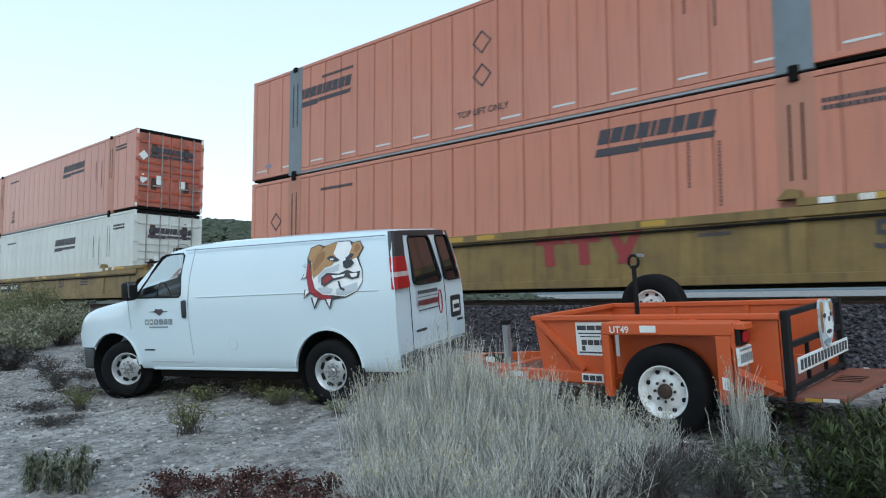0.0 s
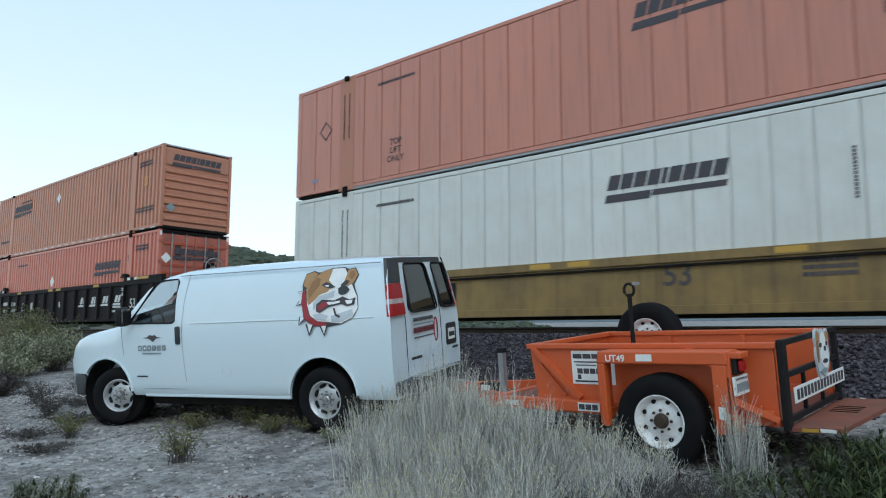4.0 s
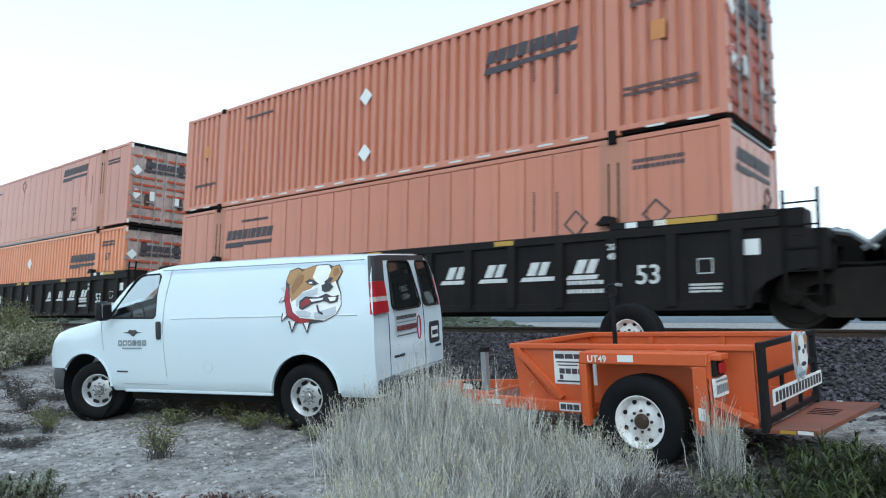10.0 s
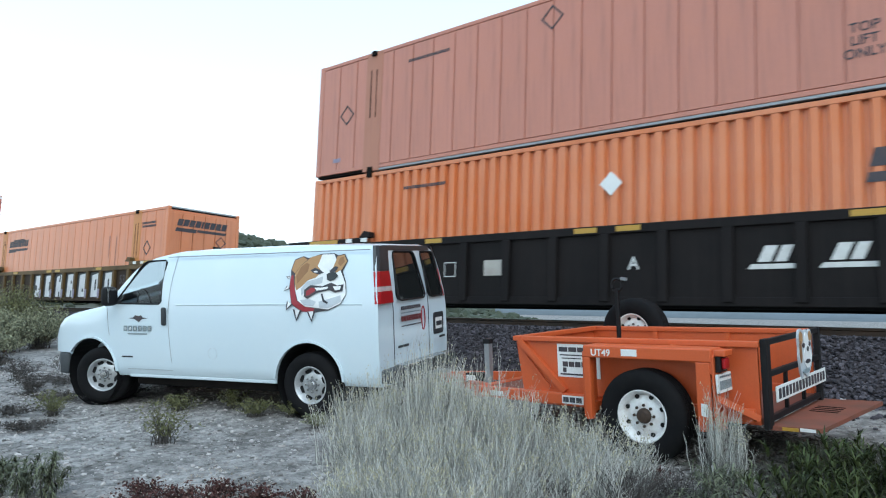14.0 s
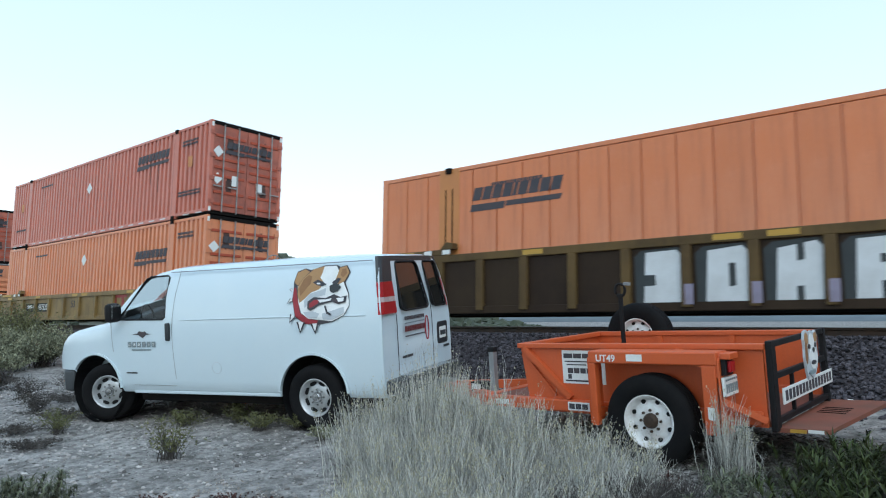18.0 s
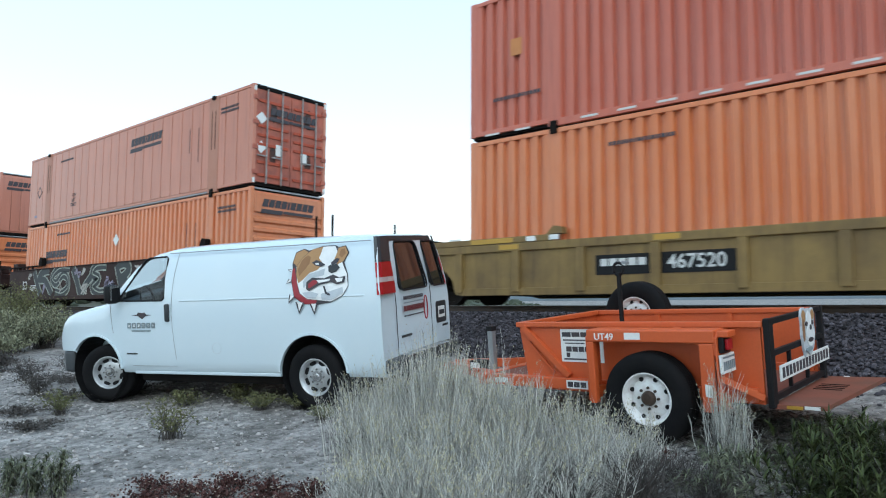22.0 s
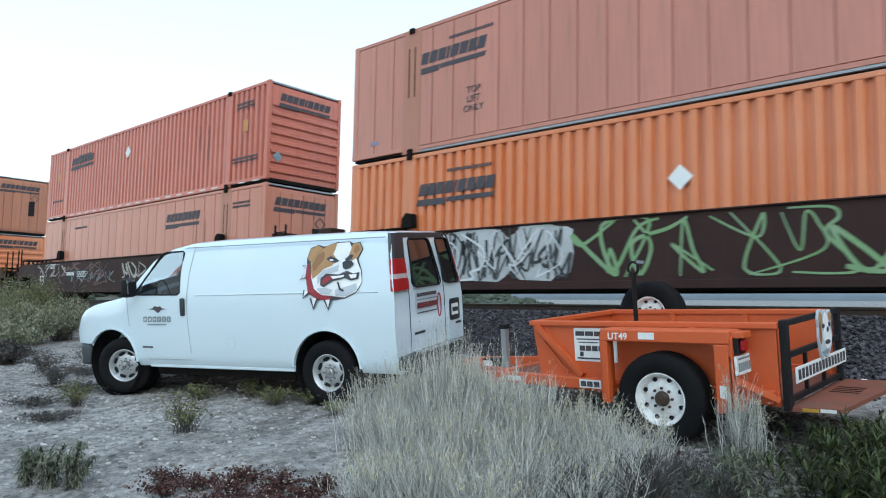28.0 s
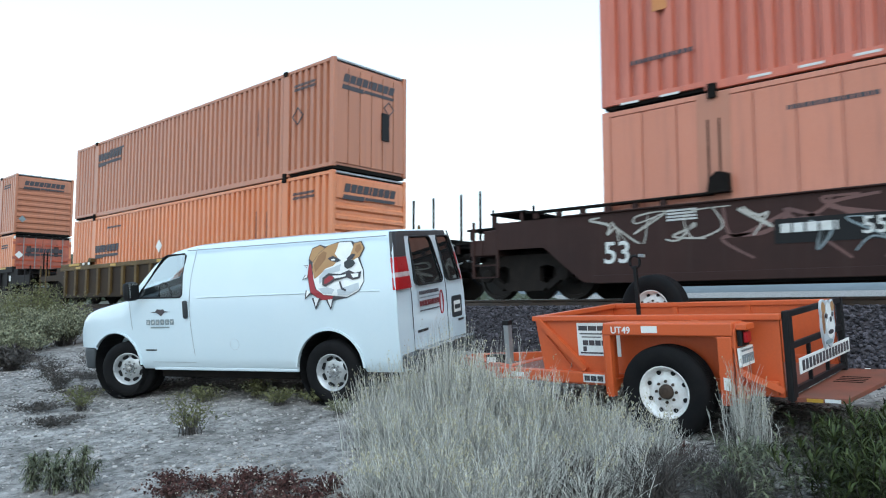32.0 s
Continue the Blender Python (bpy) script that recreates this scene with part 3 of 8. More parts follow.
def diamond(parent, x, y, z, s, mat, end=False):
    bm = B()
    o = part("placard", shared("placard", lambda: prism(B(), [(0, -0.5), (0.5, 0), (0, 0.5), (-0.5, 0)], "y", -0.006, 0.004), mat), mat, parent, "diamond placard holder")
    bm.free()
    o.location, o.scale = (x, y, z), (s, 1, s)
    if end:
        o.rotation_euler = (0, 0, radians(90))
    return o


def frame_diamond(parent, x, y, z, s, mat, end=False):
    def build():
        bm = B()
        out = [bm.verts.new((x, y, z)) for y in (-0.006, 0.006) for x, z in ((0, -0.5), (0.5, 0), (0, 0.5), (-0.5, 0))]
        inn = [bm.verts.new((x, y, z)) for y in (-0.006, 0.006) for x, z in ((0, -0.41), (0.41, 0), (0, 0.41), (-0.41, 0))]
        for k in range(4):
            j = (k + 1) % 4
            for q in ((out[k], out[j], inn[j], inn[k]), (out[4 + k], inn[4 + k], inn[4 + j], out[4 + j]), (out[k], out[4 + k], out[4 + j], out[j]), (inn[k], inn[j], inn[4 + j], inn[4 + k])):
                bm.faces.new(q)
        bmesh.ops.recalc_face_normals(bm, faces=bm.faces)
        return bm
    o = part("placard_frame", shared("placard_frame", build, mat), mat, parent, "empty diamond placard frame")
    o.location, o.scale = (x, y, z), (s, 1, s)
    if end:
        o.rotation_euler = (0, 0, radians(90))


def blob_pts(cy, cz, ry, rz, seed, n=16):
    return [(cy + ry * math.cos(2 * math.pi * i / n) * (1 + 0.5 * noise.noise((i * 0.9, seed, 0))), cz + rz * math.sin(2 * math.pi * i / n) * (1 + 0.4 * noise.noise((i * 0.9, seed, 5)))) for i in range(n)]


def end_face(c, style, paint, door_mat, seed, dirty=False):
    """The end wall towards +x."""
    rng = random.Random(seed)
    x = HL
    if style == "door":
        for k, s in enumerate((-1, 1)):
            y0, y1 = (-HW + 0.09, -0.008) if s < 0 else (0.008, HW - 0.09)
            d = part("door_leaf", shared(("door_leaf", s), lambda: box(B(), x - 0.06, x - 0.012, y0, y1, 0.14, CH - 0.13, 0.008), door_mat), door_mat, c)
            rib = RIBRED if paint is not WHITE_C else WHITE_C
            for i, z in enumerate((0.30, 0.66, 1.16, 1.42, 1.68, 2.40)):
                part("door_rib", shared(("door_rib", s, i), lambda: box(B(), x - 0.012, x + 0.014, y0 + 0.08, y1 - 0.08, z, z + 0.085, 0.008), rib), rib, d)
            for i, z in enumerate((0.95, 2.2)):
                yh = (y0 + y1) / 2
                part("soot_stain", shared(("soot_stain", s, i), lambda: prism(B(), blob_pts(yh, z, 0.12, 0.30, 11 + i + 3 * s), "x", x - 0.0118, x - 0.0085), SOOT), SOOT, d, "dark sooty stain behind the rods")
            for f in (0.30, 0.72):
                yy = y0 + (y1 - y0) * f
                rod = part("lock_rod", shared(("lock_rod", s, f), lambda: lathe(B(), [(0.10, 0.022), (CH - 0.10, 0.022)], "z", 8, (x + 0.035, yy, 0)), STEEL, True), STEEL, c, "galvanised locking rod")
                part("rod_handle", shared(("rod_handle", s, f), lambda: box(B(), x + 0.02, x + 0.06, yy, yy + 0.32 * s, 0.86, 0.90, 0.004), STEEL), STEEL, rod)
            for i in range(4):
                z = 0.35 + i * 0.7
                yh = y0 if s < 0 else y1
                part("hinge", shared(("hinge", s, i), lambda: box(B(), x - 0.02, x + 0.02, yh - 0.09, yh + 0.09, z, z + 0.12, 0.006), door_mat), door_mat, c)
        if paint is not WHITE_C:
            for zz in (1.12, 1.95):
                diamond(c, x + 0.004, -1.02, zz, 0.36, PAPER, True)
        for sy in (-1, 1):
            for zz in (0.1, CH - 0.2):
                part("corner_tag", shared(("corner_tag", sy, zz), lambda: box(B(), x + 0.001, x + 0.004, *sorted((sy * (HW - 0.02), sy * (HW - 0.10))), zz, zz + 0.14), PAPER), PAPER, c, "pale reflective corner tag")
        part("door_header", shared("door_header", lambda: box(B(), x - 0.05, x + 0.006, -HW + 0.11, HW - 0.11, CH - 0.125, CH - 0.01, 0.006), GRIME), GRIME, c, "dark header over the doors")
        for yy, zz in ((-0.42, 0.95), (0.45, 0.85)):
            part("door_sticker", shared(("door_sticker", yy), lambda: box(B(), x + 0.012, x + 0.016, yy - 0.11, yy + 0.11, zz, zz + 0.32), PAPER), PAPER, c, "white paper notice")
        mk = mark_side(c, 0, 0, 0, 0.78, MARK)
        mk.location, mk.rotation_euler = (x + 0.016, 0.1, CH - 0.82), (0, 0, radians(90))
    elif style == "ribbed":
        part("end_wall", shared("end_wall_flat", lambda: box(B(), x - 0.10, x - 0.05, -HW + 0.09, HW - 0.09, 0.14, CH - 0.1), paint), paint, c)
        for i in range(7):
            z = 0.28 + i * 0.27 if i < 7 else 0
            part("end_rib", shared(("end_rib", i), lambda: prism(B(), [(x - 0.05, z), (x + 0.0, z + 0.05), (x + 0.0, z + 0.13), (x - 0.05, z + 0.18)], "y", -HW + 0.12, HW - 0.12), paint), paint, c)
        part("end_panel", shared("end_top", lambda: box(B(), x - 0.05, x - 0.005, -HW + 0.12, HW - 0.12, 2.2, CH - 0.16, 0.01), paint), paint, c)
        mk = mark_side(c, 0, 0, 0, 0.85, MARK)
        mk.location, mk.rotation_euler = (x + 0.002, 0.0, CH - 0.55), (0, 0, radians(90))
        diamond(c, x + 0.006, -0.95, 0.75, 0.33, SPRAYBLUE, True)
    else:
        part("end_wall", shared("end_wall_smooth", lambda: box(B(), x - 0.10, x - 0.05, -HW + 0.09, HW - 0.09, 0.14, CH - 0.1), paint), paint, c)
        for i in range(6):
            y0 = -HW + 0.1 + i * (CW - 0.2) / 6
            part("end_panel", shared(("end_panel", i), lambda: box(B(), x - 0.05, x - 0.012, y0 + 0.012, y0 + (CW - 0.2) / 6 - 0.012, 0.2, CH - 0.2, 0.008), paint), paint, c)
        mk = mark_side(c, 0, 0, 0, 0.85, MARK)
        mk.location, mk.rotation_euler = (x - 0.005, -0.05, CH - 0.62), (0, 0, radians(90))
        part("generator_vent", shared("end_vent", lambda: box(B(), x - 0.01, x + 0.03, 0.35, 0.62, 1.0, 1.75, 0.01), BLACK), BLACK, c, "dark streaked vent plate")
        frame_diamond(c, x + 0.0, 0.62, 1.9, 0.4, MARK, True)


def container(label, kind, paint, end, X, Y, Z, seed, post=None, door=None, mark_x=None, mark_z=None, dirty=False, frame_ds=(), placards=(), words=(), dashes=False):
    """A 53 foot domestic container; origin at the middle of its floor."""
    c = thing("shipping_container", label, "shipping container", pose(X, Y, Z), group="containers on the train")
    MOVERS.append((c, X, Y, Z))
    post = post or (POSTPALE if kind == "panel" and paint in (CORAL, PINK) else paint)
    door = door or (DIRTY if dirty else DOOR if paint is not WHITE_C else WHITE_C)
    for sx in (-1, 1):
        for sy in (-1, 1):
            x0, x1 = sorted((sx * HL, sx * (HL - 0.16)))
            y0, y1 = sorted((sy * HW, sy * (HW - 0.11)))
            part("corner_post", shared(("corner_post", sx, sy), lambda: box(B(), x0, x1, y0, y1, 0.09, CH, 0.012), paint), paint, c)
            hw = 0.13 if kind == "corrugated" else 0.27
            a0, a1 = sorted((sx * P40 - hw, sx * P40 + hw))
            b0, b1 = sorted((sy * (HW + 0.006), sy * (HW - 0.09)))
            part("lifting_post", shared(("lifting_post", sx, sy, hw), lambda: box(B(), a0, a1, b0, b1, 0.02, CH - 0.02, 0.012), post), post, c)
            if hw > 0.2 and sy < 0:
                for q in (-0.09, 0.09):
                    part("post_slot", shared(("post_slot", sx, q), lambda: box(B(), sx * P40 + q - 0.016, sx * P40 + q + 0.016, b0 - 0.002, b0 + 0.004, 1.3, CH - 0.45), GRIME), GRIME, c, "dark lifting slot")
            for z in (0.0, CH - 0.12):
                cz = part("corner_casting", shared(("casting", sx, sy, z), lambda: box(B(), sx * P40 - 0.07, sx * P40 + 0.07, sy * (HW + 0.008) - 0.05, sy * (HW + 0.012) + 0.06 * (1 if sy < 0 else 0), z - (0.02 if z == 0 else 0), z + 0.115, 0.01), GRIME), GRIME, c)
    for sy in (-1, 1):
        y0, y1 = sorted((sy * (HW - 0.002), sy * (HW - 0.09)))
        part("top_rail", shared(("top_rail", sy), lambda: box(B(), -HL + 0.16, HL - 0.16, y0, y1, CH - 0.1, CH - 0.012, 0.01), paint), paint, c)
        foot = 0.02 if kind == "corrugated" else 0.075
        part("bottom_rail", shared(("bottom_rail", sy, foot), lambda: box(B(), -P40, P40, y0, y1, foot, 0.16, 0.01), paint), paint, c)
        if kind != "corrugated":
            part("rail_lip", shared(("rail_lip", sy), lambda: box(B(), -P40, P40, y0, y1, 0.02, 0.07, 0.008), GALV), GALV, c, "bare metal lip under the side")
        for sx in (-1, 1):
            part("bottom_rail", shared(("bottom_rail_end", sy, sx), lambda: box(B(), *sorted((sx * P40, sx * (HL - 0.16))), y0, y1, 0.095, 0.19, 0.01), paint), paint, c)
    part("roof", shared("roof", lambda: box(B(), -HL + 0.05, HL - 0.05, -HW + 0.05, HW - 0.05, CH - 0.05, CH - 0.004), GALV), GALV, c, "bare metal roof sheet")
    part("floor", shared("floor", lambda: box(B(), -HL + 0.05, HL - 0.05, -HW + 0.05, HW - 0.05, 0.04, 0.14), GRIME), GRIME, c)
    part("end_wall", shared("back_end", lambda: box(B(), -HL + 0.02, -HL + 0.07, -HW + 0.1, HW - 0.1, 0.1, CH - 0.06), paint), paint, c)
    part("side_wall", shared("far_side", lambda: box(B(), -HL + 0.1, HL - 0.1, HW - 0.06, HW - 0.02, 0.1, CH - 0.06), paint), paint, c)
    if kind == "corrugated":
        o = part("side_wall", shared("corrugated_side", wave_side(0.262, 0.075), paint), paint, c, "corrugated steel side")
        o.location = (0, -HW + 0.012, 0)
        for i in range(22):
            xx = -HL + 0.55 + i * 0.72
            if dashes and abs(abs(xx) - P40) > 0.3:
                q = part("reflector", shared("reflector", lambda: box(B(), -0.17, 0.17, -0.002, 0.002, -0.019, 0.019), WHITEMARK), WHITEMARK, c)
                q.location = (xx, -HW - 0.002, 0.09)
    else:
        part("side_wall", shared("near_back", lambda: box(B(), -HL + 0.1, HL - 0.1, -HW + 0.035, -HW + 0.06, 0.1, CH - 0.06), paint), paint, c)
        n = 26
        w = (CL - 0.32) / n
        for i in range(n):
            o = part("side_panel", shared("side_panel", lambda: box(B(), -w / 2 + 0.014, w / 2 - 0.014, -HW + 0.006, -HW + 0.036, 0.17, CH - 0.11, 0.007), paint), paint, c)
            o.location = (-HL + 0.16 + (i + 0.5) * w, 0, 0)
            if dashes and i % 2 == 0:
                q = part("reflector", shared("reflector_long", lambda: box(B(), -0.24, 0.24, -0.002, 0.002, -0.02, 0.02), WHITEMARK), WHITEMARK, c)
                q.location = (-HL + 0.16 + (i + 0.5) * w, -HW + 0.002, 0.3)
    yf = -HW + 0.002 if kind != "corrugated" else -HW + 0.006
    if mark_x is not None:
        mark_side(c, yf, mark_x, mark_z or 1.85, 1.0, MARK)
    for x, z in placards:
        diamond(c, x, yf, z, 0.43, PAPER)
    for x, z in frame_ds:
        frame_diamond(c, x, yf, z, 0.5, MARK)
    for s, x, z, size in words:
        o = part("lettering", text_mesh(s, size, MARK), MARK, c)
        o.location = (x, yf - 0.002, z)
    low_rows = ((6.95, 0.75, 1.3, 0.2, 2), (-6.95, 0.75, 1.1, 0.12, 1)) if kind == "corrugated" and dashes else ()
    for x in (6.95, -6.95) if low_rows else ():
        o = part("sticker", shared("sticker", lambda: box(B(), -0.13, 0.13, -0.004, 0.004, -0.17, 0.17), POSTTAN), POSTTAN, c, "yellowish square sticker")
        o.location = (x, yf, 1.75)
    for x, z, w, h, r in ((-4.4, CH - 0.5, 1.2, 0.11, 1), (6.9, CH - 0.55, 0.9, 0.22, 2)) + low_rows:
        o = tagged(part("small_writing", bars_mesh("small_writing", w, h, r, MARK), MARK, c), kind="stuff")
        o.location = (x, yf - 0.001, z)
    small = MARK if paint is WHITE_C else FAINT
    for x, z, w in ((4.45, 1.75, 0.75), (4.95, 1.55, 1.05)):
        o = tagged(part("small_writing", bars_mesh("column_writing", w, 0.075, 1, small), small, c), kind="stuff")
        o.location, o.rotation_euler = (x + 0.3 * ((seed * 7) % 3 - 1), yf - 0.001, z), (0, radians(90), 0)
    if kind == "panel":
        o = part("sticker", shared("blue_sticker", lambda: box(B(), -0.13, 0.13, -0.003, 0.003, -0.05, 0.05), SPRAYLILAC), SPRAYLILAC, c, "small faded blue sticker")
        o.location = (-7.3, yf, 0.42)
    end_face(c, end, paint, door, seed, dirty)
    return c


TRUCK_X = 9.88
WHEEL_R = 0.47


def truck(car, tx, mat=GRIME):
    """A two-axle truck under an end platform: side frames, springs, wheelsets."""
    t = part("truck", shared("truck_bolster", lambda: box(B(), -0.2, 0.2, -1.0, 1.0, 0.45, 0.75, 0.03), mat), mat, car, "greasy cast steel truck")
    t.location = (tx, 0, 0)
    for sy in (-1, 1):
        def frame_build():
            bm = B()
            out = [(-1.12, 0.62), (-1.05, 0.74), (-0.55, 0.86), (0.55, 0.86), (1.05, 0.74), (1.12, 0.62), (1.08, 0.42), (0.74, 0.42), (0.70, 0.60), (0.50, 0.66), (0.36, 0.62), (0.36, 0.34), (0.55, 0.28), (0.42, 0.16), (-0.42, 0.16), (-0.55, 0.28), (-0.36, 0.34), (-0.36, 0.62), (-0.50, 0.66), (-0.70, 0.60), (-0.74, 0.42), (-1.08, 0.42)]
            prism(bm, out, "y", sy * 1.02, sy * 1.16)
            for s in (-1, 1):
                bar(bm, (s * 0.5, sy * 1.09, 0.22), (s * 0.98, sy * 1.09, 0.55), 0.12, 0.12)
            return bm
        f = part("side_frame", shared(("side_frame", sy), frame_build, TRUCKM), TRUCKM, t, "dusty cast side frame")
        for k in range(5):
            xx = -0.26 + k * 0.13
            part("spring", shared(("spring", sy, k), lambda: lathe(B(), [(0.18 + 0.0275 * i, 0.055 if i % 2 else 0.04) for i in range(13)], "z", 8, (xx, sy * 1.09, 0)), TRUCKM), TRUCKM, f)
        for s in (-1, 1):
            part("bearing_cap", shared(("bearing", sy, s), lambda: lathe(B(), [(sy * 1.12, 0.13), (sy * 1.2, 0.13), (sy * 1.22, 0.09)], "y", 14, (s * 0.89, 0, WHEEL_R)), TRUCKM, True), TRUCKM, f)
    for s in (-1, 1):
        def wheel_build():
            bm = B()
            lathe(bm, [(-0.85, 0.075), (0.85, 0.075)], "y", 12)
            for q in (-1, 1):
                lathe(bm, [(q * 0.68, 0.50), (q * 0.71, 0.50), (q * 0.72, WHEEL_R + 0.005), (q * 0.82, WHEEL_R - 0.005), (q * 0.82, WHEEL_R - 0.07), (q * 0.775, WHEEL_R - 0.085), (q * 0.765, 0.18), (q * 0.81, 0.14), (q * 0.82, 0.0)], "y", 32)
                for k in range(3):
                    an = k * 2.0944
                    lathe(bm, [(q * 0.77, 0.028), (q * 0.785, 0.028)], "y", 8, (0.27 * math.cos(an), 0, 0.27 * math.sin(an)))
            return bm
        w = part("wheelset", shared("wheelset", wheel_build, WHEEL, True), WHEEL, car, "worn steel wheels on an axle")
        w.location = (tx + s * 0.89, 0, WHEEL_R)
        WHEELSETS.append((w, tx + s * 0.89))
    return t


def well_car(label, paint, X, ribs=True, top=1.62, right="coupler", left="coupler", rib_paint=None, half=11.55, brake=False, tall_posts=False):
    """One well unit: side sills, floor, top chords, end platforms; origin on the rail head at the middle."""
    car = thing("well_car", label, "railway well car", pose(X, TC, RZ), group="well cars of the train")
    MOVERS.append((car, X, TC, RZ))
    rp = rib_paint or paint
    S = 1.44          # half width over the side sills
    make = {W_YELLOW.name: "yellow", W_BROWN.name: "brown", W_RUST.name: "rust"}.get(paint.name, "black")
    # underside of the well, top of the arch over the truck, top of the end sill
    zb, za, hi = {"yellow": (0.20, 0.88, 1.07), "brown": (0.26, 0.94, 1.16), "rust": (0.28, 0.95, 1.48), "black": (0.28, 0.87, 1.30)}[make]
    reach = {"yellow": 11.2, "brown": 11.1, "rust": 10.35, "black": 10.9}[make]
    kinds = {1: right, -1: left}
    ends = {sx: reach if kinds[sx] == "coupler" else 9.42 for sx in (1, -1)}
    key = (make, top, ends[1], ends[-1])
    for sy in (-1, 1):
        def side_build():
            bm = B()
            def end(sx):
                e = ends[sx]
                if make == "rust":
                    pts = [(8.40, zb), (8.50, zb + 0.06), (9.25, za), (e, za + 0.01), (e, top - 0.02)]
                else:
                    pts = [(8.32, zb)] + [(8.36 + 0.95 * (1 - math.cos(q)), zb + 0.06 + (za - zb - 0.06) * math.sin(q)) for q in (0.0, 0.35, 0.7, 1.05, 1.35, 1.57)]
                    pts += [(e, za + 0.01), (e, hi), (8.95, hi + 0.02), (8.75, top - 0.02)]
                return [(sx * u, w) for u, w in pts]
            y0, y1 = sorted((sy * (S - 0.07), sy * S))
            prism(bm, end(1) + end(-1)[::-1], "y", y0, y1)
            return bm
        part("side_sill", shared(("side_sill", sy, *key), side_build, paint), paint, car)
        y0, y1 = sorted((sy * (S - 0.12), sy * (S + 0.05)))
        chord = 0.15 if make != "rust" else 0.03
        part("top_chord", shared(("top_chord", sy, top, make), lambda: box(B(), -8.8, 8.8, y0, y1, top - chord, top, 0.012), rp), rp, car)
        ledge = S + 0.05 if make != "rust" else S + 0.012
        yb = sorted((sy * (S - 0.12), sy * ledge))
        part("bottom_chord", shared(("bottom_chord", sy, make), lambda: box(B(), -8.2, 8.2, *yb, zb - 0.02, zb + 0.12, 0.008), paint), paint, car)
        for sx in (-1, 1):
            if make == "rust":
                a0, a1 = sorted((sx * 6.1, sx * 9.6))
                rc = part("raised_chord", shared(("raised_plate", sy, sx, top), lambda: box(B(), a0, a1, y0, y1, top + 0.10, top + 0.14, 0.008), GRIME), GRIME, car, "thin dark plate over the sill")
                for q in range(6):
                    part("bracket", shared(("plate_leg", sy, sx, q, top), lambda: box(B(), sx * (6.9 + q * 0.5) - 0.05, sx * (6.9 + q * 0.5) + 0.05, sy * S - 0.03, sy * S + 0.03, top, top + 0.10), paint), paint, rc)
            else:
                a0, a1 = sorted((sx * 6.1, sx * (9.3 if make == "yellow" else 8.75)))
                part("raised_chord", shared(("raised_chord", sy, sx, top, make), lambda: box(B(), a0, a1, y0, y1, top + 0.003, top + 0.12, 0.012), rp), rp, car)
            gm, gh = (GRIME, 0.42) if make == "rust" else (rp, 0.24)
            part("guide", shared(("guide", sy, sx, top, gh), lambda: prism(B(), [(sx * 6.0 - 0.17, top + 0.121), (sx * 6.0 + 0.17, top + 0.121), (sx * 6.0 + 0.15, top + gh), (sx * 6.0 - 0.02, top + gh + 0.03), (sx * 6.0 - 0.13, top + gh - 0.08)], "y", y0, y1), gm), gm, car, "container guide block")
        if ribs:
            count = 13 if make == "yellow" else 17
            for k in range(count):
                xx = -8.2 + k * 16.4 / (count - 1)
                w = 0.16
                part("rib", shared(("rib", sy, k, *key), lambda: box(B(), xx - w / 2, xx + w / 2, *sorted((sy * S, sy * (S + 0.09))), zb + 0.04, top - 0.15, 0.01), rp), rp, car)
        elif make == "yellow":
            for xx in (-8.15, -6.1, 6.1, 8.15):
                part("rib", shared(("flat_rib", sy, xx, top), lambda: box(B(), xx - 0.12, xx + 0.12, *sorted((sy * S, sy * (S + 0.03))), zb + 0.11, top - 0.15, 0.01), rp), rp, car)
            # narrow ledge in a dark colour that paints the shade below the chord
            part("edge_strip", shared(("edge_strip", sy, top), lambda: box(B(), -8.7, 8.7, *sorted((sy * S, sy * (S + 0.06))), top - 0.22, top - 0.185), GRIME), GRIME, car, "ledge strip coloured dark for the shade under the chord")
    part("well_floor", shared(("well_floor", make), lambda: box(B(), -8.25, 8.25, -1.36, 1.36, zb + 0.02, zb + 0.10), GRIME), GRIME, car)
    for sx, kind in ((1, right), (-1, left)):
        e = ends[sx]
        xs = sorted((sx * 8.35, sx * e))
        deck = hi if make != "rust" else 1.30
        part("end_platform", shared(("end_platform", sx, e, deck), lambda: box(B(), xs[0], xs[1], -1.36, 1.36, deck - 0.10, deck - 0.01, 0.01), GRIME), GRIME, car, "dark end platform")
        wx = sorted((sx * 8.35, sx * 8.45))
        part("bulkhead", shared(("bulkhead", sx, *key), lambda: box(B(), wx[0], wx[1], -1.36, 1.36, zb + 0.1, top - 0.04), paint), paint, car)
        part("centre_sill", shared(("centre_sill", sx, e, deck), lambda: box(B(), *sorted((sx * 8.4, sx * (half - 0.45 if kind == "coupler" else e + 0.1))), -0.35, 0.35, 0.66, deck - 0.1, 0.02), GRIME), GRIME, car)
        for q, yy in enumerate((-0.95, 0.95)):
            part("brake_gear", shared(("brake_gear", sx, q), lambda: tube(B(), [(sx * 8.6, yy, 0.98), (sx * 9.3, yy * 0.9, 0.90), (sx * 10.2, yy * 0.95, 0.93)], 0.045, 6), GRIME), GRIME, car, "greasy brake rod")
        if kind == "coupler":
            cp = part("coupler", shared(("coupler", sx, half), lambda: box(B(), *sorted((sx * (half - 0.46), sx * (half + 0.06))), -0.11, 0.11, 0.74, 1.0, 0.04), GRIME), GRIME, car, "cast steel coupler")
            part("coupler_head", shared(("coupler_head", sx, half), lambda: box(B(), *sorted((sx * (half - 0.2), sx * (half + 0.04))), -0.2, 0.2, 0.68, 1.05, 0.05), GRIME), GRIME, cp)
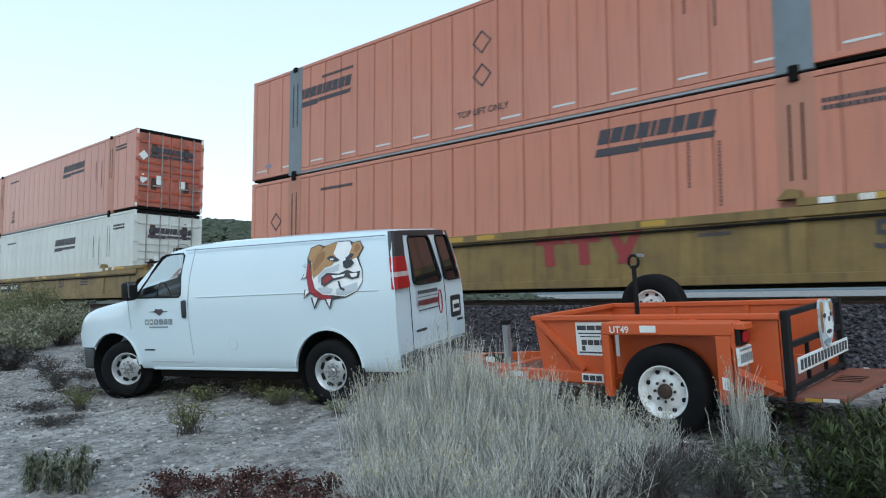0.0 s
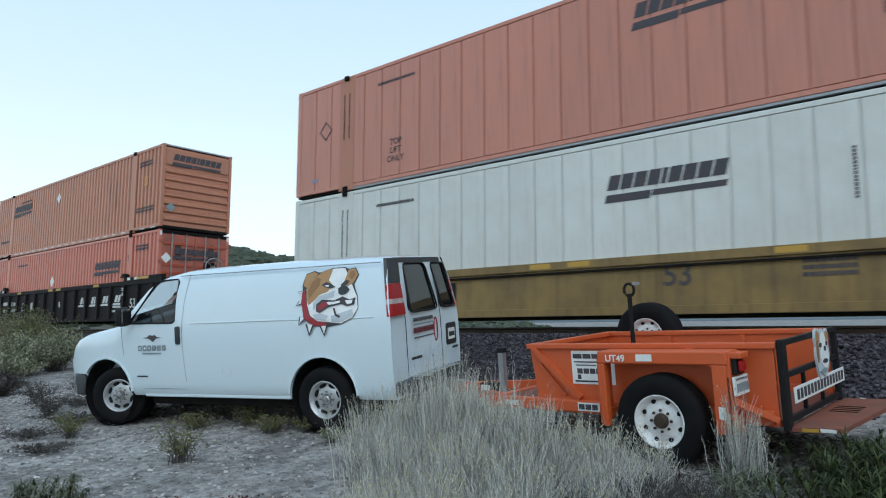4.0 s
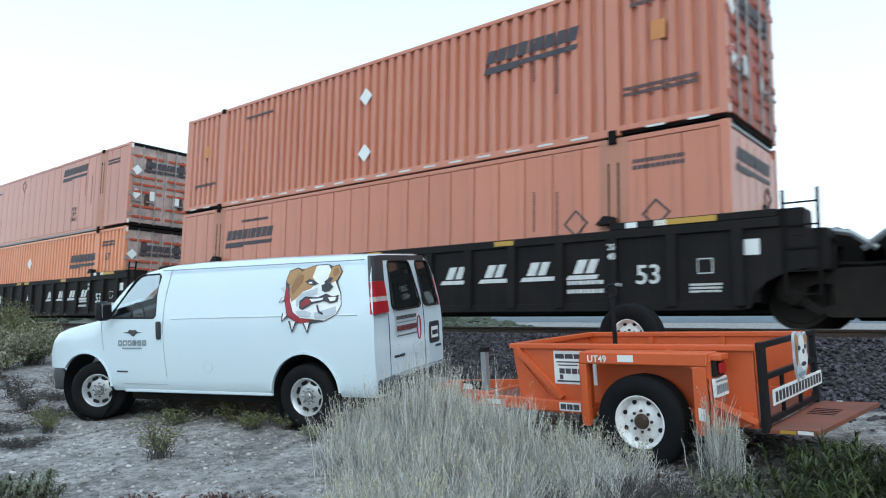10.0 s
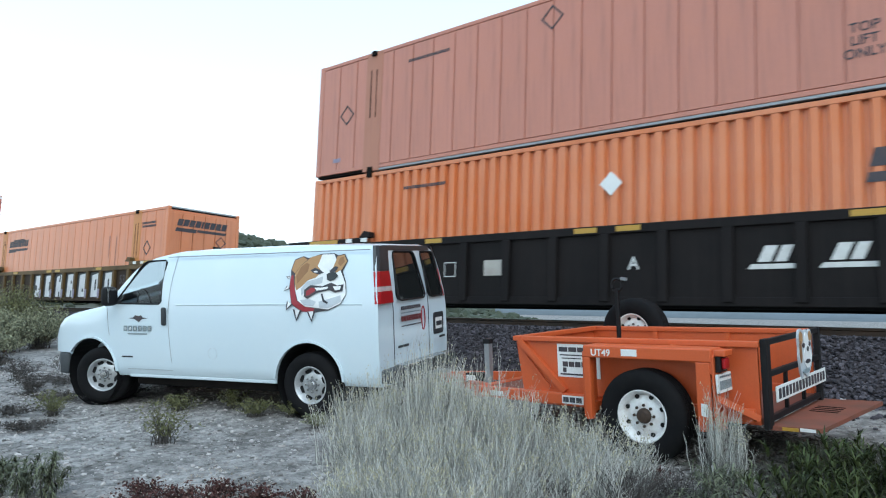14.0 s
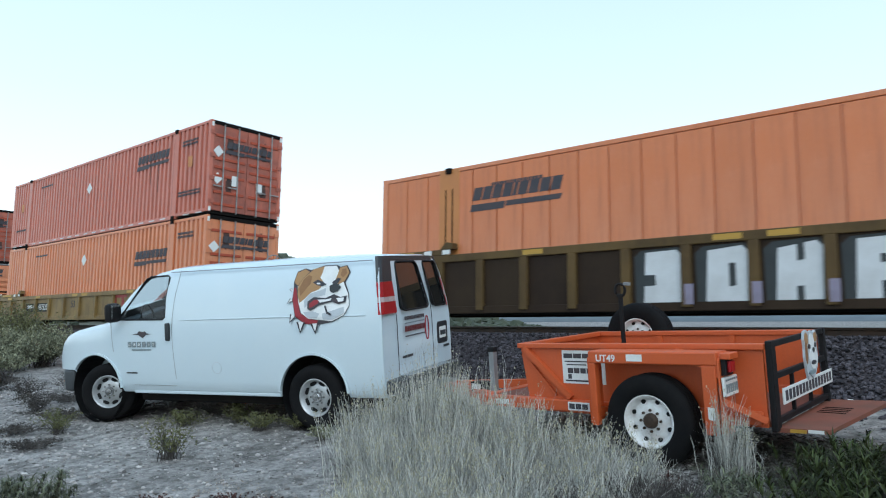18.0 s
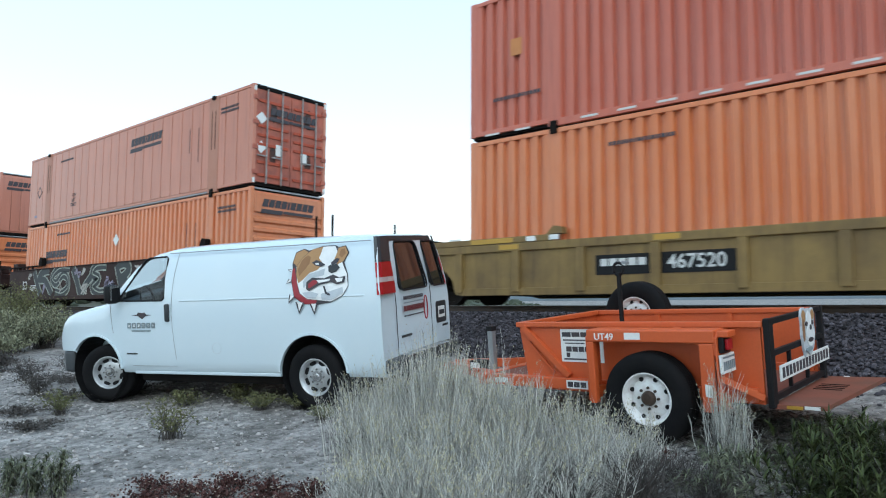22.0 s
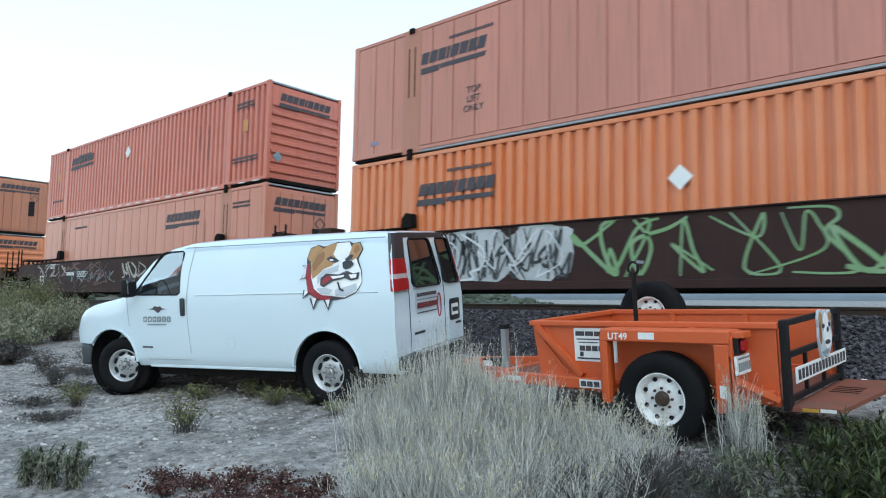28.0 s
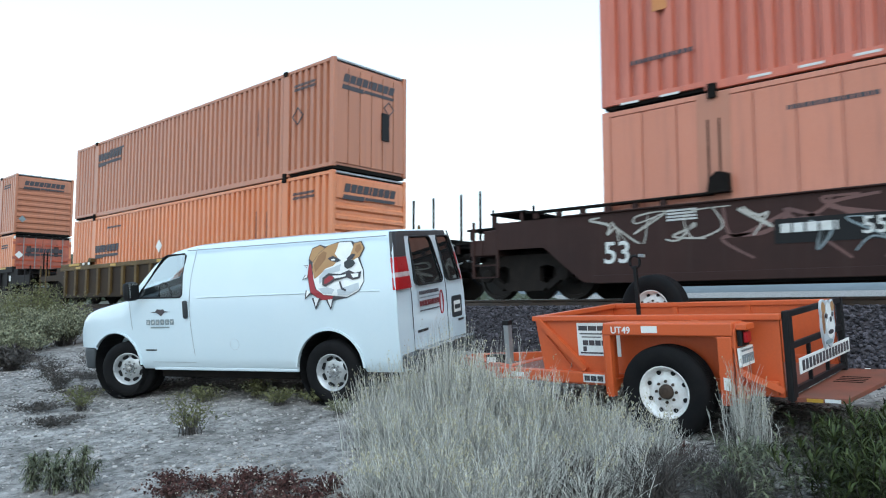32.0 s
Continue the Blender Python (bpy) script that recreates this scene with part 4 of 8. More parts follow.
            part("air_hose", shared(("air_hose", sx, half), lambda: tube(B(), [(sx * (half - 0.5), 0.3, 0.75), (sx * (half - 0.3), 0.32, 0.48), (sx * (half - 0.1), 0.3, 0.36), (sx * (half + 0.03), 0.28, 0.42)], 0.03), BLACK, True), BLACK, car)
            part("cut_lever", shared(("cut_lever", sx, half, deck), lambda: tube(B(), [(sx * (half - 0.35), -1.3, 0.80), (sx * (half - 0.25), -0.6, 0.72), (sx * (half - 0.2), -0.15, 0.86)], 0.02, 6), GALV), GALV, car, "thin uncoupling rod")
            plates = {"yellow": ((9.2, 10.62, 1.37), (10.62, 11.45, 1.12)), "brown": ((9.3, 10.55, 1.47), (10.6, 11.4, 1.22)), "rust": ((9.7, 10.55, 1.70), (10.3, 11.15, 1.42), (10.9, 11.5, 1.16)), "black": ((8.9, 10.2, 1.60), (10.1, 11.1, 1.36))}[make]
            for q, (u0, u1, zz) in enumerate(plates):
                wk = part("walkway", shared(("walkway", sx, make, q), lambda: box(B(), *sorted((sx * u0, sx * u1)), -1.38, 1.15, zz - 0.04, zz, 0.006), GRIME), GRIME, car, "grated crossover walkway")
                for v, xx in enumerate((u0 + 0.08, u1 - 0.12)):
                    part("bracket", shared(("walk_leg", sx, make, q, v), lambda: box(B(), *sorted((sx * xx, sx * (xx + 0.05))), -1.36, -1.30, min(deck, zz - 0.2) - 0.02, zz - 0.04), rp), rp, wk)
            outer, inner, ptop, ptin = {"yellow": (11.25, 10.58, 1.6, 1.37), "brown": (11.15, 10.5, 1.62, 1.47), "rust": (10.9, 10.3, 1.55, 1.5), "black": (10.9, 10.25, 1.7, 1.55)}[make]
            for q, (px, pz1) in enumerate(((outer, ptop), (inner, ptin))):
                part("handrail_post", shared(("handrail_post", sx, make, q), lambda: box(B(), *sorted((sx * px, sx * (px + 0.05))), -1.45, -1.395, 0.42, pz1, 0.008), rp), rp, car)
            for zz in (0.42, 0.66):
                part("step", shared(("step", sx, make, zz), lambda: box(B(), *sorted((sx * (inner + 0.05), sx * outer)), -1.44, -1.40, zz, zz + 0.025), rp), rp, car)
            if make != "rust":
                part("end_block", shared(("end_block", sx, *key), lambda: box(B(), *sorted((sx * 8.78, sx * 9.35)), -1.43, -1.0, hi + 0.022, top + 0.0, 0.015), paint), paint, car)
                part("valve_box", shared(("valve_box", sx, make), lambda: box(B(), *sorted((sx * 9.6, sx * 10.1)), -1.2, -0.8, hi, hi + 0.2, 0.05), GRIME), GRIME, car, "dark brake valve")
            else:
                for q, (u0, zz) in enumerate(((10.36, 1.36), (10.7, 1.18))):
                    part("end_block", shared(("end_step", sx, q), lambda: box(B(), *sorted((sx * u0, sx * (u0 + 0.33))), -1.42, 1.42, 0.86, zz, 0.02), paint), paint, car)
            if tall_posts:
                for q, (px, yy, hh) in enumerate(((10.85, -1.3, 2.2), (11.4, -1.25, 2.2), (11.2, 1.1, 2.2))):
                    part("marker_post", shared(("marker_post", sx, q), lambda: box(B(), *sorted((sx * px, sx * (px + 0.045))), yy, yy + 0.045, 1.1, hh, 0.006), GRIME), GRIME, car, "tall thin upright post")
        else:
            tz = 1.74 if make == "black" else 1.80
            for q, (y0, y1) in enumerate(((-1.43, -0.95), (0.95, 1.43))):
                part("drawhead_tower", shared(("tower", sx, q, make), lambda: box(B(), *sorted((sx * 8.62, sx * 9.12)), y0, y1, min(hi, top - 0.05), tz, 0.03), paint), paint, car)
                part("drawhead_tower", shared(("tower_low", sx, q, make), lambda: box(B(), *sorted((sx * 9.1, sx * 9.42)), y0, y1, za - 0.06, 1.42, 0.03), paint), paint, car)
            part("articulation", shared(("artic", sx), lambda: prism(B(), [(sx * 9.2, 0.75), (sx * 9.2, 1.5), (sx * 9.5, 1.5), (sx * 9.95, 1.15), (sx * 9.95, 0.75)], "y", -0.5, 0.5), GRIME), GRIME, car, "greasy articulated joint")
            part("air_hose", shared(("link_hose", sx), lambda: tube(B(), [(sx * 9.3, -0.8, 1.45), (sx * 9.6, -0.85, 1.38), (sx * 9.9, -0.8, 1.15)], 0.05, 6), GALV, True), GALV, car, "pale flexible hose")
            if sx > 0:
                for q, px in enumerate((8.84, 9.30)):
                    part("ladder_post", shared(("ladder_post", q), lambda: box(B(), px - 0.025, px + 0.025, -1.475, -1.435, 0.45, 2.0, 0.006), GRIME), GRIME, car, "thin ladder upright")
                for q in range(5):
                    part("ladder_rung", shared(("ladder_rung", q), lambda: box(B(), 8.865, 9.275, -1.465, -1.445, 0.47 + q * 0.33, 0.495 + q * 0.33), GRIME), GRIME, car)
        if kind == "coupler" or sx < 0:
            truck(car, sx * TRUCK_X)
        if brake and sx > 0:
            deck, zw = hi if make != "rust" else 1.30, 1.58 if make == "yellow" else 1.80
            st = part("brake_stand", shared(("brake_stand", zw), lambda: box(B(), 10.72, 10.86, -1.18, -0.98, deck - 0.05, zw + 0.04, 0.03), paint), paint, car, "hand brake stand with wheel")
            def wheel_build():
                bm = B()
                n = 22
                tube(bm, [(11.18, -1.08 + 0.29 * math.cos(2 * math.pi * k / n), zw + 0.29 * math.sin(2 * math.pi * k / n)) for k in range(n + 1)], 0.018, 6)
                for k in range(5):
                    bar(bm, (11.16, -1.08, zw), (11.18, -1.08 + 0.28 * math.cos(k * 1.2566), zw + 0.28 * math.sin(k * 1.2566)), 0.03, 0.012)
                lathe(bm, [(10.9, 0.05), (11.2, 0.05)], "x", 10, (0, -1.08, zw))
                return bm
            part("brake_wheel", shared(("brake_wheel", zw), wheel_build, STEEL), STEEL, st, "spoked brake wheel")
            part("brake_box", shared(("brake_box", zw), lambda: box(B(), 10.82, 11.02, -1.25, -0.9, zw - 0.26, zw + 0.18, 0.05), GRIME), GRIME, st)
    YS = -S - 0.004
    for sx in (-1, 1):
        if paint is not W_RUST:
            o = part("reflector", shared("well_reflector", lambda: box(B(), -0.5, 0.5, -0.003, 0.003, -0.045, 0.045), YELLOWMARK), YELLOWMARK, car, "yellow reflective strip")
            o.location = (sx * 7.4, -S - 0.055, top + 0.06)
            for xx in ((-7.0, -3.9, -0.38) if sx < 0 else (0.42, 3.92)):
                o = part("reflector", shared("well_reflector_short", lambda: box(B(), -0.22, 0.22, -0.003, 0.003, -0.045, 0.045), YELLOWMARK), YELLOWMARK, car, "yellow reflective strip")
                o.location = (xx, -S - 0.055, top - 0.07)
            for k in (0, 1):
                o = part("reflector", shared("white_reflector", lambda: box(B(), -0.1, 0.1, -0.003, 0.003, -0.045, 0.045), PAPER), PAPER, car, "white reflective strip")
                o.location = (sx * 6.5 + k * 0.5, -S - 0.055, top + 0.06)
        if paint is W_RUST:
            continue
        o = part("notice", shared("notice", lambda: box(B(), -0.15, 0.15, -0.003, 0.003, -0.12, 0.12), PAPER), PAPER, car, "pale notice plate")
        o.location = (sx * 8.35, YS - 0.002, 1.2)
    return car


def car_words(car, mat, items, y=-1.446):
    for s, x, z, size in items:
        o = part("lettering", text_mesh(s, size, mat), mat, car)
        o.location = (x, y, z)


def number_plate_bars(car, words, x, z, w, h):
    """A dark band with the fleet mark as bars and the car's number."""
    bd = part("number_band", box(B(), -w / 2, w / 2, -0.003, 0.003, -h / 2, h / 2), BLACK, car, "dark band with a white number")
    bd.location = (x, -1.446, z)
    o = tagged(part("writing_bar", bars_mesh("writing_bars", w * 0.34, h * 0.6, 1, WHITEMARK, 0.0, 5), WHITEMARK, bd), kind="stuff")
    o.location = (-w * 0.29, -0.006, 0)
    o = part("lettering", text_mesh(words, h * 0.92, WHITEMARK), WHITEMARK, bd)
    o.location = (w * 0.2, -0.006, 0)


def sloped_mark(car, x, z, k):
    """One sign of the railway's mark as slanted strokes over a bar."""
    def build():
        bm = B()
        for x0, x1 in ((-0.2, -0.02), (0.04, 0.2)):
            prism(bm, [(x0 - 0.054, -0.12), (x1 - 0.054, -0.12), (x1 + 0.054, 0.12), (x0 + 0.054, 0.12)], "y", -0.002, 0.002)
        w = 0.36 if k < 3 else 0.24
        prism(bm, [(-0.4, -0.225), (w - 0.04, -0.225), (w, -0.15), (-0.34, -0.15)], "y", -0.002, 0.002)
        return bm
    o = part("railway_mark", shared(("sloped_mark", k), build, WHITEMARK), WHITEMARK, car, "pale slanted strokes over a bar")
    o.location = (x, -1.446, z)


def car_bars(car, mat, items, y=-1.446):
    for k, (x, z, w, h, r, sl) in enumerate(items):
        o = tagged(part("writing_bar", bars_mesh("writing_bars", w, h, r, mat, sl, 5 + k), mat, car), kind="stuff")
        o.location = (x, y, z)


def squiggle(car, mat, seed, x0, x1, z0, z1, n, r=0.05, y=-1.45, wild=1.0, points=5):
    """Sprayed strokes: flat curved ribbons over the sill, one part a stroke."""
    rng = random.Random(seed)
    for k in range(n):
        cx = x0 + (x1 - x0) * (k + 0.5) / n
        w = (x1 - x0) / n * wild
        ctl = [(cx + rng.uniform(-0.6, 0.6) * w, z0 + (z1 - z0) * rng.uniform(0.02, 0.98)) for _ in range(points)]
        ctl[0] = (ctl[0][0], z0 + 0.02 if k % 2 else z1 - 0.02)
        ctl[-1] = (ctl[-1][0], z1 - 0.02 if k % 3 else z0 + 0.05)
        pts = []
        for i in range(points - 1):
            p0, p1, p2, p3 = ctl[max(i - 1, 0)], ctl[i], ctl[i + 1], ctl[min(i + 2, points - 1)]
            for s in range(8):
                t = s / 8
                pts.append(tuple(0.5 * (2 * p1[c] + (p2[c] - p0[c]) * t + (2 * p0[c] - 5 * p1[c] + 4 * p2[c] - p3[c]) * t * t + (3 * p1[c] - p0[c] - 3 * p2[c] + p3[c]) * t ** 3) for c in (0, 1)))
        m = len(pts) - 1
        ww = r * rng.uniform(0.7, 1.4)
        bm = B()
        lo, hi = [], []
        yk = y - 0.0005 * k
        for i in range(m + 1):
            a, b = pts[max(i - 1, 0)], pts[min(i + 1, m)]
            d = Vector((b[0] - a[0], b[1] - a[1]))
            d = d.normalized() if d.length > 1e-6 else Vector((1, 0))
            wi = ww * (0.55 + 0.45 * math.sin(3.1 * i / m))
            lo.append(bm.verts.new((pts[i][0] - d.y * wi, yk, min(z1, max(z0, pts[i][1] + d.x * wi)))))
            hi.append(bm.verts.new((pts[i][0] + d.y * wi, yk, min(z1, max(z0, pts[i][1] - d.x * wi)))))
        for i in range(m):
            bm.faces.new((lo[i], hi[i], hi[i + 1], lo[i + 1]))
        part("graffiti", bm, mat, car, "sprayed graffiti stroke")


def sprayed_line(car, mat, ctl, r, y, label):
    """A smooth flat ribbon of paint through a few turning points."""
    pts = []
    m = len(ctl)
    for i in range(m - 1):
        p0, p1, p2, p3 = ctl[max(i - 1, 0)], ctl[i], ctl[i + 1], ctl[min(i + 2, m - 1)]
        for s in range(7):
            u = s / 7
            pts.append(tuple(0.5 * (2 * p1[c] + (p2[c] - p0[c]) * u + (2 * p0[c] - 5 * p1[c] + 4 * p2[c] - p3[c]) * u * u + (3 * p1[c] - p0[c] - 3 * p2[c] + p3[c]) * u ** 3) for c in (0, 1)))
    pts.append(ctl[-1])
    bm = B()
    lo, hi = [], []
    n = len(pts) - 1
    for i in range(n + 1):
        a, b = pts[max(i - 1, 0)], pts[min(i + 1, n)]
        d = Vector((b[0] - a[0], b[1] - a[1])).normalized()
        w = r * (1 + 0.18 * noise.noise((pts[i][0] * 2, pts[i][1] * 2, r * 9)))
        lo.append(bm.verts.new((pts[i][0] - d.y * w, y, min(1.485, max(0.405, pts[i][1] + d.x * w)))))
        hi.append(bm.verts.new((pts[i][0] + d.y * w, y, min(1.485, max(0.405, pts[i][1] - d.x * w)))))
    for i in range(n):
        bm.faces.new((lo[i], hi[i], hi[i + 1], lo[i + 1]))
    part("graffiti", bm, mat, car, label)


def wild_letters(car, edge, fill, seed):
    """Large interlocked sprayed signs: a dark body inside a pale edge, with loose swirls between."""
    signs = (((-6.7, 1.44), (-6.35, 0.95), (-5.95, 0.46)), ((-5.15, 1.42), (-5.9, 1.3), (-6.25, 1.02)), ((-6.1, 1.06), (-5.5, 1.0), (-4.8, 0.46)),
             ((-3.25, 1.40), (-4.2, 1.42), (-4.85, 1.12), (-4.45, 0.88), (-3.85, 1.18), (-3.4, 1.05), (-3.35, 0.68), (-3.9, 0.48), (-4.5, 0.55)),
             ((-2.95, 1.42), (-2.6, 1.0), (-2.2, 0.5), (-1.75, 0.8), (-1.35, 1.05)),
             ((-0.2, 1.40), (-0.95, 1.40), (-1.3, 1.15), (-0.75, 0.95), (-1.25, 0.68), (-0.7, 0.47), (0.1, 0.52)),
             ((0.6, 1.40), (0.85, 0.9), (1.15, 0.48)), ((0.68, 1.34), (1.2, 1.42), (1.5, 1.22), (1.1, 0.98), (0.9, 0.96)), ((1.08, 0.95), (1.6, 0.66), (2.3, 0.47)),
             ((2.75, 0.46), (3.2, 1.0), (3.7, 1.38)))
    for k, ctl in enumerate(signs):
        sprayed_line(car, edge, ctl, 0.19, -1.446 - 0.0003 * k, "pale sprayed edge of a large sign")
    for k, ctl in enumerate(signs):
        sprayed_line(car, fill, ctl, 0.14, -1.4505 - 0.0003 * k, "dark body of a large sprayed sign")
    for k, ctl in enumerate(signs):
        if k in (3, 5):
            sprayed_line(car, edge, [(x + 0.03, z + 0.02) for x, z in ctl], 0.022, -1.4545 - 0.0003 * k, "thin pale line inside a sprayed sign")
    rng = random.Random(seed)
    for k, (x, z) in enumerate(((-5.55, 0.72), (-4.15, 0.75), (-2.5, 1.25), (-2.0, 1.2), (-0.2, 0.9), (-1.9, 0.55), (0.25, 0.7), (2.1, 1.15), (2.35, 1.0), (-7.1, 1.2))):
        ctl = [(x + rng.gauss(0, 0.16), min(1.42, max(0.45, z + rng.gauss(0, 0.12)))) for _ in range(7)]
        sprayed_line(car, (SPRAYLILAC, SPRAY)[k % 2], ctl, 0.034, -1.458 - 0.0003 * k, "loose pale swirl")


def spray_patch(car, mat, seed, x0, x1, z0, z1, n, y=-1.4445):
    """Filled sprayed patches with an uneven outline."""
    rng = random.Random(seed)
    for k in range(n):
        cx, rx = x0 + (x1 - x0) * (k + 0.5) / n, (x1 - x0) / n * rng.uniform(0.45, 0.62)
        pts = []
        for i in range(22):
            a = 2 * math.pi * i / 22
            q = 1 + 0.25 * noise.noise((i * 0.8, seed, k))
            pts.append((cx + rx * q * math.copysign(abs(math.cos(a)) ** 0.6, math.cos(a)), min(z1, max(z0, (z0 + z1) / 2 + (z1 - z0) * 0.5 * q * math.copysign(abs(math.sin(a)) ** 0.6, math.sin(a))))))
        part("graffiti", prism(B(), pts, "y", y - 0.0004 * k - 0.001, y + 0.002), mat, car, "filled sprayed patch")


UP_Z = 5.026               # underside of the upper containers


def stack(x_right, low, up, seed):
    X = x_right - HL
    out = []
    for spec, z in ((low, UP_Z - CH - 0.005), (up, UP_Z)):
        if spec:
            out.append(container(X=X, Y=TC, Z=z, seed=seed, **spec))
    return out


def build_train():
    tl = "TOP LIFT ONLY"
    # leading unit, only its rear shows
    stack(56.6,
          dict(label="coral steel panel container with a dark side mark", kind="panel", paint=CORAL, end="smooth", mark_x=3.9, mark_z=2.3, frame_ds=((-6.9, 1.75),), placards=()),
          dict(label="coral panel container with grey lifting posts and white dashes", kind="panel", paint=CORAL, end="smooth", post=POSTGREY, mark_x=-4.9, mark_z=1.95, frame_ds=((0.2, 2.0), (0.2, 1.3)), words=((tl, 0.2, 0.55, 0.19),), dashes=True), 1)
    a = well_car("smooth sided yellow well car with a maroon mark", W_YELLOW, 56.6 - HL, ribs=False, top=1.28, brake=False)
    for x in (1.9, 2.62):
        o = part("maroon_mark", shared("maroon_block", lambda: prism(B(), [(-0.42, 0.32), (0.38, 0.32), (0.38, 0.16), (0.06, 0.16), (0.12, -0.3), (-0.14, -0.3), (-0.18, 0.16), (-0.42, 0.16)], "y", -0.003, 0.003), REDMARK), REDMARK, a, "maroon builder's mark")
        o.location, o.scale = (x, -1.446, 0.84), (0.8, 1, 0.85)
    for x, sl in ((3.3, 1), (3.45, -1)):
        o = part("maroon_mark", shared(("maroon_chevron", sl), lambda: prism(B(), [(-0.28 * sl, 0.33), (-0.06 * sl, 0.33), (0.26 * sl, -0.3), (0.04 * sl, -0.3)], "y", -0.003, 0.003), REDMARK), REDMARK, a)
        o.location, o.scale = (x, -1.446 - 0.004 * (sl + 1), 0.84), (0.85, 1, 0.85)
    car_words(a, MARK, (("53", 7.3, 0.8, 0.55),))
    number_plate_bars(a, "469258", -3.8, 1.0, 2.5, 0.34)
    car_bars(a, MARK, ((4.9, 1.0, 0.5, 0.2, 2, 0.0), (5.9, 1.1, 0.7, 0.12, 3, 0.0)))
    stack(33.16,
          dict(label="white panel container, dirty, with a dark mark and lock rods", kind="panel", paint=WHITE_C, end="door", mark_x=2.0, mark_z=1.95),
          dict(label="faded coral panel container with rod locked doors", kind="panel", paint=PINK, end="door", mark_x=2.6, mark_z=2.05, frame_ds=((-6.9, 1.65),), words=(("TOP", -4.4, 0.95, 0.2), ("LIFT", -4.4, 0.75, 0.2), ("ONLY", -4.4, 0.55, 0.2))), 2)
    b = well_car("yellow well car with a brake wheel stand", W_YELLOW, 33.16 - HL, ribs=False, top=1.16, brake=True)
    car_words(b, MARK, (("53", 2.2, 0.8, 0.5),))
    number_plate_bars(b, "466871", -3.8, 0.72, 2.7, 0.34)
    car_bars(b, MARK, ((4.4, 0.8, 0.7, 0.3, 3, 0.0),))
    # black three-unit car
    stack(9.68,
          dict(label="red orange corrugated container with rod locked doors", kind="corrugated", paint=REDOR, end="door", mark_x=4.3, mark_z=1.75, placards=((-0.85, 1.55),), words=(("53", 6.0, 2.05, 0.28),)),
          dict(label="bleached orange corrugated container with a ribbed end", kind="corrugated", paint=TAN, end="ribbed", mark_x=-4.8, mark_z=2.0, placards=((-0.7, 2.1),), dashes=True), 3)
    c = well_car("black ribbed well car with white lettering and a brake wheel", W_BLACK, 9.68 - HL, left="link", brake=True)
    stack(-9.95,
          dict(label="coral panel container with a plain end and a bar mark", kind="panel", paint=CORAL, end="smooth", mark_x=-4.6, mark_z=1.9, frame_ds=((6.85, 1.5), (5.35, 1.45))),
          dict(label="coral corrugated container with placards and rod locked doors", kind="corrugated", paint=CORAL, end="door", mark_x=4.4, mark_z=1.95, placards=((-0.2, 2.05), (-0.2, 0.7)), dashes=True), 4)
    d = well_car("black ribbed middle well unit with white lettering", W_BLACK, -9.95 - HL, right="link", left="link")
    stack(-29.76,
          dict(label="bright orange corrugated container with grimy doors", kind="corrugated", paint=ORANGE, end="door", dirty=True, mark_x=5.0, mark_z=1.8, placards=((0.0, 2.0),), words=(("53'", 6.9, 1.9, 0.32),)),
          dict(label="coral panel container with grimy streaked doors", kind="panel", paint=PINK, end="door", dirty=True, mark_x=3.8, mark_z=2.3, frame_ds=((-7.0, 1.5), (-1.25, 2.45)), words=(("TOP", 3.9, 0.95, 0.2), ("LIFT", 3.9, 0.76, 0.2), ("ONLY", 3.9, 0.57, 0.2))), 5)
    e = well_car("black ribbed end well unit with large white lettering", W_BLACK, -29.76 - HL, right="link", left="coupler")
    for car, unit in ((c, "B"), (d, "C"), (e, "A")):
        car_words(car, WHITEMARK, ((unit, 0.5, 0.95, 0.3),))
        car_words(car, WHITEMARK, (("53", 6.76, 0.84, 0.44), ("125T", -7.69, 0.72, 0.36), ("211641", -4.61, 1.1, 0.25)))
        car_words(car, WHITEMARK, (("20", 6.15, 1.33, 0.15), ("40", 6.15, 1.17, 0.15)), -1.535)
        for k in range(4):
            sloped_mark(car, 2.72 + k * 0.97, 1.04, k)
        car_bars(car, WHITEMARK, ((-5.64, 1.08, 0.7, 0.25, 1, 0.0), (-5.64, 0.80, 0.66, 0.12, 2, 0.0), (-4.61, 0.82, 0.6, 0.10, 2, 0.0), (-7.69, 0.46, 0.6, 0.10, 2, 0.0), (5.62, 0.74, 0.72, 0.11, 1, 0.0), (5.62, 0.59, 0.72, 0.11, 1, 0.0), (-8.55, 1.12, 0.5, 0.2, 4, 0.0), (7.69, 0.6, 0.5, 0.16, 3, 0.0)))
        o = part("stencil_block", shared("stencil_block", lambda: box(B(), -0.21, 0.21, -0.002, 0.002, -0.15, 0.15), SPRAY), SPRAY, car, "pale square panel")
        o.location = (-2.4, -1.446, 0.96)
        for x in (-3.47, 7.69):
            o = part("stencil_frame", shared("stencil_frame", lambda: box(B(), -0.15, 0.15, -0.002, 0.002, -0.15, 0.15), WHITEMARK), WHITEMARK, car, "square white stencil")
            o.location, o.scale = (x, -1.445, 0.95), (0.8 if x > 0 else 1, 1, 0.8 if x > 0 else 1)
            o = part("stencil_middle", shared("stencil_middle", lambda: box(B(), -0.13, 0.13, -0.003, 0.002, -0.13, 0.13), W_BLACK), W_BLACK, car)
            o.location, o.scale = (x, -1.447, 0.95), (0.8 if x > 0 else 1, 1, 0.8 if x > 0 else 1)
    # single stacked brown car
    stack(-53.07, dict(label="single orange panel container with ochre lifting posts", kind="panel", paint=ORANGE, end="smooth", post=POSTTAN, mark_x=-4.4, mark_z=2.1, frame_ds=((6.85, 1.6),)), None, 6)
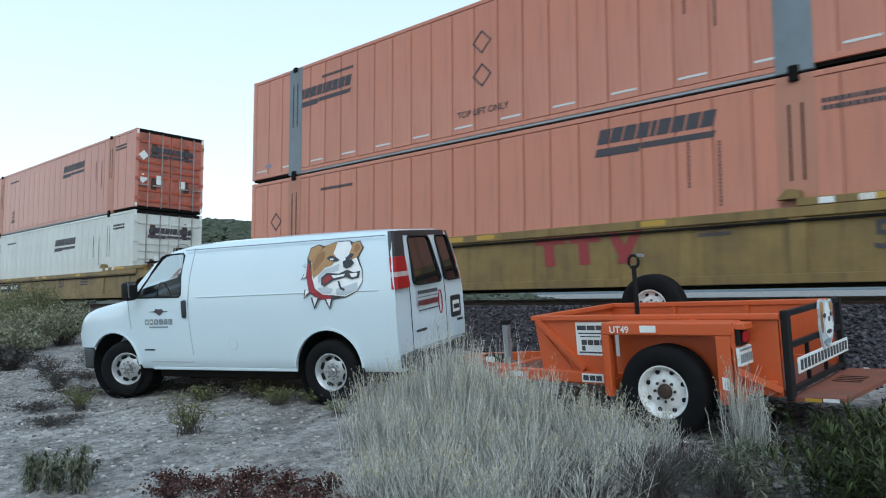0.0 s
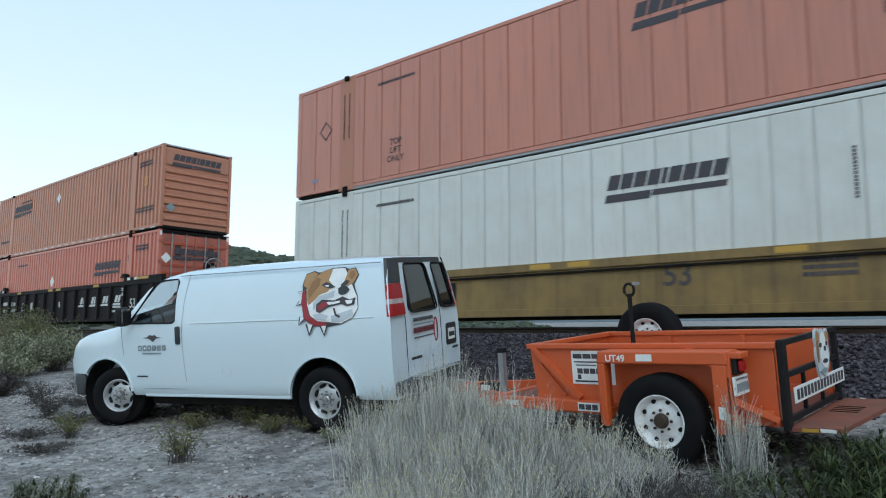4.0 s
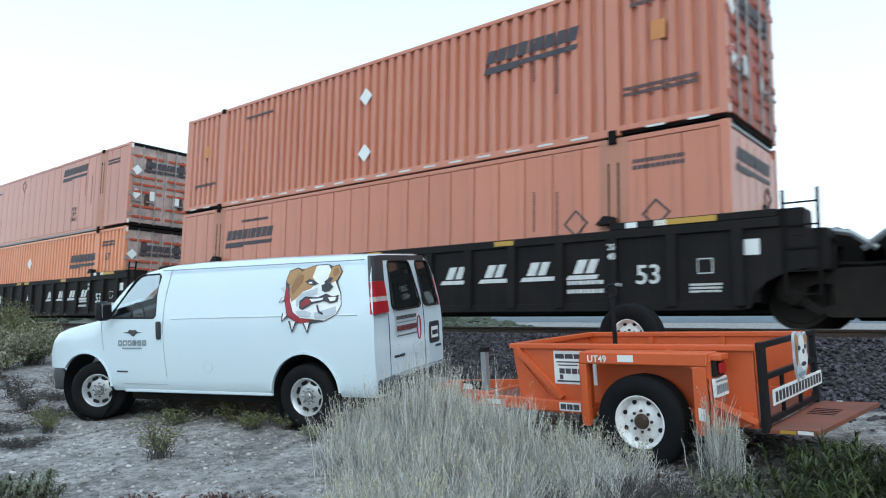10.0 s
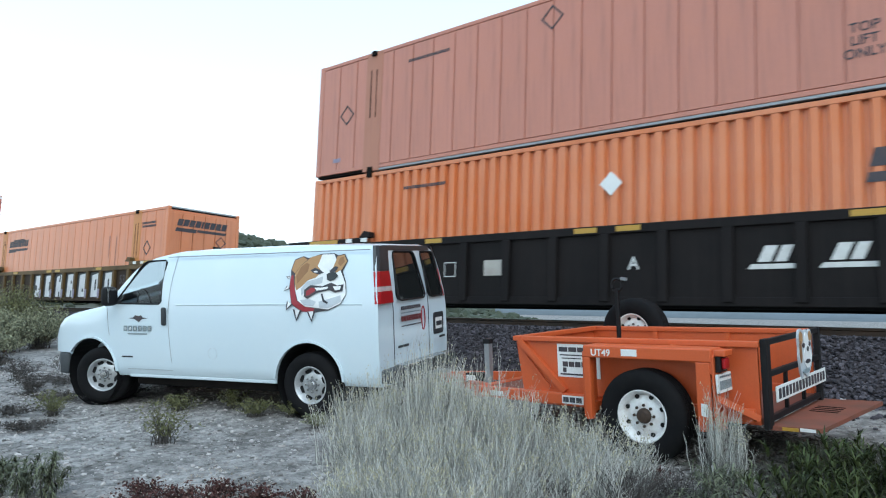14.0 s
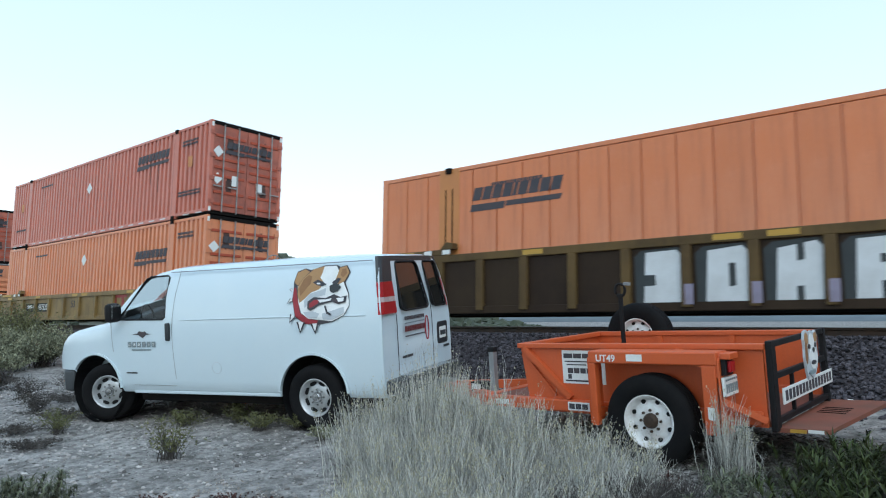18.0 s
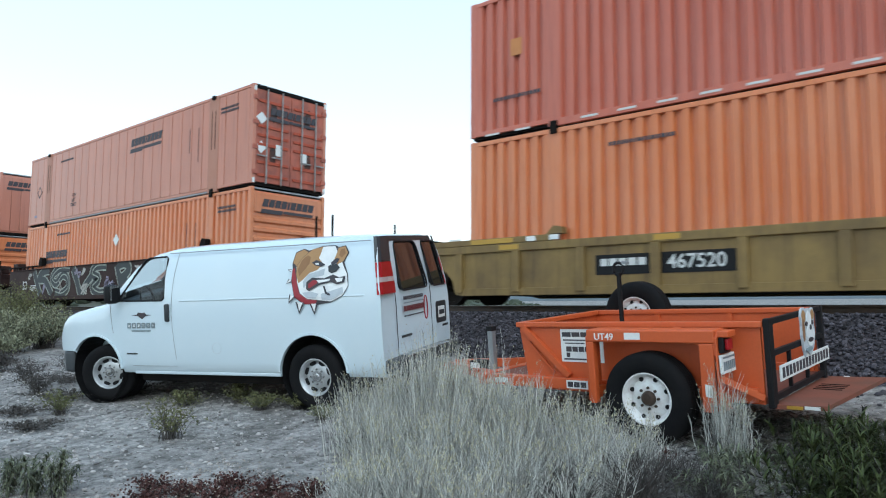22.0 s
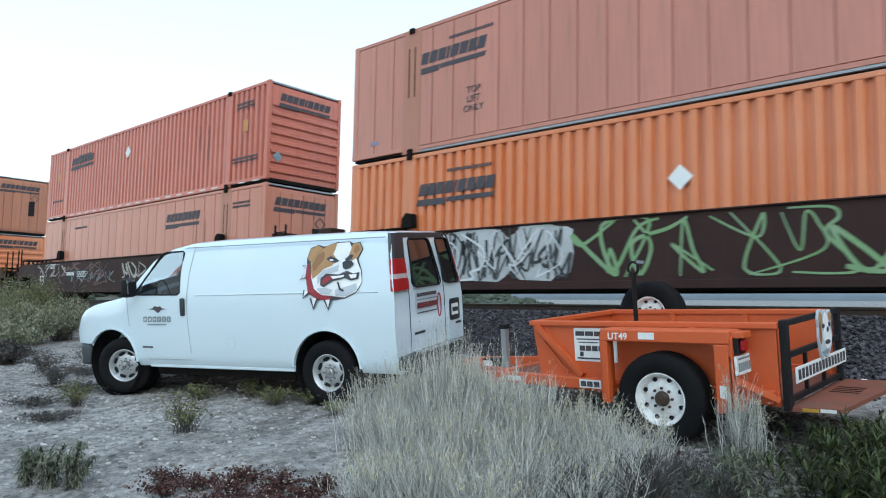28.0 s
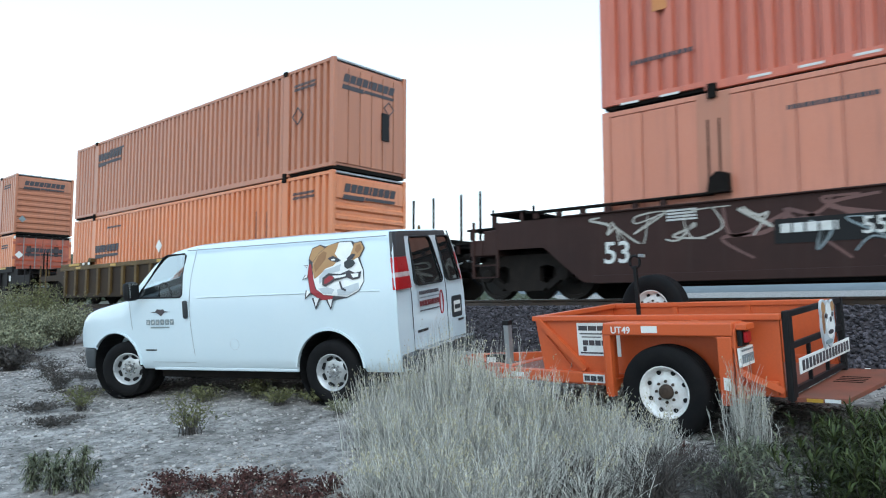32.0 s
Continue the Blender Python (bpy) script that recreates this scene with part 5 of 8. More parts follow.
    f = well_car("weathered brown ribbed well car with sprayed white blocks", W_BROWN, -53.07 - HL, ribs=True, top=1.43, rib_paint=W_OCHRE, brake=False)
    gaps = (((-0.2, -0.04, 0.1, 0.09),), ((0.1, 0.0, 0.05, 0.18),), ((0.04, 0.32, 0.05, 0.16), (0.02, -0.33, 0.05, 0.13)), ((0.04, 0.14, 0.04, 0.06), (0.05, -0.33, 0.05, 0.17)), ((0.03, -0.16, 0.06, 0.06),), ((0.02, 0.02, 0.05, 0.19),), ((0.0, 0.03, 0.05, 0.19),))
    for k, holes in enumerate(gaps):
        x = -1.50 + k * 1.02
        o = part("graffiti", shared("graffiti_shade", lambda: prism(B(), [(-0.40, -0.46), (0.38, -0.46), (0.40, 0.40), (0.32, 0.48), (-0.30, 0.46), (-0.42, 0.36)], "y", -0.002, 0.002), SHADE), SHADE, f, "dark sprayed edge of a block")
        o.location = (x, -1.444, 0.78)
        o = part("graffiti", shared(("graffiti_block", k % 3), lambda: prism(B(), [(-0.26, -0.45), (0.36, -0.45), (0.38, 0.36), (0.30, 0.44), (-0.22, 0.42 - 0.03 * (k % 3))], "y", -0.002, 0.002), SPRAYWHITE), SPRAYWHITE, f, "white sprayed block")
        o.location = (x, -1.448, 0.78)
        for dx, dz, w, h in holes:
            q = part("graffiti", shared(("graffiti_gap", w, h), lambda: prism(B(), [(-w, -h), (w, -h * 0.9), (w * 0.9, h), (-w, h)], "y", -0.002, 0.002), SHADE), SHADE, f, "dark gap in the sprayed block")
            q.location = (x + 0.05 + dx, -1.4525, 0.78 + dz)
        o = part("graffiti", shared("graffiti_base", lambda: box(B(), -0.07, 0.07, -0.003, 0.003, -0.16, 0.16), SPRAYLILAC), SPRAYLILAC, f, "lilac sprayed patch low on a rib")
        o.location = (x + 0.52, -1.534, 0.50)
    car_words(f, MARK, (("53", 5.64, 0.95, 0.42),))
    stack(-76.65,
          dict(label="orange corrugated container with a white placard and barred doors", kind="corrugated", paint=ORANGE, end="door", door=ORANGE, mark_x=4.8, mark_z=1.75, placards=((-0.3, 2.0),)),
          dict(label="red corrugated container with sooty rod locked doors", kind="corrugated", paint=REDOR, end="door", mark_x=4.6, mark_z=2.1, placards=((-0.25, 1.8),), dashes=True), 7)
    g = well_car("yellow ribbed well car with a brake wheel and maroon blocks", W_YELLOW, -76.65 - HL, ribs=True, top=1.16, brake=True)
    for x, sl in ((4.0, 1), (4.12, -1)):
        o = part("maroon_mark", CACHE[(("maroon_chevron", sl), REDMARK.name)], REDMARK, g)
        o.location, o.scale = (x, -1.446 - 0.004 * (sl + 1), 0.8), (0.7, 1, 0.7)
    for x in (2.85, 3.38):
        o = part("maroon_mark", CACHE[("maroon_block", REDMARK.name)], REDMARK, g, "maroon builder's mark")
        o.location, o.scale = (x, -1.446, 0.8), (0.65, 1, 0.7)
    car_words(g, MARK, (("53", -0.6, 0.75, 0.36),))
    number_plate_bars(g, "467520", -3.95, 0.68, 2.5, 0.34)
    pl = part("data_plate", box(B(), -0.3, 0.3, -0.003, 0.003, -0.17, 0.17), PAPER, g, "dark data plate with a white edge")
    pl.location = (5.15, -1.446, 0.85)
    part("plate_middle", box(B(), -0.27, 0.27, -0.006, -0.0035, -0.14, 0.14), MARK, pl)
    o = tagged(part("writing_bar", bars_mesh("writing_bars", 0.42, 0.2, 3, WHITEMARK, 0.0, 5), WHITEMARK, pl), kind="stuff")
    o.location = (0, -0.009, 0)
    # red brown three-unit car with graffiti
    stack(-100.46,
          dict(label="orange corrugated container with a ribbed end and bar mark", kind="corrugated", paint=ORANGE, end="ribbed", mark_x=-5.0, mark_z=1.5, placards=((0.1, 1.9),)),
          dict(label="coral panel container with worn rod locked doors", kind="panel", paint=CORAL, end="door", mark_x=2.0, mark_z=2.1, frame_ds=((-7.0, 1.4),), words=(("TOP", -3.6, 0.95, 0.19), ("LIFT", -3.6, 0.77, 0.19), ("ONLY", -3.6, 0.59, 0.19))), 8)
    h = well_car("smooth dark well car sprayed with large graffiti", W_RUST, -100.46 - HL, ribs=False, top=1.5, left="link", tall_posts=True)
    wild_letters(h, SPRAYMINT, SHADE, 13)
    squiggle(h, SPRAY, 14, 3.9, 7.4, 1.12, 1.47, 9, 0.022, -1.45, 1.3)
    part("number_band", box(B(), 3.22, 5.12, -1.4475, -1.443, 0.87, 1.17), SHADE, h, "dark band behind a white number")
    car_words(h, WHITEMARK, (("AOK", 3.62, 1.02, 0.30), ("55035", 4.55, 1.02, 0.30), ("53", -7.62, 0.83, 0.5)), -1.4515)
    car_bars(h, WHITEMARK, ((-6.75, 0.72, 0.6, 0.26, 4, 0.0), (7.93, 1.07, 0.28, 0.06, 1, 0.0), (8.96, 1.38, 0.44, 0.11, 2, 0.0), (8.97, 0.99, 0.40, 0.10, 2, 0.0), (7.84, 0.72, 0.62, 0.09, 2, 0.0)), -1.4465)
    car_bars(h, YELLOWMARK, ((9.22, 1.17, 0.14, 0.16, 2, 0.0),), -1.4465)
    car_bars(h, FAINT, ((6.5, 0.63, 0.5, 0.12, 2, 0.0),), -1.4465)
    stack(-120.38,
          dict(label="orange corrugated container with ribbed end in a dark well", kind="corrugated", paint=ORANGE, end="ribbed", mark_x=-4.75, mark_z=1.9, placards=((0.1, 1.7),)),
          dict(label="coral panel container with a plain streaked end", kind="panel", paint=PINK, end="smooth", mark_x=-5.0, mark_z=1.95, frame_ds=((6.6, 1.5),), words=(("TOP", -4.3, 1.15, 0.2), ("LIFT", -4.3, 0.95, 0.2), ("ONLY", -4.3, 0.75, 0.2))), 9)
    i = well_car("smooth dark well unit covered in silver graffiti", W_RUST, -120.38 - HL, ribs=False, top=1.5, right="link", left="link")
    spray_patch(i, SPRAYSILVER, 23, -8.0, -1.75, 0.41, 1.46, 4)
    spray_patch(i, SPRAYMINT, 24, 3.4, 8.0, 0.42, 1.36, 3)
    squiggle(i, SHADE, 22, -7.9, -1.9, 0.43, 1.44, 26, 0.026, -1.449, 1.5, 7)
    squiggle(i, SPRAYWHITE, 25, -7.8, -2.0, 0.43, 1.44, 12, 0.02, -1.4625, 1.3, 6)
    squiggle(i, SPRAYGREEN, 26, -1.6, 3.2, 0.44, 1.44, 8, 0.028, -1.449, 1.6, 6)
    squiggle(i, SHADE, 21, 3.4, 7.9, 0.43, 1.34, 14, 0.032, -1.449, 2.2)
    car_words(i, WHITEMARK, (("125T", -8.6, 1.30, 0.24),), -1.466)
    stack(-140.12,
          dict(label="coral panel container low in a red brown well", kind="panel", paint=CORAL, end="smooth", mark_x=3.6, mark_z=2.1),
          dict(label="red corrugated container with a ribbed end", kind="corrugated", paint=REDOR, end="ribbed", mark_x=-4.6, mark_z=2.1, placards=((-0.6, 2.0),), dashes=True), 10)
    j = well_car("smooth red brown well unit with thin pale graffiti", W_RUST, -140.12 - HL, ribs=False, top=1.5, right="link", tall_posts=True)
    squiggle(j, SPRAYBLUE, 31, -4.6, -0.8, 0.6, 1.1, 8, 0.016, -1.45, 1.3)
    squiggle(j, SPRAY, 33, -0.5, 1.6, 0.72, 1.3, 5, 0.032, -1.45, 1.5)
    squiggle(j, SPRAY, 37, 4.3, 7.4, 0.66, 1.34, 8, 0.028, -1.45, 1.5, 6)
    squiggle(j, SPRAY, 41, -8.2, -5.4, 0.9, 1.42, 6, 0.018, -1.4465, 1.6, 6)
    squiggle(j, SPRAYRED, 43, -5.6, -1.5, 0.5, 1.42, 6, 0.03, -1.4445, 1.8, 6)
    car_bars(j, WHITEMARK, ((6.6, 1.0, 0.75, 0.3, 4, 0.0), (-6.6, 1.32, 0.5, 0.2, 4, 0.0)), -1.4465)
    number_plate_bars(j, "55035", -4.1, 0.95, 2.2, 0.36)
    car_words(j, WHITEMARK, (("53", -7.75, 0.76, 0.52),))
    stack(-163.75,
          dict(label="orange corrugated container with a ribbed end", kind="corrugated", paint=ORANGE, end="ribbed", mark_x=-5.0, mark_z=1.5, placards=((-0.9, 1.5),)),
          dict(label="bleached coral corrugated container with a plain end", kind="corrugated", paint=TAN, end="smooth", mark_x=-5.0, mark_z=2.1, frame_ds=((6.6, 1.6),)), 11)
    k = well_car("weathered brown ribbed well car", W_BROWN, -163.75 - HL, ribs=True, top=1.45, rib_paint=W_OCHRE, tall_posts=True)
    stack(-187.1,
          dict(label="orange corrugated container with rod locked doors", kind="corrugated", paint=ORANGE, end="door", mark_x=3.0),
          dict(label="bleached orange corrugated container with a ribbed end", kind="corrugated", paint=TAN, end="ribbed", mark_x=3.0), 12)
    well_car("black ribbed well car at the end of the train", W_BLACK, -187.1 - HL)
    stack(-210.5,
          dict(label="coral panel container far down the train", kind="panel", paint=CORAL, end="door", mark_x=3.0),
          dict(label="coral corrugated container far down the train", kind="corrugated", paint=CORAL, end="door", mark_x=3.0), 13)
    well_car("yellow well car far down the train", W_YELLOW, -210.5 - HL, ribs=False, top=1.35)


build_train()


# ---- vehicles ----
def frame_pose(x, y, z, yaw, pitch, lean):
    """Pose of a vehicle on the slope: x forward, y to its left, z up."""
    yaw, pitch, lean = radians(yaw), radians(pitch), math.tan(radians(lean))
    fx = Vector((math.cos(yaw) * math.cos(pitch), math.sin(yaw) * math.cos(pitch), math.sin(pitch)))
    ly = Vector((-math.sin(yaw), math.cos(yaw), lean)).normalized()
    up = fx.cross(ly).normalized()
    ly = up.cross(fx)
    m = Matrix((fx, ly, up)).transposed().to_4x4()
    m.translation = (x, y, z)
    return m


def tyre_part(parent, x, y, z, r, w, out, rim_mat, rim_r, holes, name="wheel", label="", tread=40):
    """A wheel with its outer face towards out (+1 or -1 in y): tyre, rim, hub, holes or slots, nuts."""
    def tyre_build():
        bm = B()
        half = [(0.42, rim_r - 0.004), (0.5, rim_r + 0.02), (0.52, (r + rim_r) / 2), (0.515, r - 0.06), (0.46, r - 0.02), (0.38, r - 0.004), (0.30, r), (0.27, r), (0.26, r - 0.012), (0.23, r - 0.012), (0.22, r), (0.12, r), (0.11, r - 0.012), (0.08, r - 0.012), (0.07, r)]
        lathe(bm, [(-w * a, b) for a, b in half] + [(w * a, b) for a, b in half[::-1]], "y", 56, caps=False)
        return bm
    tm = shared(("tyre", r, w, rim_r), tyre_build, TYRE, True)
    wh = part(name, tm, TYRE, parent, label)
    wh.location = (x, y, z)
    o = out

    def rim_build():
        bm = B()
        R = rim_r
        lathe(bm, [(-w * 0.4 * o, R), (w * 0.43 * o, R + 0.012), (w * 0.45 * o, R - 0.005), (w * 0.40 * o, R - 0.02), (w * 0.18 * o, R - 0.035), (w * 0.10 * o, R - 0.05), (w * 0.20 * o, R * 0.62), (w * 0.22 * o, R * 0.45), (w * 0.22 * o, 0.0)], "y", 40)
        return bm
    rim = part("rim", shared(("rim", r, rim_r, o), rim_build, rim_mat, True), rim_mat, wh, "steel wheel rim")
    for k in range(holes):
        a = 2 * math.pi * (k + 0.5) / holes
        rr = rim_r * 0.76
        if rim_mat is RIM:
            q = part("rim_slot", shared(("rim_slot", rim_r, o, w), lambda: prism(B(), [(-0.046, -0.014), (-0.026, -0.026), (0.0, -0.03), (0.026, -0.026), (0.046, -0.014), (0.04, 0.014), (0.0, 0.024), (-0.04, 0.014)], "y", o * w * 0.12, o * w * 0.19), BLACK), BLACK, rim)
        else:
            q = part("rim_hole", shared(("rim_hole", rim_r, o, w), lambda: lathe(B(), [(o * w * 0.12, 0.020), (o * w * 0.185, 0.020)], "y", 12), BLACK, True), BLACK, rim)
        q.location = (rr * math.cos(a), 0, rr * math.sin(a))
        q.rotation_euler = (0, radians(90) - a, 0)
    part("hub", shared(("hub", rim_r, o, w), lambda: lathe(B(), [(o * w * 0.2, rim_r * 0.3), (o * w * 0.34, rim_r * 0.27), (o * w * 0.42, rim_r * 0.2), (o * w * 0.44, 0.0)], "y", 20), CHROME if rim_mat is RIM else HUBRUST, True), CHROME, rim)
    for k in range(8):
        a = 2 * math.pi * k / 8
        q = part("wheel_nut", shared(("nut", o, w), lambda: lathe(B(), [(o * w * 0.2, 0.014), (o * w * 0.3, 0.012)], "y", 6), CHROME if rim_mat is RIM else HUBRUST), CHROME, rim)
        q.location = (rim_r * 0.4 * math.cos(a), 0, rim_r * 0.4 * math.sin(a))
    return wh


def van_half(z):
    """Half width of the van's body by height."""
    k = ((0.38, 0.90), (0.46, 0.955), (0.7, 0.975), (1.0, 0.98), (1.36, 0.965), (1.7, 0.895), (1.95, 0.82), (2.1, 0.77))
    for (a, p), (b, q) in zip(k, k[1:]):
        if z <= b:
            return p + (q - p) * max(0, (z - a)) / (b - a)
    return k[-1][1]


def van_shell(inset=0.0, x_front=99):
    bm = B()
    tops = ((-0.97, 2.045), (-0.9, 2.065), (-0.4, 2.085), (0.6, 2.095), (1.8, 2.09), (2.34, 2.075), (2.62, 2.03), (2.80, 1.975), (2.92, 1.89), (3.1, 1.70), (3.28, 1.51), (3.42, 1.375), (3.55, 1.345), (3.8, 1.305), (4.05, 1.255), (4.22, 1.205), (4.33, 1.13), (4.395, 1.02), (4.42, 0.90))
    us = (0.0, 0.03, 0.1, 0.22, 0.36, 0.5, 0.62, 0.74, 0.84, 0.91, 0.955, 0.982, 1.0)
    rings = []
    for i, (x, top) in enumerate(tops):
        if x > x_front:
            break
        zb = 0.40 + (0.29 if x > 4.0 else 0)
        f = 1.0 if x < 3.3 else 1 - 0.02 * (x - 3.3) - 0.095 * max(0, (x - 3.9) / 0.52) ** 2.2
        half = []
        for u in us:
            z = zb + (top - zb) * u
            w = van_half(z) * f
            if top < 1.6 and u > 0.74:
                w *= 1 - 0.06 * ((u - 0.74) / 0.26) ** 2
            if u > 0.9:
                w -= {0.91: 0.012, 0.955: 0.045, 0.982: 0.12, 1.0: 0.30}[u] if top > 1.6 else {0.91: 0.0, 0.955: 0.012, 0.982: 0.045, 1.0: 0.16}[u]
            xx = x
            if i < 2 and z > 1.25:
                xx += (0.11 if i == 0 else 0.08) * ((z - 1.25) / 0.8) ** 1.3
            half.append((xx, max(w - inset, 0.05), z + (inset if u < 0.5 else -inset)))
        ring = [bm.verts.new((a, b, c)) for a, b, c in half] + [bm.verts.new((a, -b, c)) for a, b, c in half[::-1]]
        rings.append(ring)
    if inset:
        for v in rings[0]:
            v.co.x += inset
    n = len(rings[0])
    for p, q in zip(rings, rings[1:]):
        for k in range(n):
            bm.faces.new((p[k], p[(k + 1) % n], q[(k + 1) % n], q[k]))
    bm.faces.new(rings[0][::-1])
    bm.faces.new(rings[-1])
    bmesh.ops.recalc_face_normals(bm, faces=bm.faces)
    return bm


def cut(base, cutters, name, mat):
    """Mesh of base less the cutters."""
    ob = new("work", mesh_of(base, "work", mat))
    made = []
    for c in cutters:
        k = new("cutter", mesh_of(c, "cutter", mat))
        made.append(k)
        md = ob.modifiers.new("cut", "BOOLEAN")
        md.operation, md.solver, md.object = "DIFFERENCE", "EXACT", k
    bpy.context.view_layer.update()
    me = bpy.data.meshes.new_from_object(ob.evaluated_get(bpy.context.evaluated_depsgraph_get()))
    for o in (ob, *made):
        bpy.data.objects.remove(o)
    me.name = name
    me.materials.clear()
    me.materials.append(mat)
    me.shade_smooth()
    me.set_sharp_from_angle(angle=radians(32))
    return me


DOOR_WIN = [(3.17, 1.385), (2.36, 1.375), (2.325, 1.40), (2.33, 1.93), (2.36, 1.955), (2.66, 1.95), (2.74, 1.92)]


def flat_on_side(name, pts, mat, parent, label="", off=0.006):
    """A painted shape that follows the van's bowed side: outline in x and z."""
    bm = B()
    bm.faces.new([bm.verts.new((x, 0, z)) for x, z in pts])
    z = 0.4
    while z < 2.05:
        bmesh.ops.bisect_plane(bm, geom=[*bm.verts, *bm.edges, *bm.faces], plane_co=(0, 0, z), plane_no=(0, 0, 1))
        z += 0.06
    for v in bm.verts:
        v.co.y = van_half(v.co.z) + off
    bmesh.ops.triangulate(bm, faces=bm.faces)
    for f in bm.faces:
        f.normal_update()
        if f.normal.y < 0:
            f.normal_flip()
    return part(name, bm, mat, parent, label)


def blob(cx, cz, rx, rz, n=20, wob=0.0, seed=0):
    return [(cx + rx * math.cos(2 * math.pi * i / n) * (1 + wob * noise.noise((i * 0.9, seed, 0))), cz + rz * math.sin(2 * math.pi * i / n) * (1 + wob * noise.noise((i * 0.9, seed, 5)))) for i in range(n)]


def rear_x(z):
    return -0.97 + (0.11 * ((z - 1.25) / 0.8) ** 1.3 if z > 1.25 else 0)


def on_rear(name, pts, mat, parent, label="", off=0.006, thick=0.004):
    """A thin piece on the van's rear: outline in y and z."""
    bm = B()
    a = [bm.verts.new((rear_x(z) - off, y, z)) for y, z in pts]
    b = [bm.verts.new((rear_x(z) - off + thick, y, z)) for y, z in pts]
    bm.faces.new(a)
    bm.faces.new(b[::-1])
    n = len(pts)
    for i in range(n):
        bm.faces.new((a[i], b[i], b[(i + 1) % n], a[(i + 1) % n]))
    bmesh.ops.recalc_face_normals(bm, faces=bm.faces)
    return part(name, bm, mat, parent, label)


def slant_win(left, top_right, low_right, low_left=None):
    """Rounded rear pane whose edges splay towards the sill: pairs of y and z."""
    low_left = left if low_left is None else low_left
    q = []
    for u, w in round_rect(0.0, 1.0, 0.0, 1.0, 0.11):
        lo, hi = low_right + (low_left - low_right) * u, top_right + (left - top_right) * u
        q.append((lo + (hi - lo) * w, 1.37 + 0.6 * w))
    return q


def round_rect(x0, x1, z0, z1, r, n=4):
    out = []
    for cx, cz, a0 in ((x1 - r, z1 - r, 0), (x0 + r, z1 - r, 90), (x0 + r, z0 + r, 180), (x1 - r, z0 + r, 270)):
        out += [(cx + r * math.cos(radians(a0 + 90 * i / n)), cz + r * math.sin(radians(a0 + 90 * i / n))) for i in range(n + 1)]
    return out


VAN = frame_pose(-7.056, 6.478, 0.521, 196.83, -1.31, -6.02)
WB = 3.47
ARCH = (0.0, WB + 0.14)


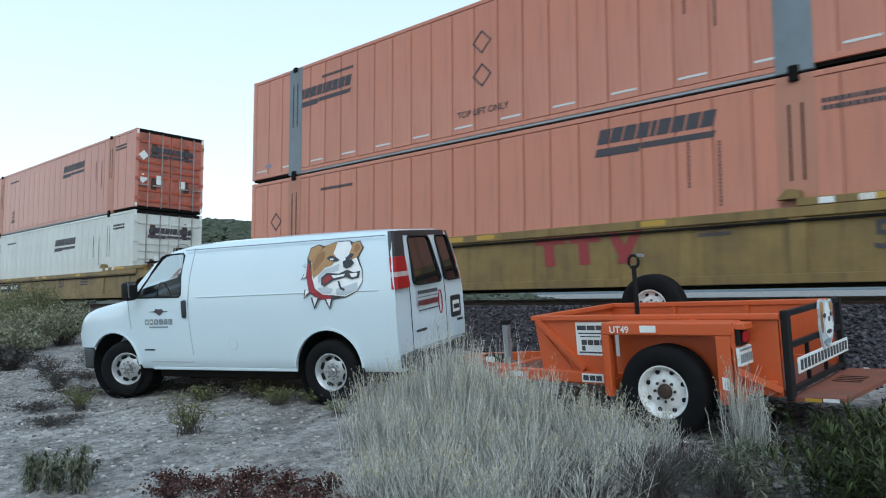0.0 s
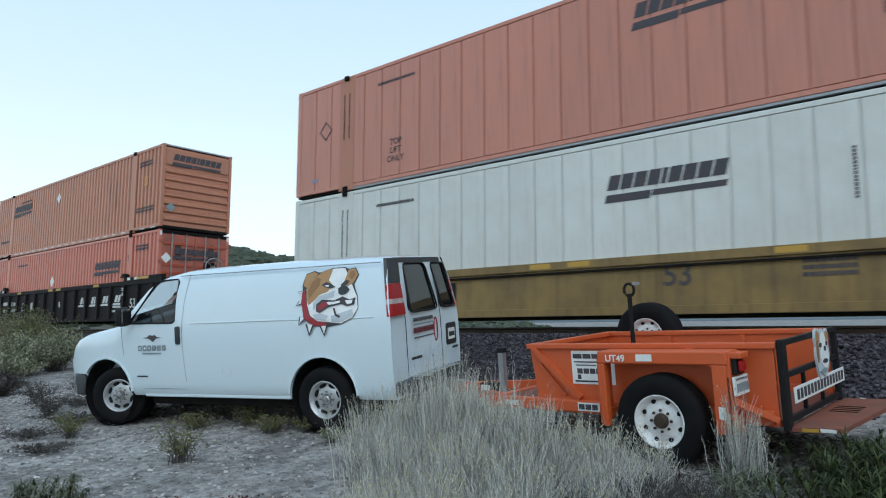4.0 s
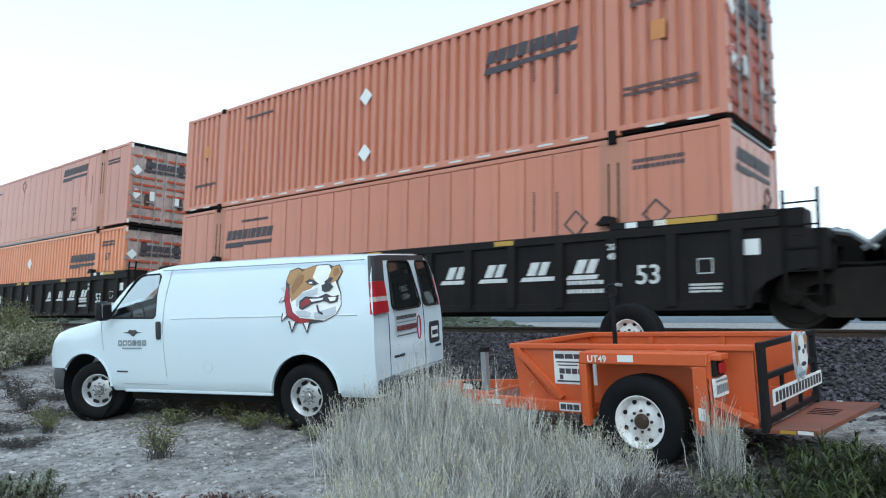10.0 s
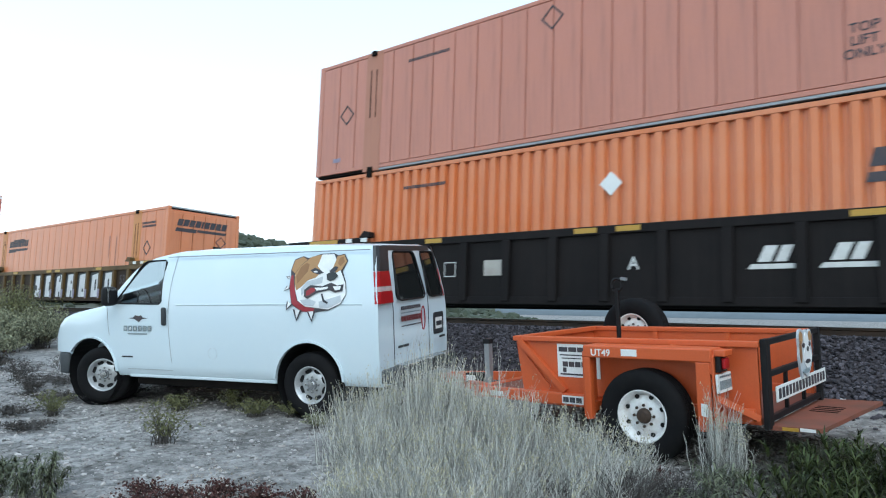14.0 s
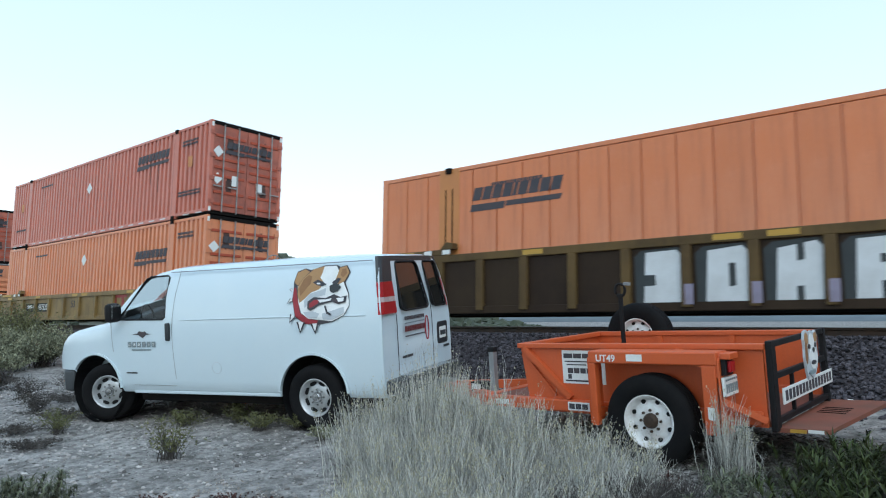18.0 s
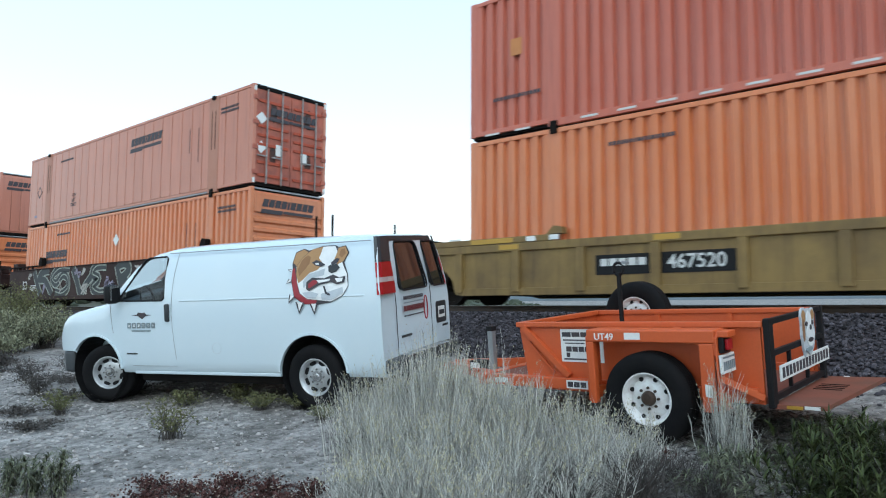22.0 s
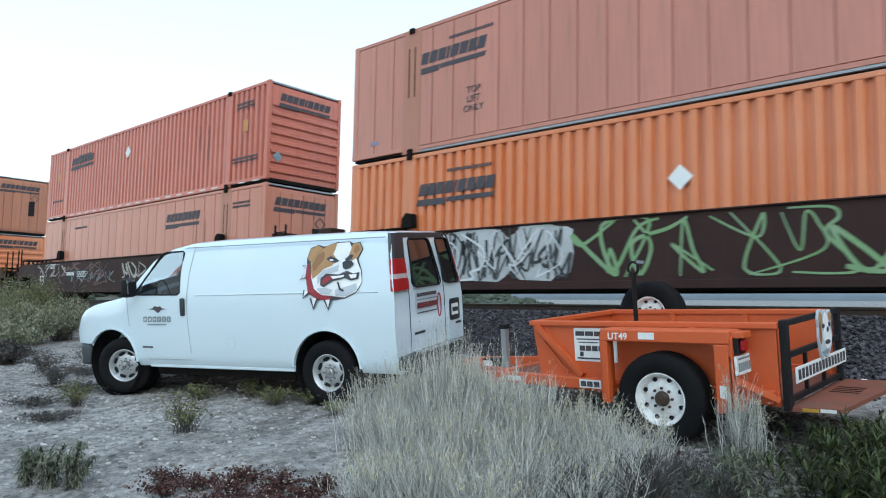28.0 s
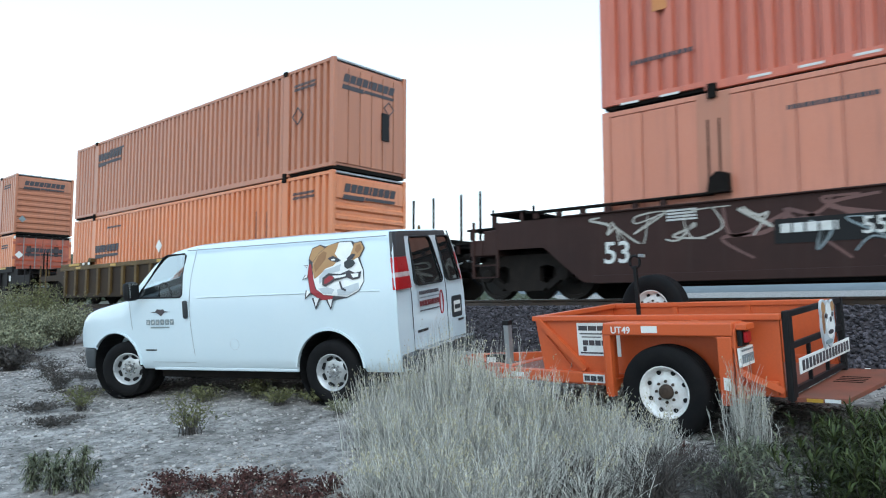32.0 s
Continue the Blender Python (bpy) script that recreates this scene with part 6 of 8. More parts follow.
def build_van():
    van = thing("cargo_van", "white cargo van with tinted rear windows and side decals", "van", VAN)
    cutters = [van_shell(0.045, 3.3)]
    cutters.append(prism(B(), DOOR_WIN, "y", -1.3, 1.3))
    cutters.append(prism(B(), round_rect(-0.70, 0.70, 1.45, 1.90, 0.06), "x", 2.86, 3.75))
    rear_wins = (slant_win(0.43, -0.17, -0.335), slant_win(-0.345, -0.735, -0.885, -0.50))
    for ring in rear_wins:
        cutters.append(prism(B(), ring, "x", -1.3, -0.7))
    for x in ARCH:
        for s in (-1, 1):
            cutters.append(lathe(B(), [(s * 0.55, 0.475), (s * 1.3, 0.475)], "y", 40, (x, 0, 0.43)))
    shell = cut(van_shell(), cutters, "body", VANWHITE)
    shell.materials.append(VANDARK)
    for f in shell.polygons:
        c = f.center
        if abs(c.y) < van_half(c.z) - 0.03 and -0.93 < c.x < 3.32 and c.z < 2.05 and abs(f.normal.z) < 2 and f.normal.dot(Vector((0.0 if -0.8 < c.x < 3.2 else c.x - 1.2, c.y, (c.z - 1.2) * 1.5))) < 0:
            f.material_index = 1
    part("body", shell, VANWHITE, van, "white painted body")
    for s in (-1, 1):
        for x in ARCH:
            part("wheel_well", lathe(B(), [(s * 0.5, 0.0), (s * 0.5, 0.468), (s * 0.955, 0.468)], "y", 32, (x, 0, 0.43), False), BLACK, van, "dark wheel well")
        for x in ARCH:
            n = 24
            a0 = 0.60 if x else 0.06
            an = [a0 + (math.pi - 0.06 - a0) * i / n for i in range(n + 1)]
            arc = [(x + 0.50 * math.cos(q), 0.43 + 0.50 * math.sin(q)) for q in an]
            inn = [(x + 0.475 * math.cos(q), 0.43 + 0.475 * math.sin(q)) for q in an[::-1]]
            part("arch_lip", prism(B(), arc + inn, "y", *sorted((s * 0.955, s * 0.992))), VANWHITE, van, smooth=True)
    # glass
    for s in (-1, 1):
        bm = B()
        vs = [bm.verts.new((x, s * (van_half(z) - 0.012), z)) for x, z in DOOR_WIN]
        bm.faces.new(vs)
        g = part("door_window", bm, DOORGLASS, van, "clear side window")
        g.visible_shadow = False
        rim = tube(B(), [(x0, s * (van_half(z0) - 0.004), z0) for x0, z0 in DOOR_WIN + DOOR_WIN[:2]], 0.013, 6)
        part("window_seal", rim, BLACK, van, "black rubber seal")
    bm = B()
    bm.faces.new([bm.verts.new(p) for p in ((3.33, 0.72, 1.44), (3.33, -0.72, 1.44), (2.87, -0.70, 1.92), (2.87, 0.70, 1.92))])
    part("windscreen", bm, GLASS, van, "clear windscreen").visible_shadow = False
    # rear doors
    for ring in rear_wins:
        pane = on_rear("rear_window", ring, DARKGLASS, van, "dark tinted rear window", off=-0.012, thick=0.003)
        pane.visible_shadow = False
        bm = tube(B(), [(rear_x(p[1]) - 0.003, p[0], p[1]) for p in ring + ring[:1]], 0.012, 6)
        part("window_seal", bm, BLACK, van)
    for y in (-0.39, 0.60):
        bm = tube(B(), [(rear_x(0.6 + 0.1 * i) - 0.001, y, 0.6 + 0.1 * i) for i in range(14)], 0.005, 6)
        part("door_seam", bm, VANDARK, van)
    # dark upper quarter trim and tail lamps
    for s in (-1, 1):
        def quarter(z):
            inner = van_half(z) - 0.07 if s < 0 else 0.58 if z < 1.74 else 0.58 - 0.06 * (z - 1.74) / 0.28
            return [(rear_x(z) - 0.008, s * inner, z), (rear_x(z) - 0.014, s * (van_half(z) - 0.06), z), (rear_x(z) + 0.004, s * (van_half(z) - 0.008), z), (rear_x(z) + 0.035, s * (van_half(z) + 0.008), z)]
        for nm, z0, z1, mat, lab in (("tail_lamp", 1.558, 1.735, LAMPRED, "red tail lamp"), ("tail_lamp", 1.502, 1.556, LAMPCLEAR, "clear reversing lamp"), ("tail_lamp", 1.36, 1.50, LAMPRED, "red tail lamp"), ("rear_trim", 1.738, 2.04, VANDARK, "dark upper corner trim")):
            bm = B()
            steps = 5
            rows = [[bm.verts.new(p) for p in quarter(z0 + (z1 - z0) * i / steps)] for i in range(steps + 1)]
            for a, b in zip(rows, rows[1:]):
                for i in range(3):
                    bm.faces.new((a[i], a[i + 1], b[i + 1], b[i]))
            bmesh.ops.recalc_face_normals(bm, faces=bm.faces)
            part(nm, bm, mat, van, lab)
    on_rear("rear_trim", round_rect(-0.66, 0.66, 1.982, 2.045, 0.02), VANDARK, van, "dark strip over the doors")
    pr = on_rear("plate_recess", round_rect(-0.86, -0.53, 0.86, 1.15, 0.04), VANDARK, van, "dark plate recess")
    on_rear("number_plate", round_rect(-0.80, -0.59, 0.93, 1.08, 0.01), PAPER, pr, "white number plate", off=0.012)
    on_rear("plate_writing", round_rect(-0.78, -0.61, 0.97, 1.03, 0.005), VANDARK, pr, off=0.016)
    for row, (z, h, n, m) in enumerate(((1.25, 0.045, 11, MARK), (1.205, 0.016, 14, SPRAYBLUE), (1.11, 0.065, 8, MAROON), (1.045, 0.016, 12, MARK))):
        for i in range(n):
            w = 0.56 / n
            on_rear("door_writing", round_rect(0.40 - (i + 1) * w + 0.012, 0.40 - i * w, z, z + h, 0.004), m, van)
    ring = blob(-0.22, 1.11, 0.05, 0.15, 18)
    bm = tube(B(), [(rear_x(p[1]) - 0.004, p[0], p[1]) for p in ring + ring[:1]], 0.009, 6)
    part("door_mark", bm, DOGRED, van, "dark red ring mark")
    on_rear("badge", round_rect(0.22, 0.5, 0.80, 0.83, 0.006), VANDARK, van)
    on_rear("badge", round_rect(-0.9, -0.72, 0.80, 0.83, 0.006), VANDARK, van)
    part("rear_bumper", box(B(), -1.13, -0.9, -0.93, 0.93, 0.44, 0.60, 0.03), BUMPER, van, "grey step bumper", smooth=True)
    part("bumper_bar", box(B(), -1.135, -0.98, -0.6, 0.6, 0.605, 0.615), CHROME, van)
    # front
    fb = B()
    out = [(4.30, 0.93), (4.46, 0.80), (4.55, 0.4), (4.57, 0.0), (4.55, -0.4), (4.46, -0.80), (4.30, -0.93), (4.09, -0.945), (4.09, 0.945)]
    prism(fb, out, "z", 0.38, 0.69)
    bmesh.ops.bevel(fb, geom=list(fb.edges), offset=0.045, segments=3, affect="EDGES", profile=0.5)
    part("front_bumper", fb, BUMPER, van, "grey front bumper", smooth=True)
    fb = B()
    prism(fb, [(x + 0.004, y * 1.004) for x, y in out[:7]] + [(4.25, -0.9), (4.25, 0.9)], "z", 0.40, 0.52)
    part("bumper_strip", fb, CHROME, van, "pale bumper strip")
    part("grille", box(B(), 4.37, 4.45, -0.55, 0.55, 0.74, 1.03, 0.02), VANDARK, van)
    for s in (-1, 1):
        part("headlamp", box(B(), 4.29, 4.41, *sorted((s * 0.56, s * 0.80)), 0.74, 0.95, 0.03), LAMPCLEAR, van)
        part("turn_lamp", box(B(), 4.30, 4.375, *sorted((s * 0.78, s * 0.878)), 0.745, 0.86, 0.025), LAMPAMBER, van, "amber turn lamp")
        # mirror
        mr = part("mirror", box(B(), 3.02, 3.15, *sorted((s * 1.0, s * 1.22)), 1.36, 1.62, 0.055), BLACK, van, "black door mirror", smooth=True)
        part("mirror_arm", bar(B(), (3.1, s * 0.93, 1.40), (3.08, s * 1.08, 1.42), 0.06, 0.05), VANDARK, mr)
        part("mirror_glass", box(B(), 3.022, 3.028, *sorted((s * 1.05, s * 1.19)), 1.41, 1.60), CHROME, mr)
        part("side_sill", box(B(), 0.5, 2.93, *sorted((s * 0.86, s * 0.935)), 0.385, 0.43, 0.012), VANWHITE, van)
    # cabin
    for y in (-0.42, 0.42):
        st = part("seat", box(B(), 2.35, 2.85, y - 0.25, y + 0.25, 0.85, 1.05, 0.06), SEAT, van, "grey cloth seat", smooth=True)
        part("seat_back", box(B(), 2.22, 2.40, y - 0.25, y + 0.25, 1.0, 1.52, 0.06), SEAT, st, smooth=True)
        part("head_rest", box(B(), 2.24, 2.35, y - 0.13, y + 0.13, 1.53, 1.72, 0.05), SEAT, st, smooth=True)
    part("dashboard", box(B(), 3.0, 3.3, -0.85, 0.85, 1.05, 1.36, 0.05), VANDARK, van)
    part("bulkhead", box(B(), 2.05, 2.09, -0.8, 0.8, 0.5, 1.5), VANDARK, van)
    wheel = B()
    tube(wheel, [(2.93 + 0.06 * math.cos(a), 0.42 + 0.19 * math.sin(a), 1.32 + 0.19 * math.cos(a)) for a in [2 * math.pi * i / 20 for i in range(21)]], 0.016, 6)
    part("steering_wheel", wheel, BLACK, van)
    # broad underbody box, widened to fill in the shade beneath the van
    part("chassis", box(B(), 0.55, 2.9, -0.84, 0.84, 0.27, 0.43, 0.02), GRIME, van, "dark underbody")
    part("chassis", box(B(), -0.85, 4.1, -0.5, 0.5, 0.32, 0.46, 0.02), GRIME, van, "dark underbody")
    part("exhaust", tube(B(), [(-0.95, 0.35, 0.33), (0.5, 0.35, 0.33), (2.5, 0.3, 0.33)], 0.035), GRIME, van)
    for x, s in ((0, 1), (WB, 1), (0, -1), (WB, -1)):
        wh = tyre_part(van, x, s * 0.84, 0.39, 0.39, 0.24, s, RIM, 0.225, 8, "wheel", "black tyre on a silver steel wheel")
        wh.rotation_euler = (0, 0, radians(20) if x else 0)
    # seams, handle, swage line, decals
    for pts in ([(3.30, 1.36), (3.28, 1.15), (3.25, 0.95)], [(2.14, 2.02), (2.18, 1.6), (2.19, 1.2), (2.13, 0.43)], [(2.93, 0.50), (2.14, 0.50)]):
        bm = B()
        for (x0, z0), (x1, z1) in zip(pts, pts[1:]):
            for k in range(4):
                a, b = k / 4, (k + 1) / 4
                za, zb = z0 + (z1 - z0) * a, z0 + (z1 - z0) * b
                bar(bm, (x0 + (x1 - x0) * a, van_half(za) + 0.0005, za), (x0 + (x1 - x0) * b, van_half(zb) + 0.0005, zb), 0.006, 0.004)
        part("door_seam", bm, GALV, van, "thin panel gap")
    part("door_handle", box(B(), 2.215, 2.285, 0.965, 1.01, 1.09, 1.33, 0.02), VANDARK, van, "black door handle", smooth=True)
    for z, x0, x1 in ((1.36, 2.05, -0.75),):
        bm = tube(B(), [(x0, van_half(z) - 0.008, z), ((x0 + x1) / 2, van_half(z) - 0.007, z + 0.004), (x1, van_half(z) - 0.008, z)], 0.010, 8)
        part("swage_line", bm, VANWHITE, van, smooth=True)
    ring = [(1.45 + 0.072 * math.cos(2 * math.pi * i / 24), 0.74 + 0.072 * math.sin(2 * math.pi * i / 24)) for i in range(25)]
    part("fuel_flap", tube(B(), [(x, van_half(z) + 0.001, z) for x, z in ring], 0.0025, 6), DOGGREY, van, "round fuel filler outline")
    bm = bar(B(), (2.3, 0.815, 1.995), (-0.8, 0.815, 1.995), 0.014, 0.012)
    part("drip_rail", bm, GALV, van, "grey roof drip rail")
    flat_on_side("badge", round_rect(2.82, 3.02, 0.655, 0.675, 0.005), VANDARK, van)
    # door mark: plain shapes
    flat_on_side("door_mark", [(2.90, 1.185), (2.80, 1.195), (2.77, 1.225), (2.70, 1.215), (2.66, 1.225), (2.63, 1.195), (2.53, 1.185), (2.64, 1.175), (2.70, 1.13), (2.78, 1.175)], MARK, van, "dark hat shaped door mark")
    for i in range(6):
        flat_on_side("door_mark", round_rect(2.47 + i * 0.087, 2.47 + i * 0.087 + 0.07, 1.01, 1.085, 0.006), SPRAYBLUE, van, "grey block of the door mark")
        flat_on_side("door_mark", round_rect(2.487 + i * 0.087, 2.47 + i * 0.087 + 0.053, 1.03, 1.065, 0.004), DOGWHITE, van, off=0.006)
    flat_on_side("door_mark", round_rect(2.55, 2.90, 0.965, 0.985, 0.005), SPRAYBLUE, van)
    # side decal: plain shapes in its colours, on a grid of its own
    def at(*q):
        return [(0.31 - (u - 50) * 0.00614, 1.955 - (w - 38) * 0.00519) for u, w in zip(q[::2], q[1::2])]
    dcl = flat_on_side("side_decal", at(55, 72, 61, 47, 80, 40, 93, 45, 124, 36, 152, 36, 161, 41, 176, 38, 185, 55, 176, 77, 186, 104, 188, 131, 177, 152, 151, 166, 119, 171, 87, 169, 64, 152, 55, 112, 57, 86), MARK, van, "side decal of tan, white and red shapes")
    shapes = ((DOGRED, at(57, 86, 62, 84, 68, 112, 76, 143, 97, 158, 118, 161, 115, 170, 88, 168, 65, 151, 56, 112)),
              (DOGWHITE, at(66, 82, 86, 62, 125, 38, 152, 38, 172, 78, 184, 104, 187, 130, 176, 151, 150, 164, 120, 160, 96, 157, 78, 143, 70, 118)),
              (DOGTAN, at(57, 72, 62, 49, 80, 42, 91, 49, 78, 61, 66, 80)),
              (DOGTAN, at(78, 62, 92, 50, 100, 43, 124, 38, 121, 52, 117, 64, 128, 77, 116, 91, 98, 97, 86, 110, 73, 120, 67, 100, 67, 80)),
              (WOODTAN, at(78, 66, 90, 56, 98, 60, 96, 76, 84, 92, 74, 104, 70, 88)),
              (DOGTAN, at(160, 43, 175, 40, 183, 55, 174, 74, 161, 81, 152, 72, 157, 56)),
              (WOODTAN, at(166, 47, 174, 45, 178, 56, 170, 66, 163, 60)),
              (DOGGREY, at(96, 100, 118, 94, 134, 88, 132, 104, 112, 108, 96, 122, 86, 132, 84, 116)),
              (DOGGREY, at(128, 146, 150, 140, 176, 132, 178, 146, 152, 160, 130, 160)),
              (DOGGREY, at(84, 142, 106, 140, 122, 146, 116, 156, 94, 154)),
              (MARK, at(102, 74, 112, 68, 124, 73, 134, 80, 124, 84, 110, 80)),
              (MARK, at(146, 76, 158, 66, 166, 68, 160, 78, 150, 82)),
              (DOGWHITE, at(110, 76, 118, 75, 120, 79, 112, 79)),
              (VANDARK, at(141, 84, 150, 79, 161, 80, 168, 88, 160, 97, 150, 100, 143, 96)),
              (MARK, at(93, 118, 106, 108, 134, 111, 153, 103, 168, 110, 182, 107, 180, 122, 164, 126, 150, 120, 122, 126, 101, 139, 93, 134)),
              (DOGRED, at(98, 122, 108, 114, 120, 115, 118, 122, 104, 131, 98, 132)),
              (DOGWHITE, at(116, 114, 134, 114, 148, 112, 146, 117, 122, 121)),
              (DOGWHITE, at(158, 112, 176, 111, 175, 119, 164, 121)),
              (MARK, at(132, 128, 136, 128, 141, 142, 150, 147, 148, 151, 138, 146)))
    for k, (m, pts) in enumerate(shapes):
        flat_on_side("decal_shape", pts, m, dcl, off=0.0068 + 0.0008 * k)
    for u, w, du, dw in ((56, 90, -8, -3), (55, 112, -9, 8), (62, 148, -8, 16), (80, 164, -2, 24), (112, 168, 1, 22)):
        e = (-dw * 0.32, du * 0.32)
        flat_on_side("decal_shape", at(u + e[0] * 1.4, w + e[1] * 1.4, u + du * 1.15, w + dw * 1.15, u - e[0] * 1.4, w - e[1] * 1.4), MARK, dcl, off=0.0225)
        flat_on_side("decal_shape", at(u + e[0] * 0.8, w + e[1] * 0.8, u + du * 0.85, w + dw * 0.85, u - e[0] * 0.8, w - e[1] * 0.8), DOGWHITE, dcl, off=0.0235)
    return van


build_van()

TRAIL = frame_pose(-1.758, 6.937, 0.555, 178.29, -0.91, -4.81)


def build_trailer():
    tr = thing("utility_trailer", "orange steel utility trailer with open box and black tailgate", "trailer", TRAIL)
    L, W, Z0, Z1 = 2.42, 0.787, 0.38, 1.055
    T = 0.03
    part("bed_floor", box(B(), 0.0, L - 0.03, -W + T, W - T, Z0, Z0 + 0.05), RAMP, tr, "worn deck plate")
    for s, nm in ((1, "side_wall"), (-1, "side_wall")):
        y0, y1 = sorted((s * W, s * (W - T)))
        part(nm, prism(B(), [(0.02, Z0), (L - 0.09, Z0), (L, Z1 - 0.05), (0.02, Z1 - 0.05)], "y", y0, y1), TRAILER, tr)
        y0, y1 = sorted((s * (W + 0.035), s * (W - 0.05)))
        part("top_rail", box(B(), 0.0, L + 0.03, y0, y1, Z1 - 0.05, Z1, 0.008), TRAILER, tr)
        for x in (0.8, 1.6):
            part("inner_rib", box(B(), x, x + 0.05, *sorted((s * (W - T), s * (W - T - 0.03))), Z0 + 0.05, Z1 - 0.05), TRAILER, tr)
        if s > 0:
            part("brace", bar(B(), (2.36, W + 0.025, 1.01), (1.84, W + 0.025, 0.53), 0.05, 0.055), TRAILER, tr)
            part("brace", bar(B(), (2.30, W + 0.012, 0.85), (2.02, W + 0.012, 0.55), 0.02, 0.02), TRAILER, tr)
            part("brace", bar(B(), (0.72, W + 0.02, 1.0), (0.55, W + 0.24, 0.97), 0.05, 0.03), TRAILER, tr)
        y0, y1 = sorted((s * (W + 0.06), s * (W - 0.04)))
        part("frame_rail", box(B(), 0.05, 2.98, y0, y1, 0.40, 0.51, 0.01), TRAILER, tr)
        # wheel frame: posts, top, corner gusset
        yo, yi = s * 1.08, s * (W + 0.06)
        a, b = sorted((yo, yo - s * 0.075))
        part("fender_post", box(B(), 1.40, 1.464, a, b, 0.34, 0.90, 0.01), TRAILER, tr)
        part("fender_post", box(B(), 0.30, 0.42, a, b, 0.34, 0.90, 0.01), TRAILER, tr)
        part("fender_back", prism(B(), [(yi, 0.34), (yo - s * 0.004, 0.34), (yo - s * 0.004, 0.94), (yo - s * 0.06, 1.0), (yi, 1.0)], "x", 0.268, 0.284), TRAILER, tr, "sheet closing the rear of the wheel frame")
        part("fender_front", box(B(), 1.466, 1.48, *sorted((yi, yo - s * 0.01)), 0.36, 0.95), TRAILER, tr)
        part("fender_top", box(B(), 0.285, 1.465, *sorted((yo + s * 0.003, yi)), 0.90, 1.01, 0.012), TRAILER, tr)
        part("fender_link", box(B(), 1.42, 1.51, *sorted((yo - s * 0.08, yi)), 0.40, 0.48), TRAILER, tr)
        part("fender_link", box(B(), 0.30, 0.45, *sorted((yo - s * 0.08, yi)), 0.40, 0.48), TRAILER, tr)
        part("fender_gusset", prism(B(), [(0.285, 0.905), (0.47, 0.905), (0.285, 0.80)], "y", *sorted((yo - s * 0.01, yo - s * 0.02))), TRAILER, tr)
        part("rear_brace", bar(B(), (0.29, yo - s * 0.06, 0.62), (0.02, s * (W + 0.03), 0.44), 0.05, 0.05), TRAILER, tr)
        tyre_part(tr, 0.93, s * 0.945, 0.405, 0.405, 0.23, s, RIMWHITE, 0.228, 8, "wheel", "tyre on a chipped white spoked wheel", 56)
    part("axle", lathe(B(), [(-0.9, 0.05), (0.9, 0.05)], "y", 12, (0.93, 0, 0.405)), GRIME, tr)
    part("front_wall", prism(B(), [(L - 0.09, Z0), (L - 0.06, Z0), (L + 0.03, Z1 - 0.05), (L, Z1 - 0.05)], "y", -W + T, W - T), TRAILER, tr)
    part("top_rail", box(B(), L - 0.05, L + 0.03, -W + 0.05, W - 0.05, Z1 - 0.05, Z1, 0.008), TRAILER, tr)
    # drawbar
    for s in (-1, 1):
        part("drawbar", bar(B(), (2.95, s * 0.62, 0.45), (4.15, s * 0.06, 0.45), 0.08, 0.10), TRAILER, tr)
    part("front_beam", box(B(), 2.86, 2.98, -0.73, 0.73, 0.40, 0.51, 0.01), TRAILER, tr)
    part("front_deck", box(B(), 2.36, 2.88, -0.72, 0.72, 0.47, 0.50), RAMP, tr)
    part("coupler", box(B(), 4.1, 4.42, -0.07, 0.07, 0.42, 0.54, 0.03), GALV, tr, "pale hitch coupler")
    jk = part("jack", box(B(), 3.02, 3.09, 0.44, 0.51, 0.30, 0.97, 0.008), GALV, tr, "grey square jack post")
    part("jack_cap", box(B(), 3.012, 3.098, 0.432, 0.518, 0.93, 0.985, 0.008), BLACK, jk)
    lamp = part("marker_box", box(B(), 3.25, 3.42, 0.30, 0.46, 0.47, 0.58, 0.01), BLACK, tr)
    part("marker_plate", box(B(), 3.27, 3.40, 0.463, 0.468, 0.49, 0.56), PAPER, lamp)
    # rear lamp and plate
    for s in (-1, 1):
        lb = part("lamp_box", box(B(), 0.18, 0.266, *sorted((s * 0.885, s * 1.06)), 0.95, 1.0, 0.008), TRAILER, tr, "orange lamp hood")
        part("lamp_back", box(B(), 0.225, 0.266, *sorted((s * 0.895, s * 1.05)), 0.82, 0.948, 0.006), BLACK, lb, "black lamp backing")
        part("tail_lamp", box(B(), 0.19, 0.224, *sorted((s * 0.93, s * 1.03)), 0.845, 0.935, 0.012), LAMPRED, lb, "red tail lamp")
    pl = part("number_plate", prism(B(), [(0.235, 0.655), (0.255, 0.655), (0.262, 0.805), (0.242, 0.805)], "y", 0.775, 1.07), PAPER, tr, "white number plate")
    for z0, z1 in ((0.775, 0.79), (0.68, 0.75)):
        for i in range(6):
            y = 1.045 - i * 0.043
            part("plate_bar", box(B(), 0.2325, 0.2355, y - 0.03, y, z0, z1), SPRAYBLUE, pl)
    # tailgate
    g = part("tailgate", box(B(), -0.05, 0.0, -0.80, -0.735, Z0 - 0.03, 1.075, 0.008), BLACK, tr, "black tube tailgate")
    part("gate_post", box(B(), -0.05, 0.0, 0.68, 0.79, Z0 - 0.03, 1.075, 0.008), BLACK, g)
    for z, h in ((1.02, 0.05), (0.76, 0.05), (0.40, 0.05)):
        part("gate_rail", box(B(), -0.045, -0.005, -0.735, 0.68, z, z + h, 0.006), BLACK, g)
    for y in (-0.25, 0.25):
        part("gate_bar", box(B(), -0.04, -0.01, y - 0.015, y + 0.015, 0.45, 0.76), BLACK, g)
    sg = part("gate_sign", box(B(), -0.062, -0.051, -0.86, 0.62, 0.545, 0.675, 0.003), PAPER, g, "white sign board with dark bars")
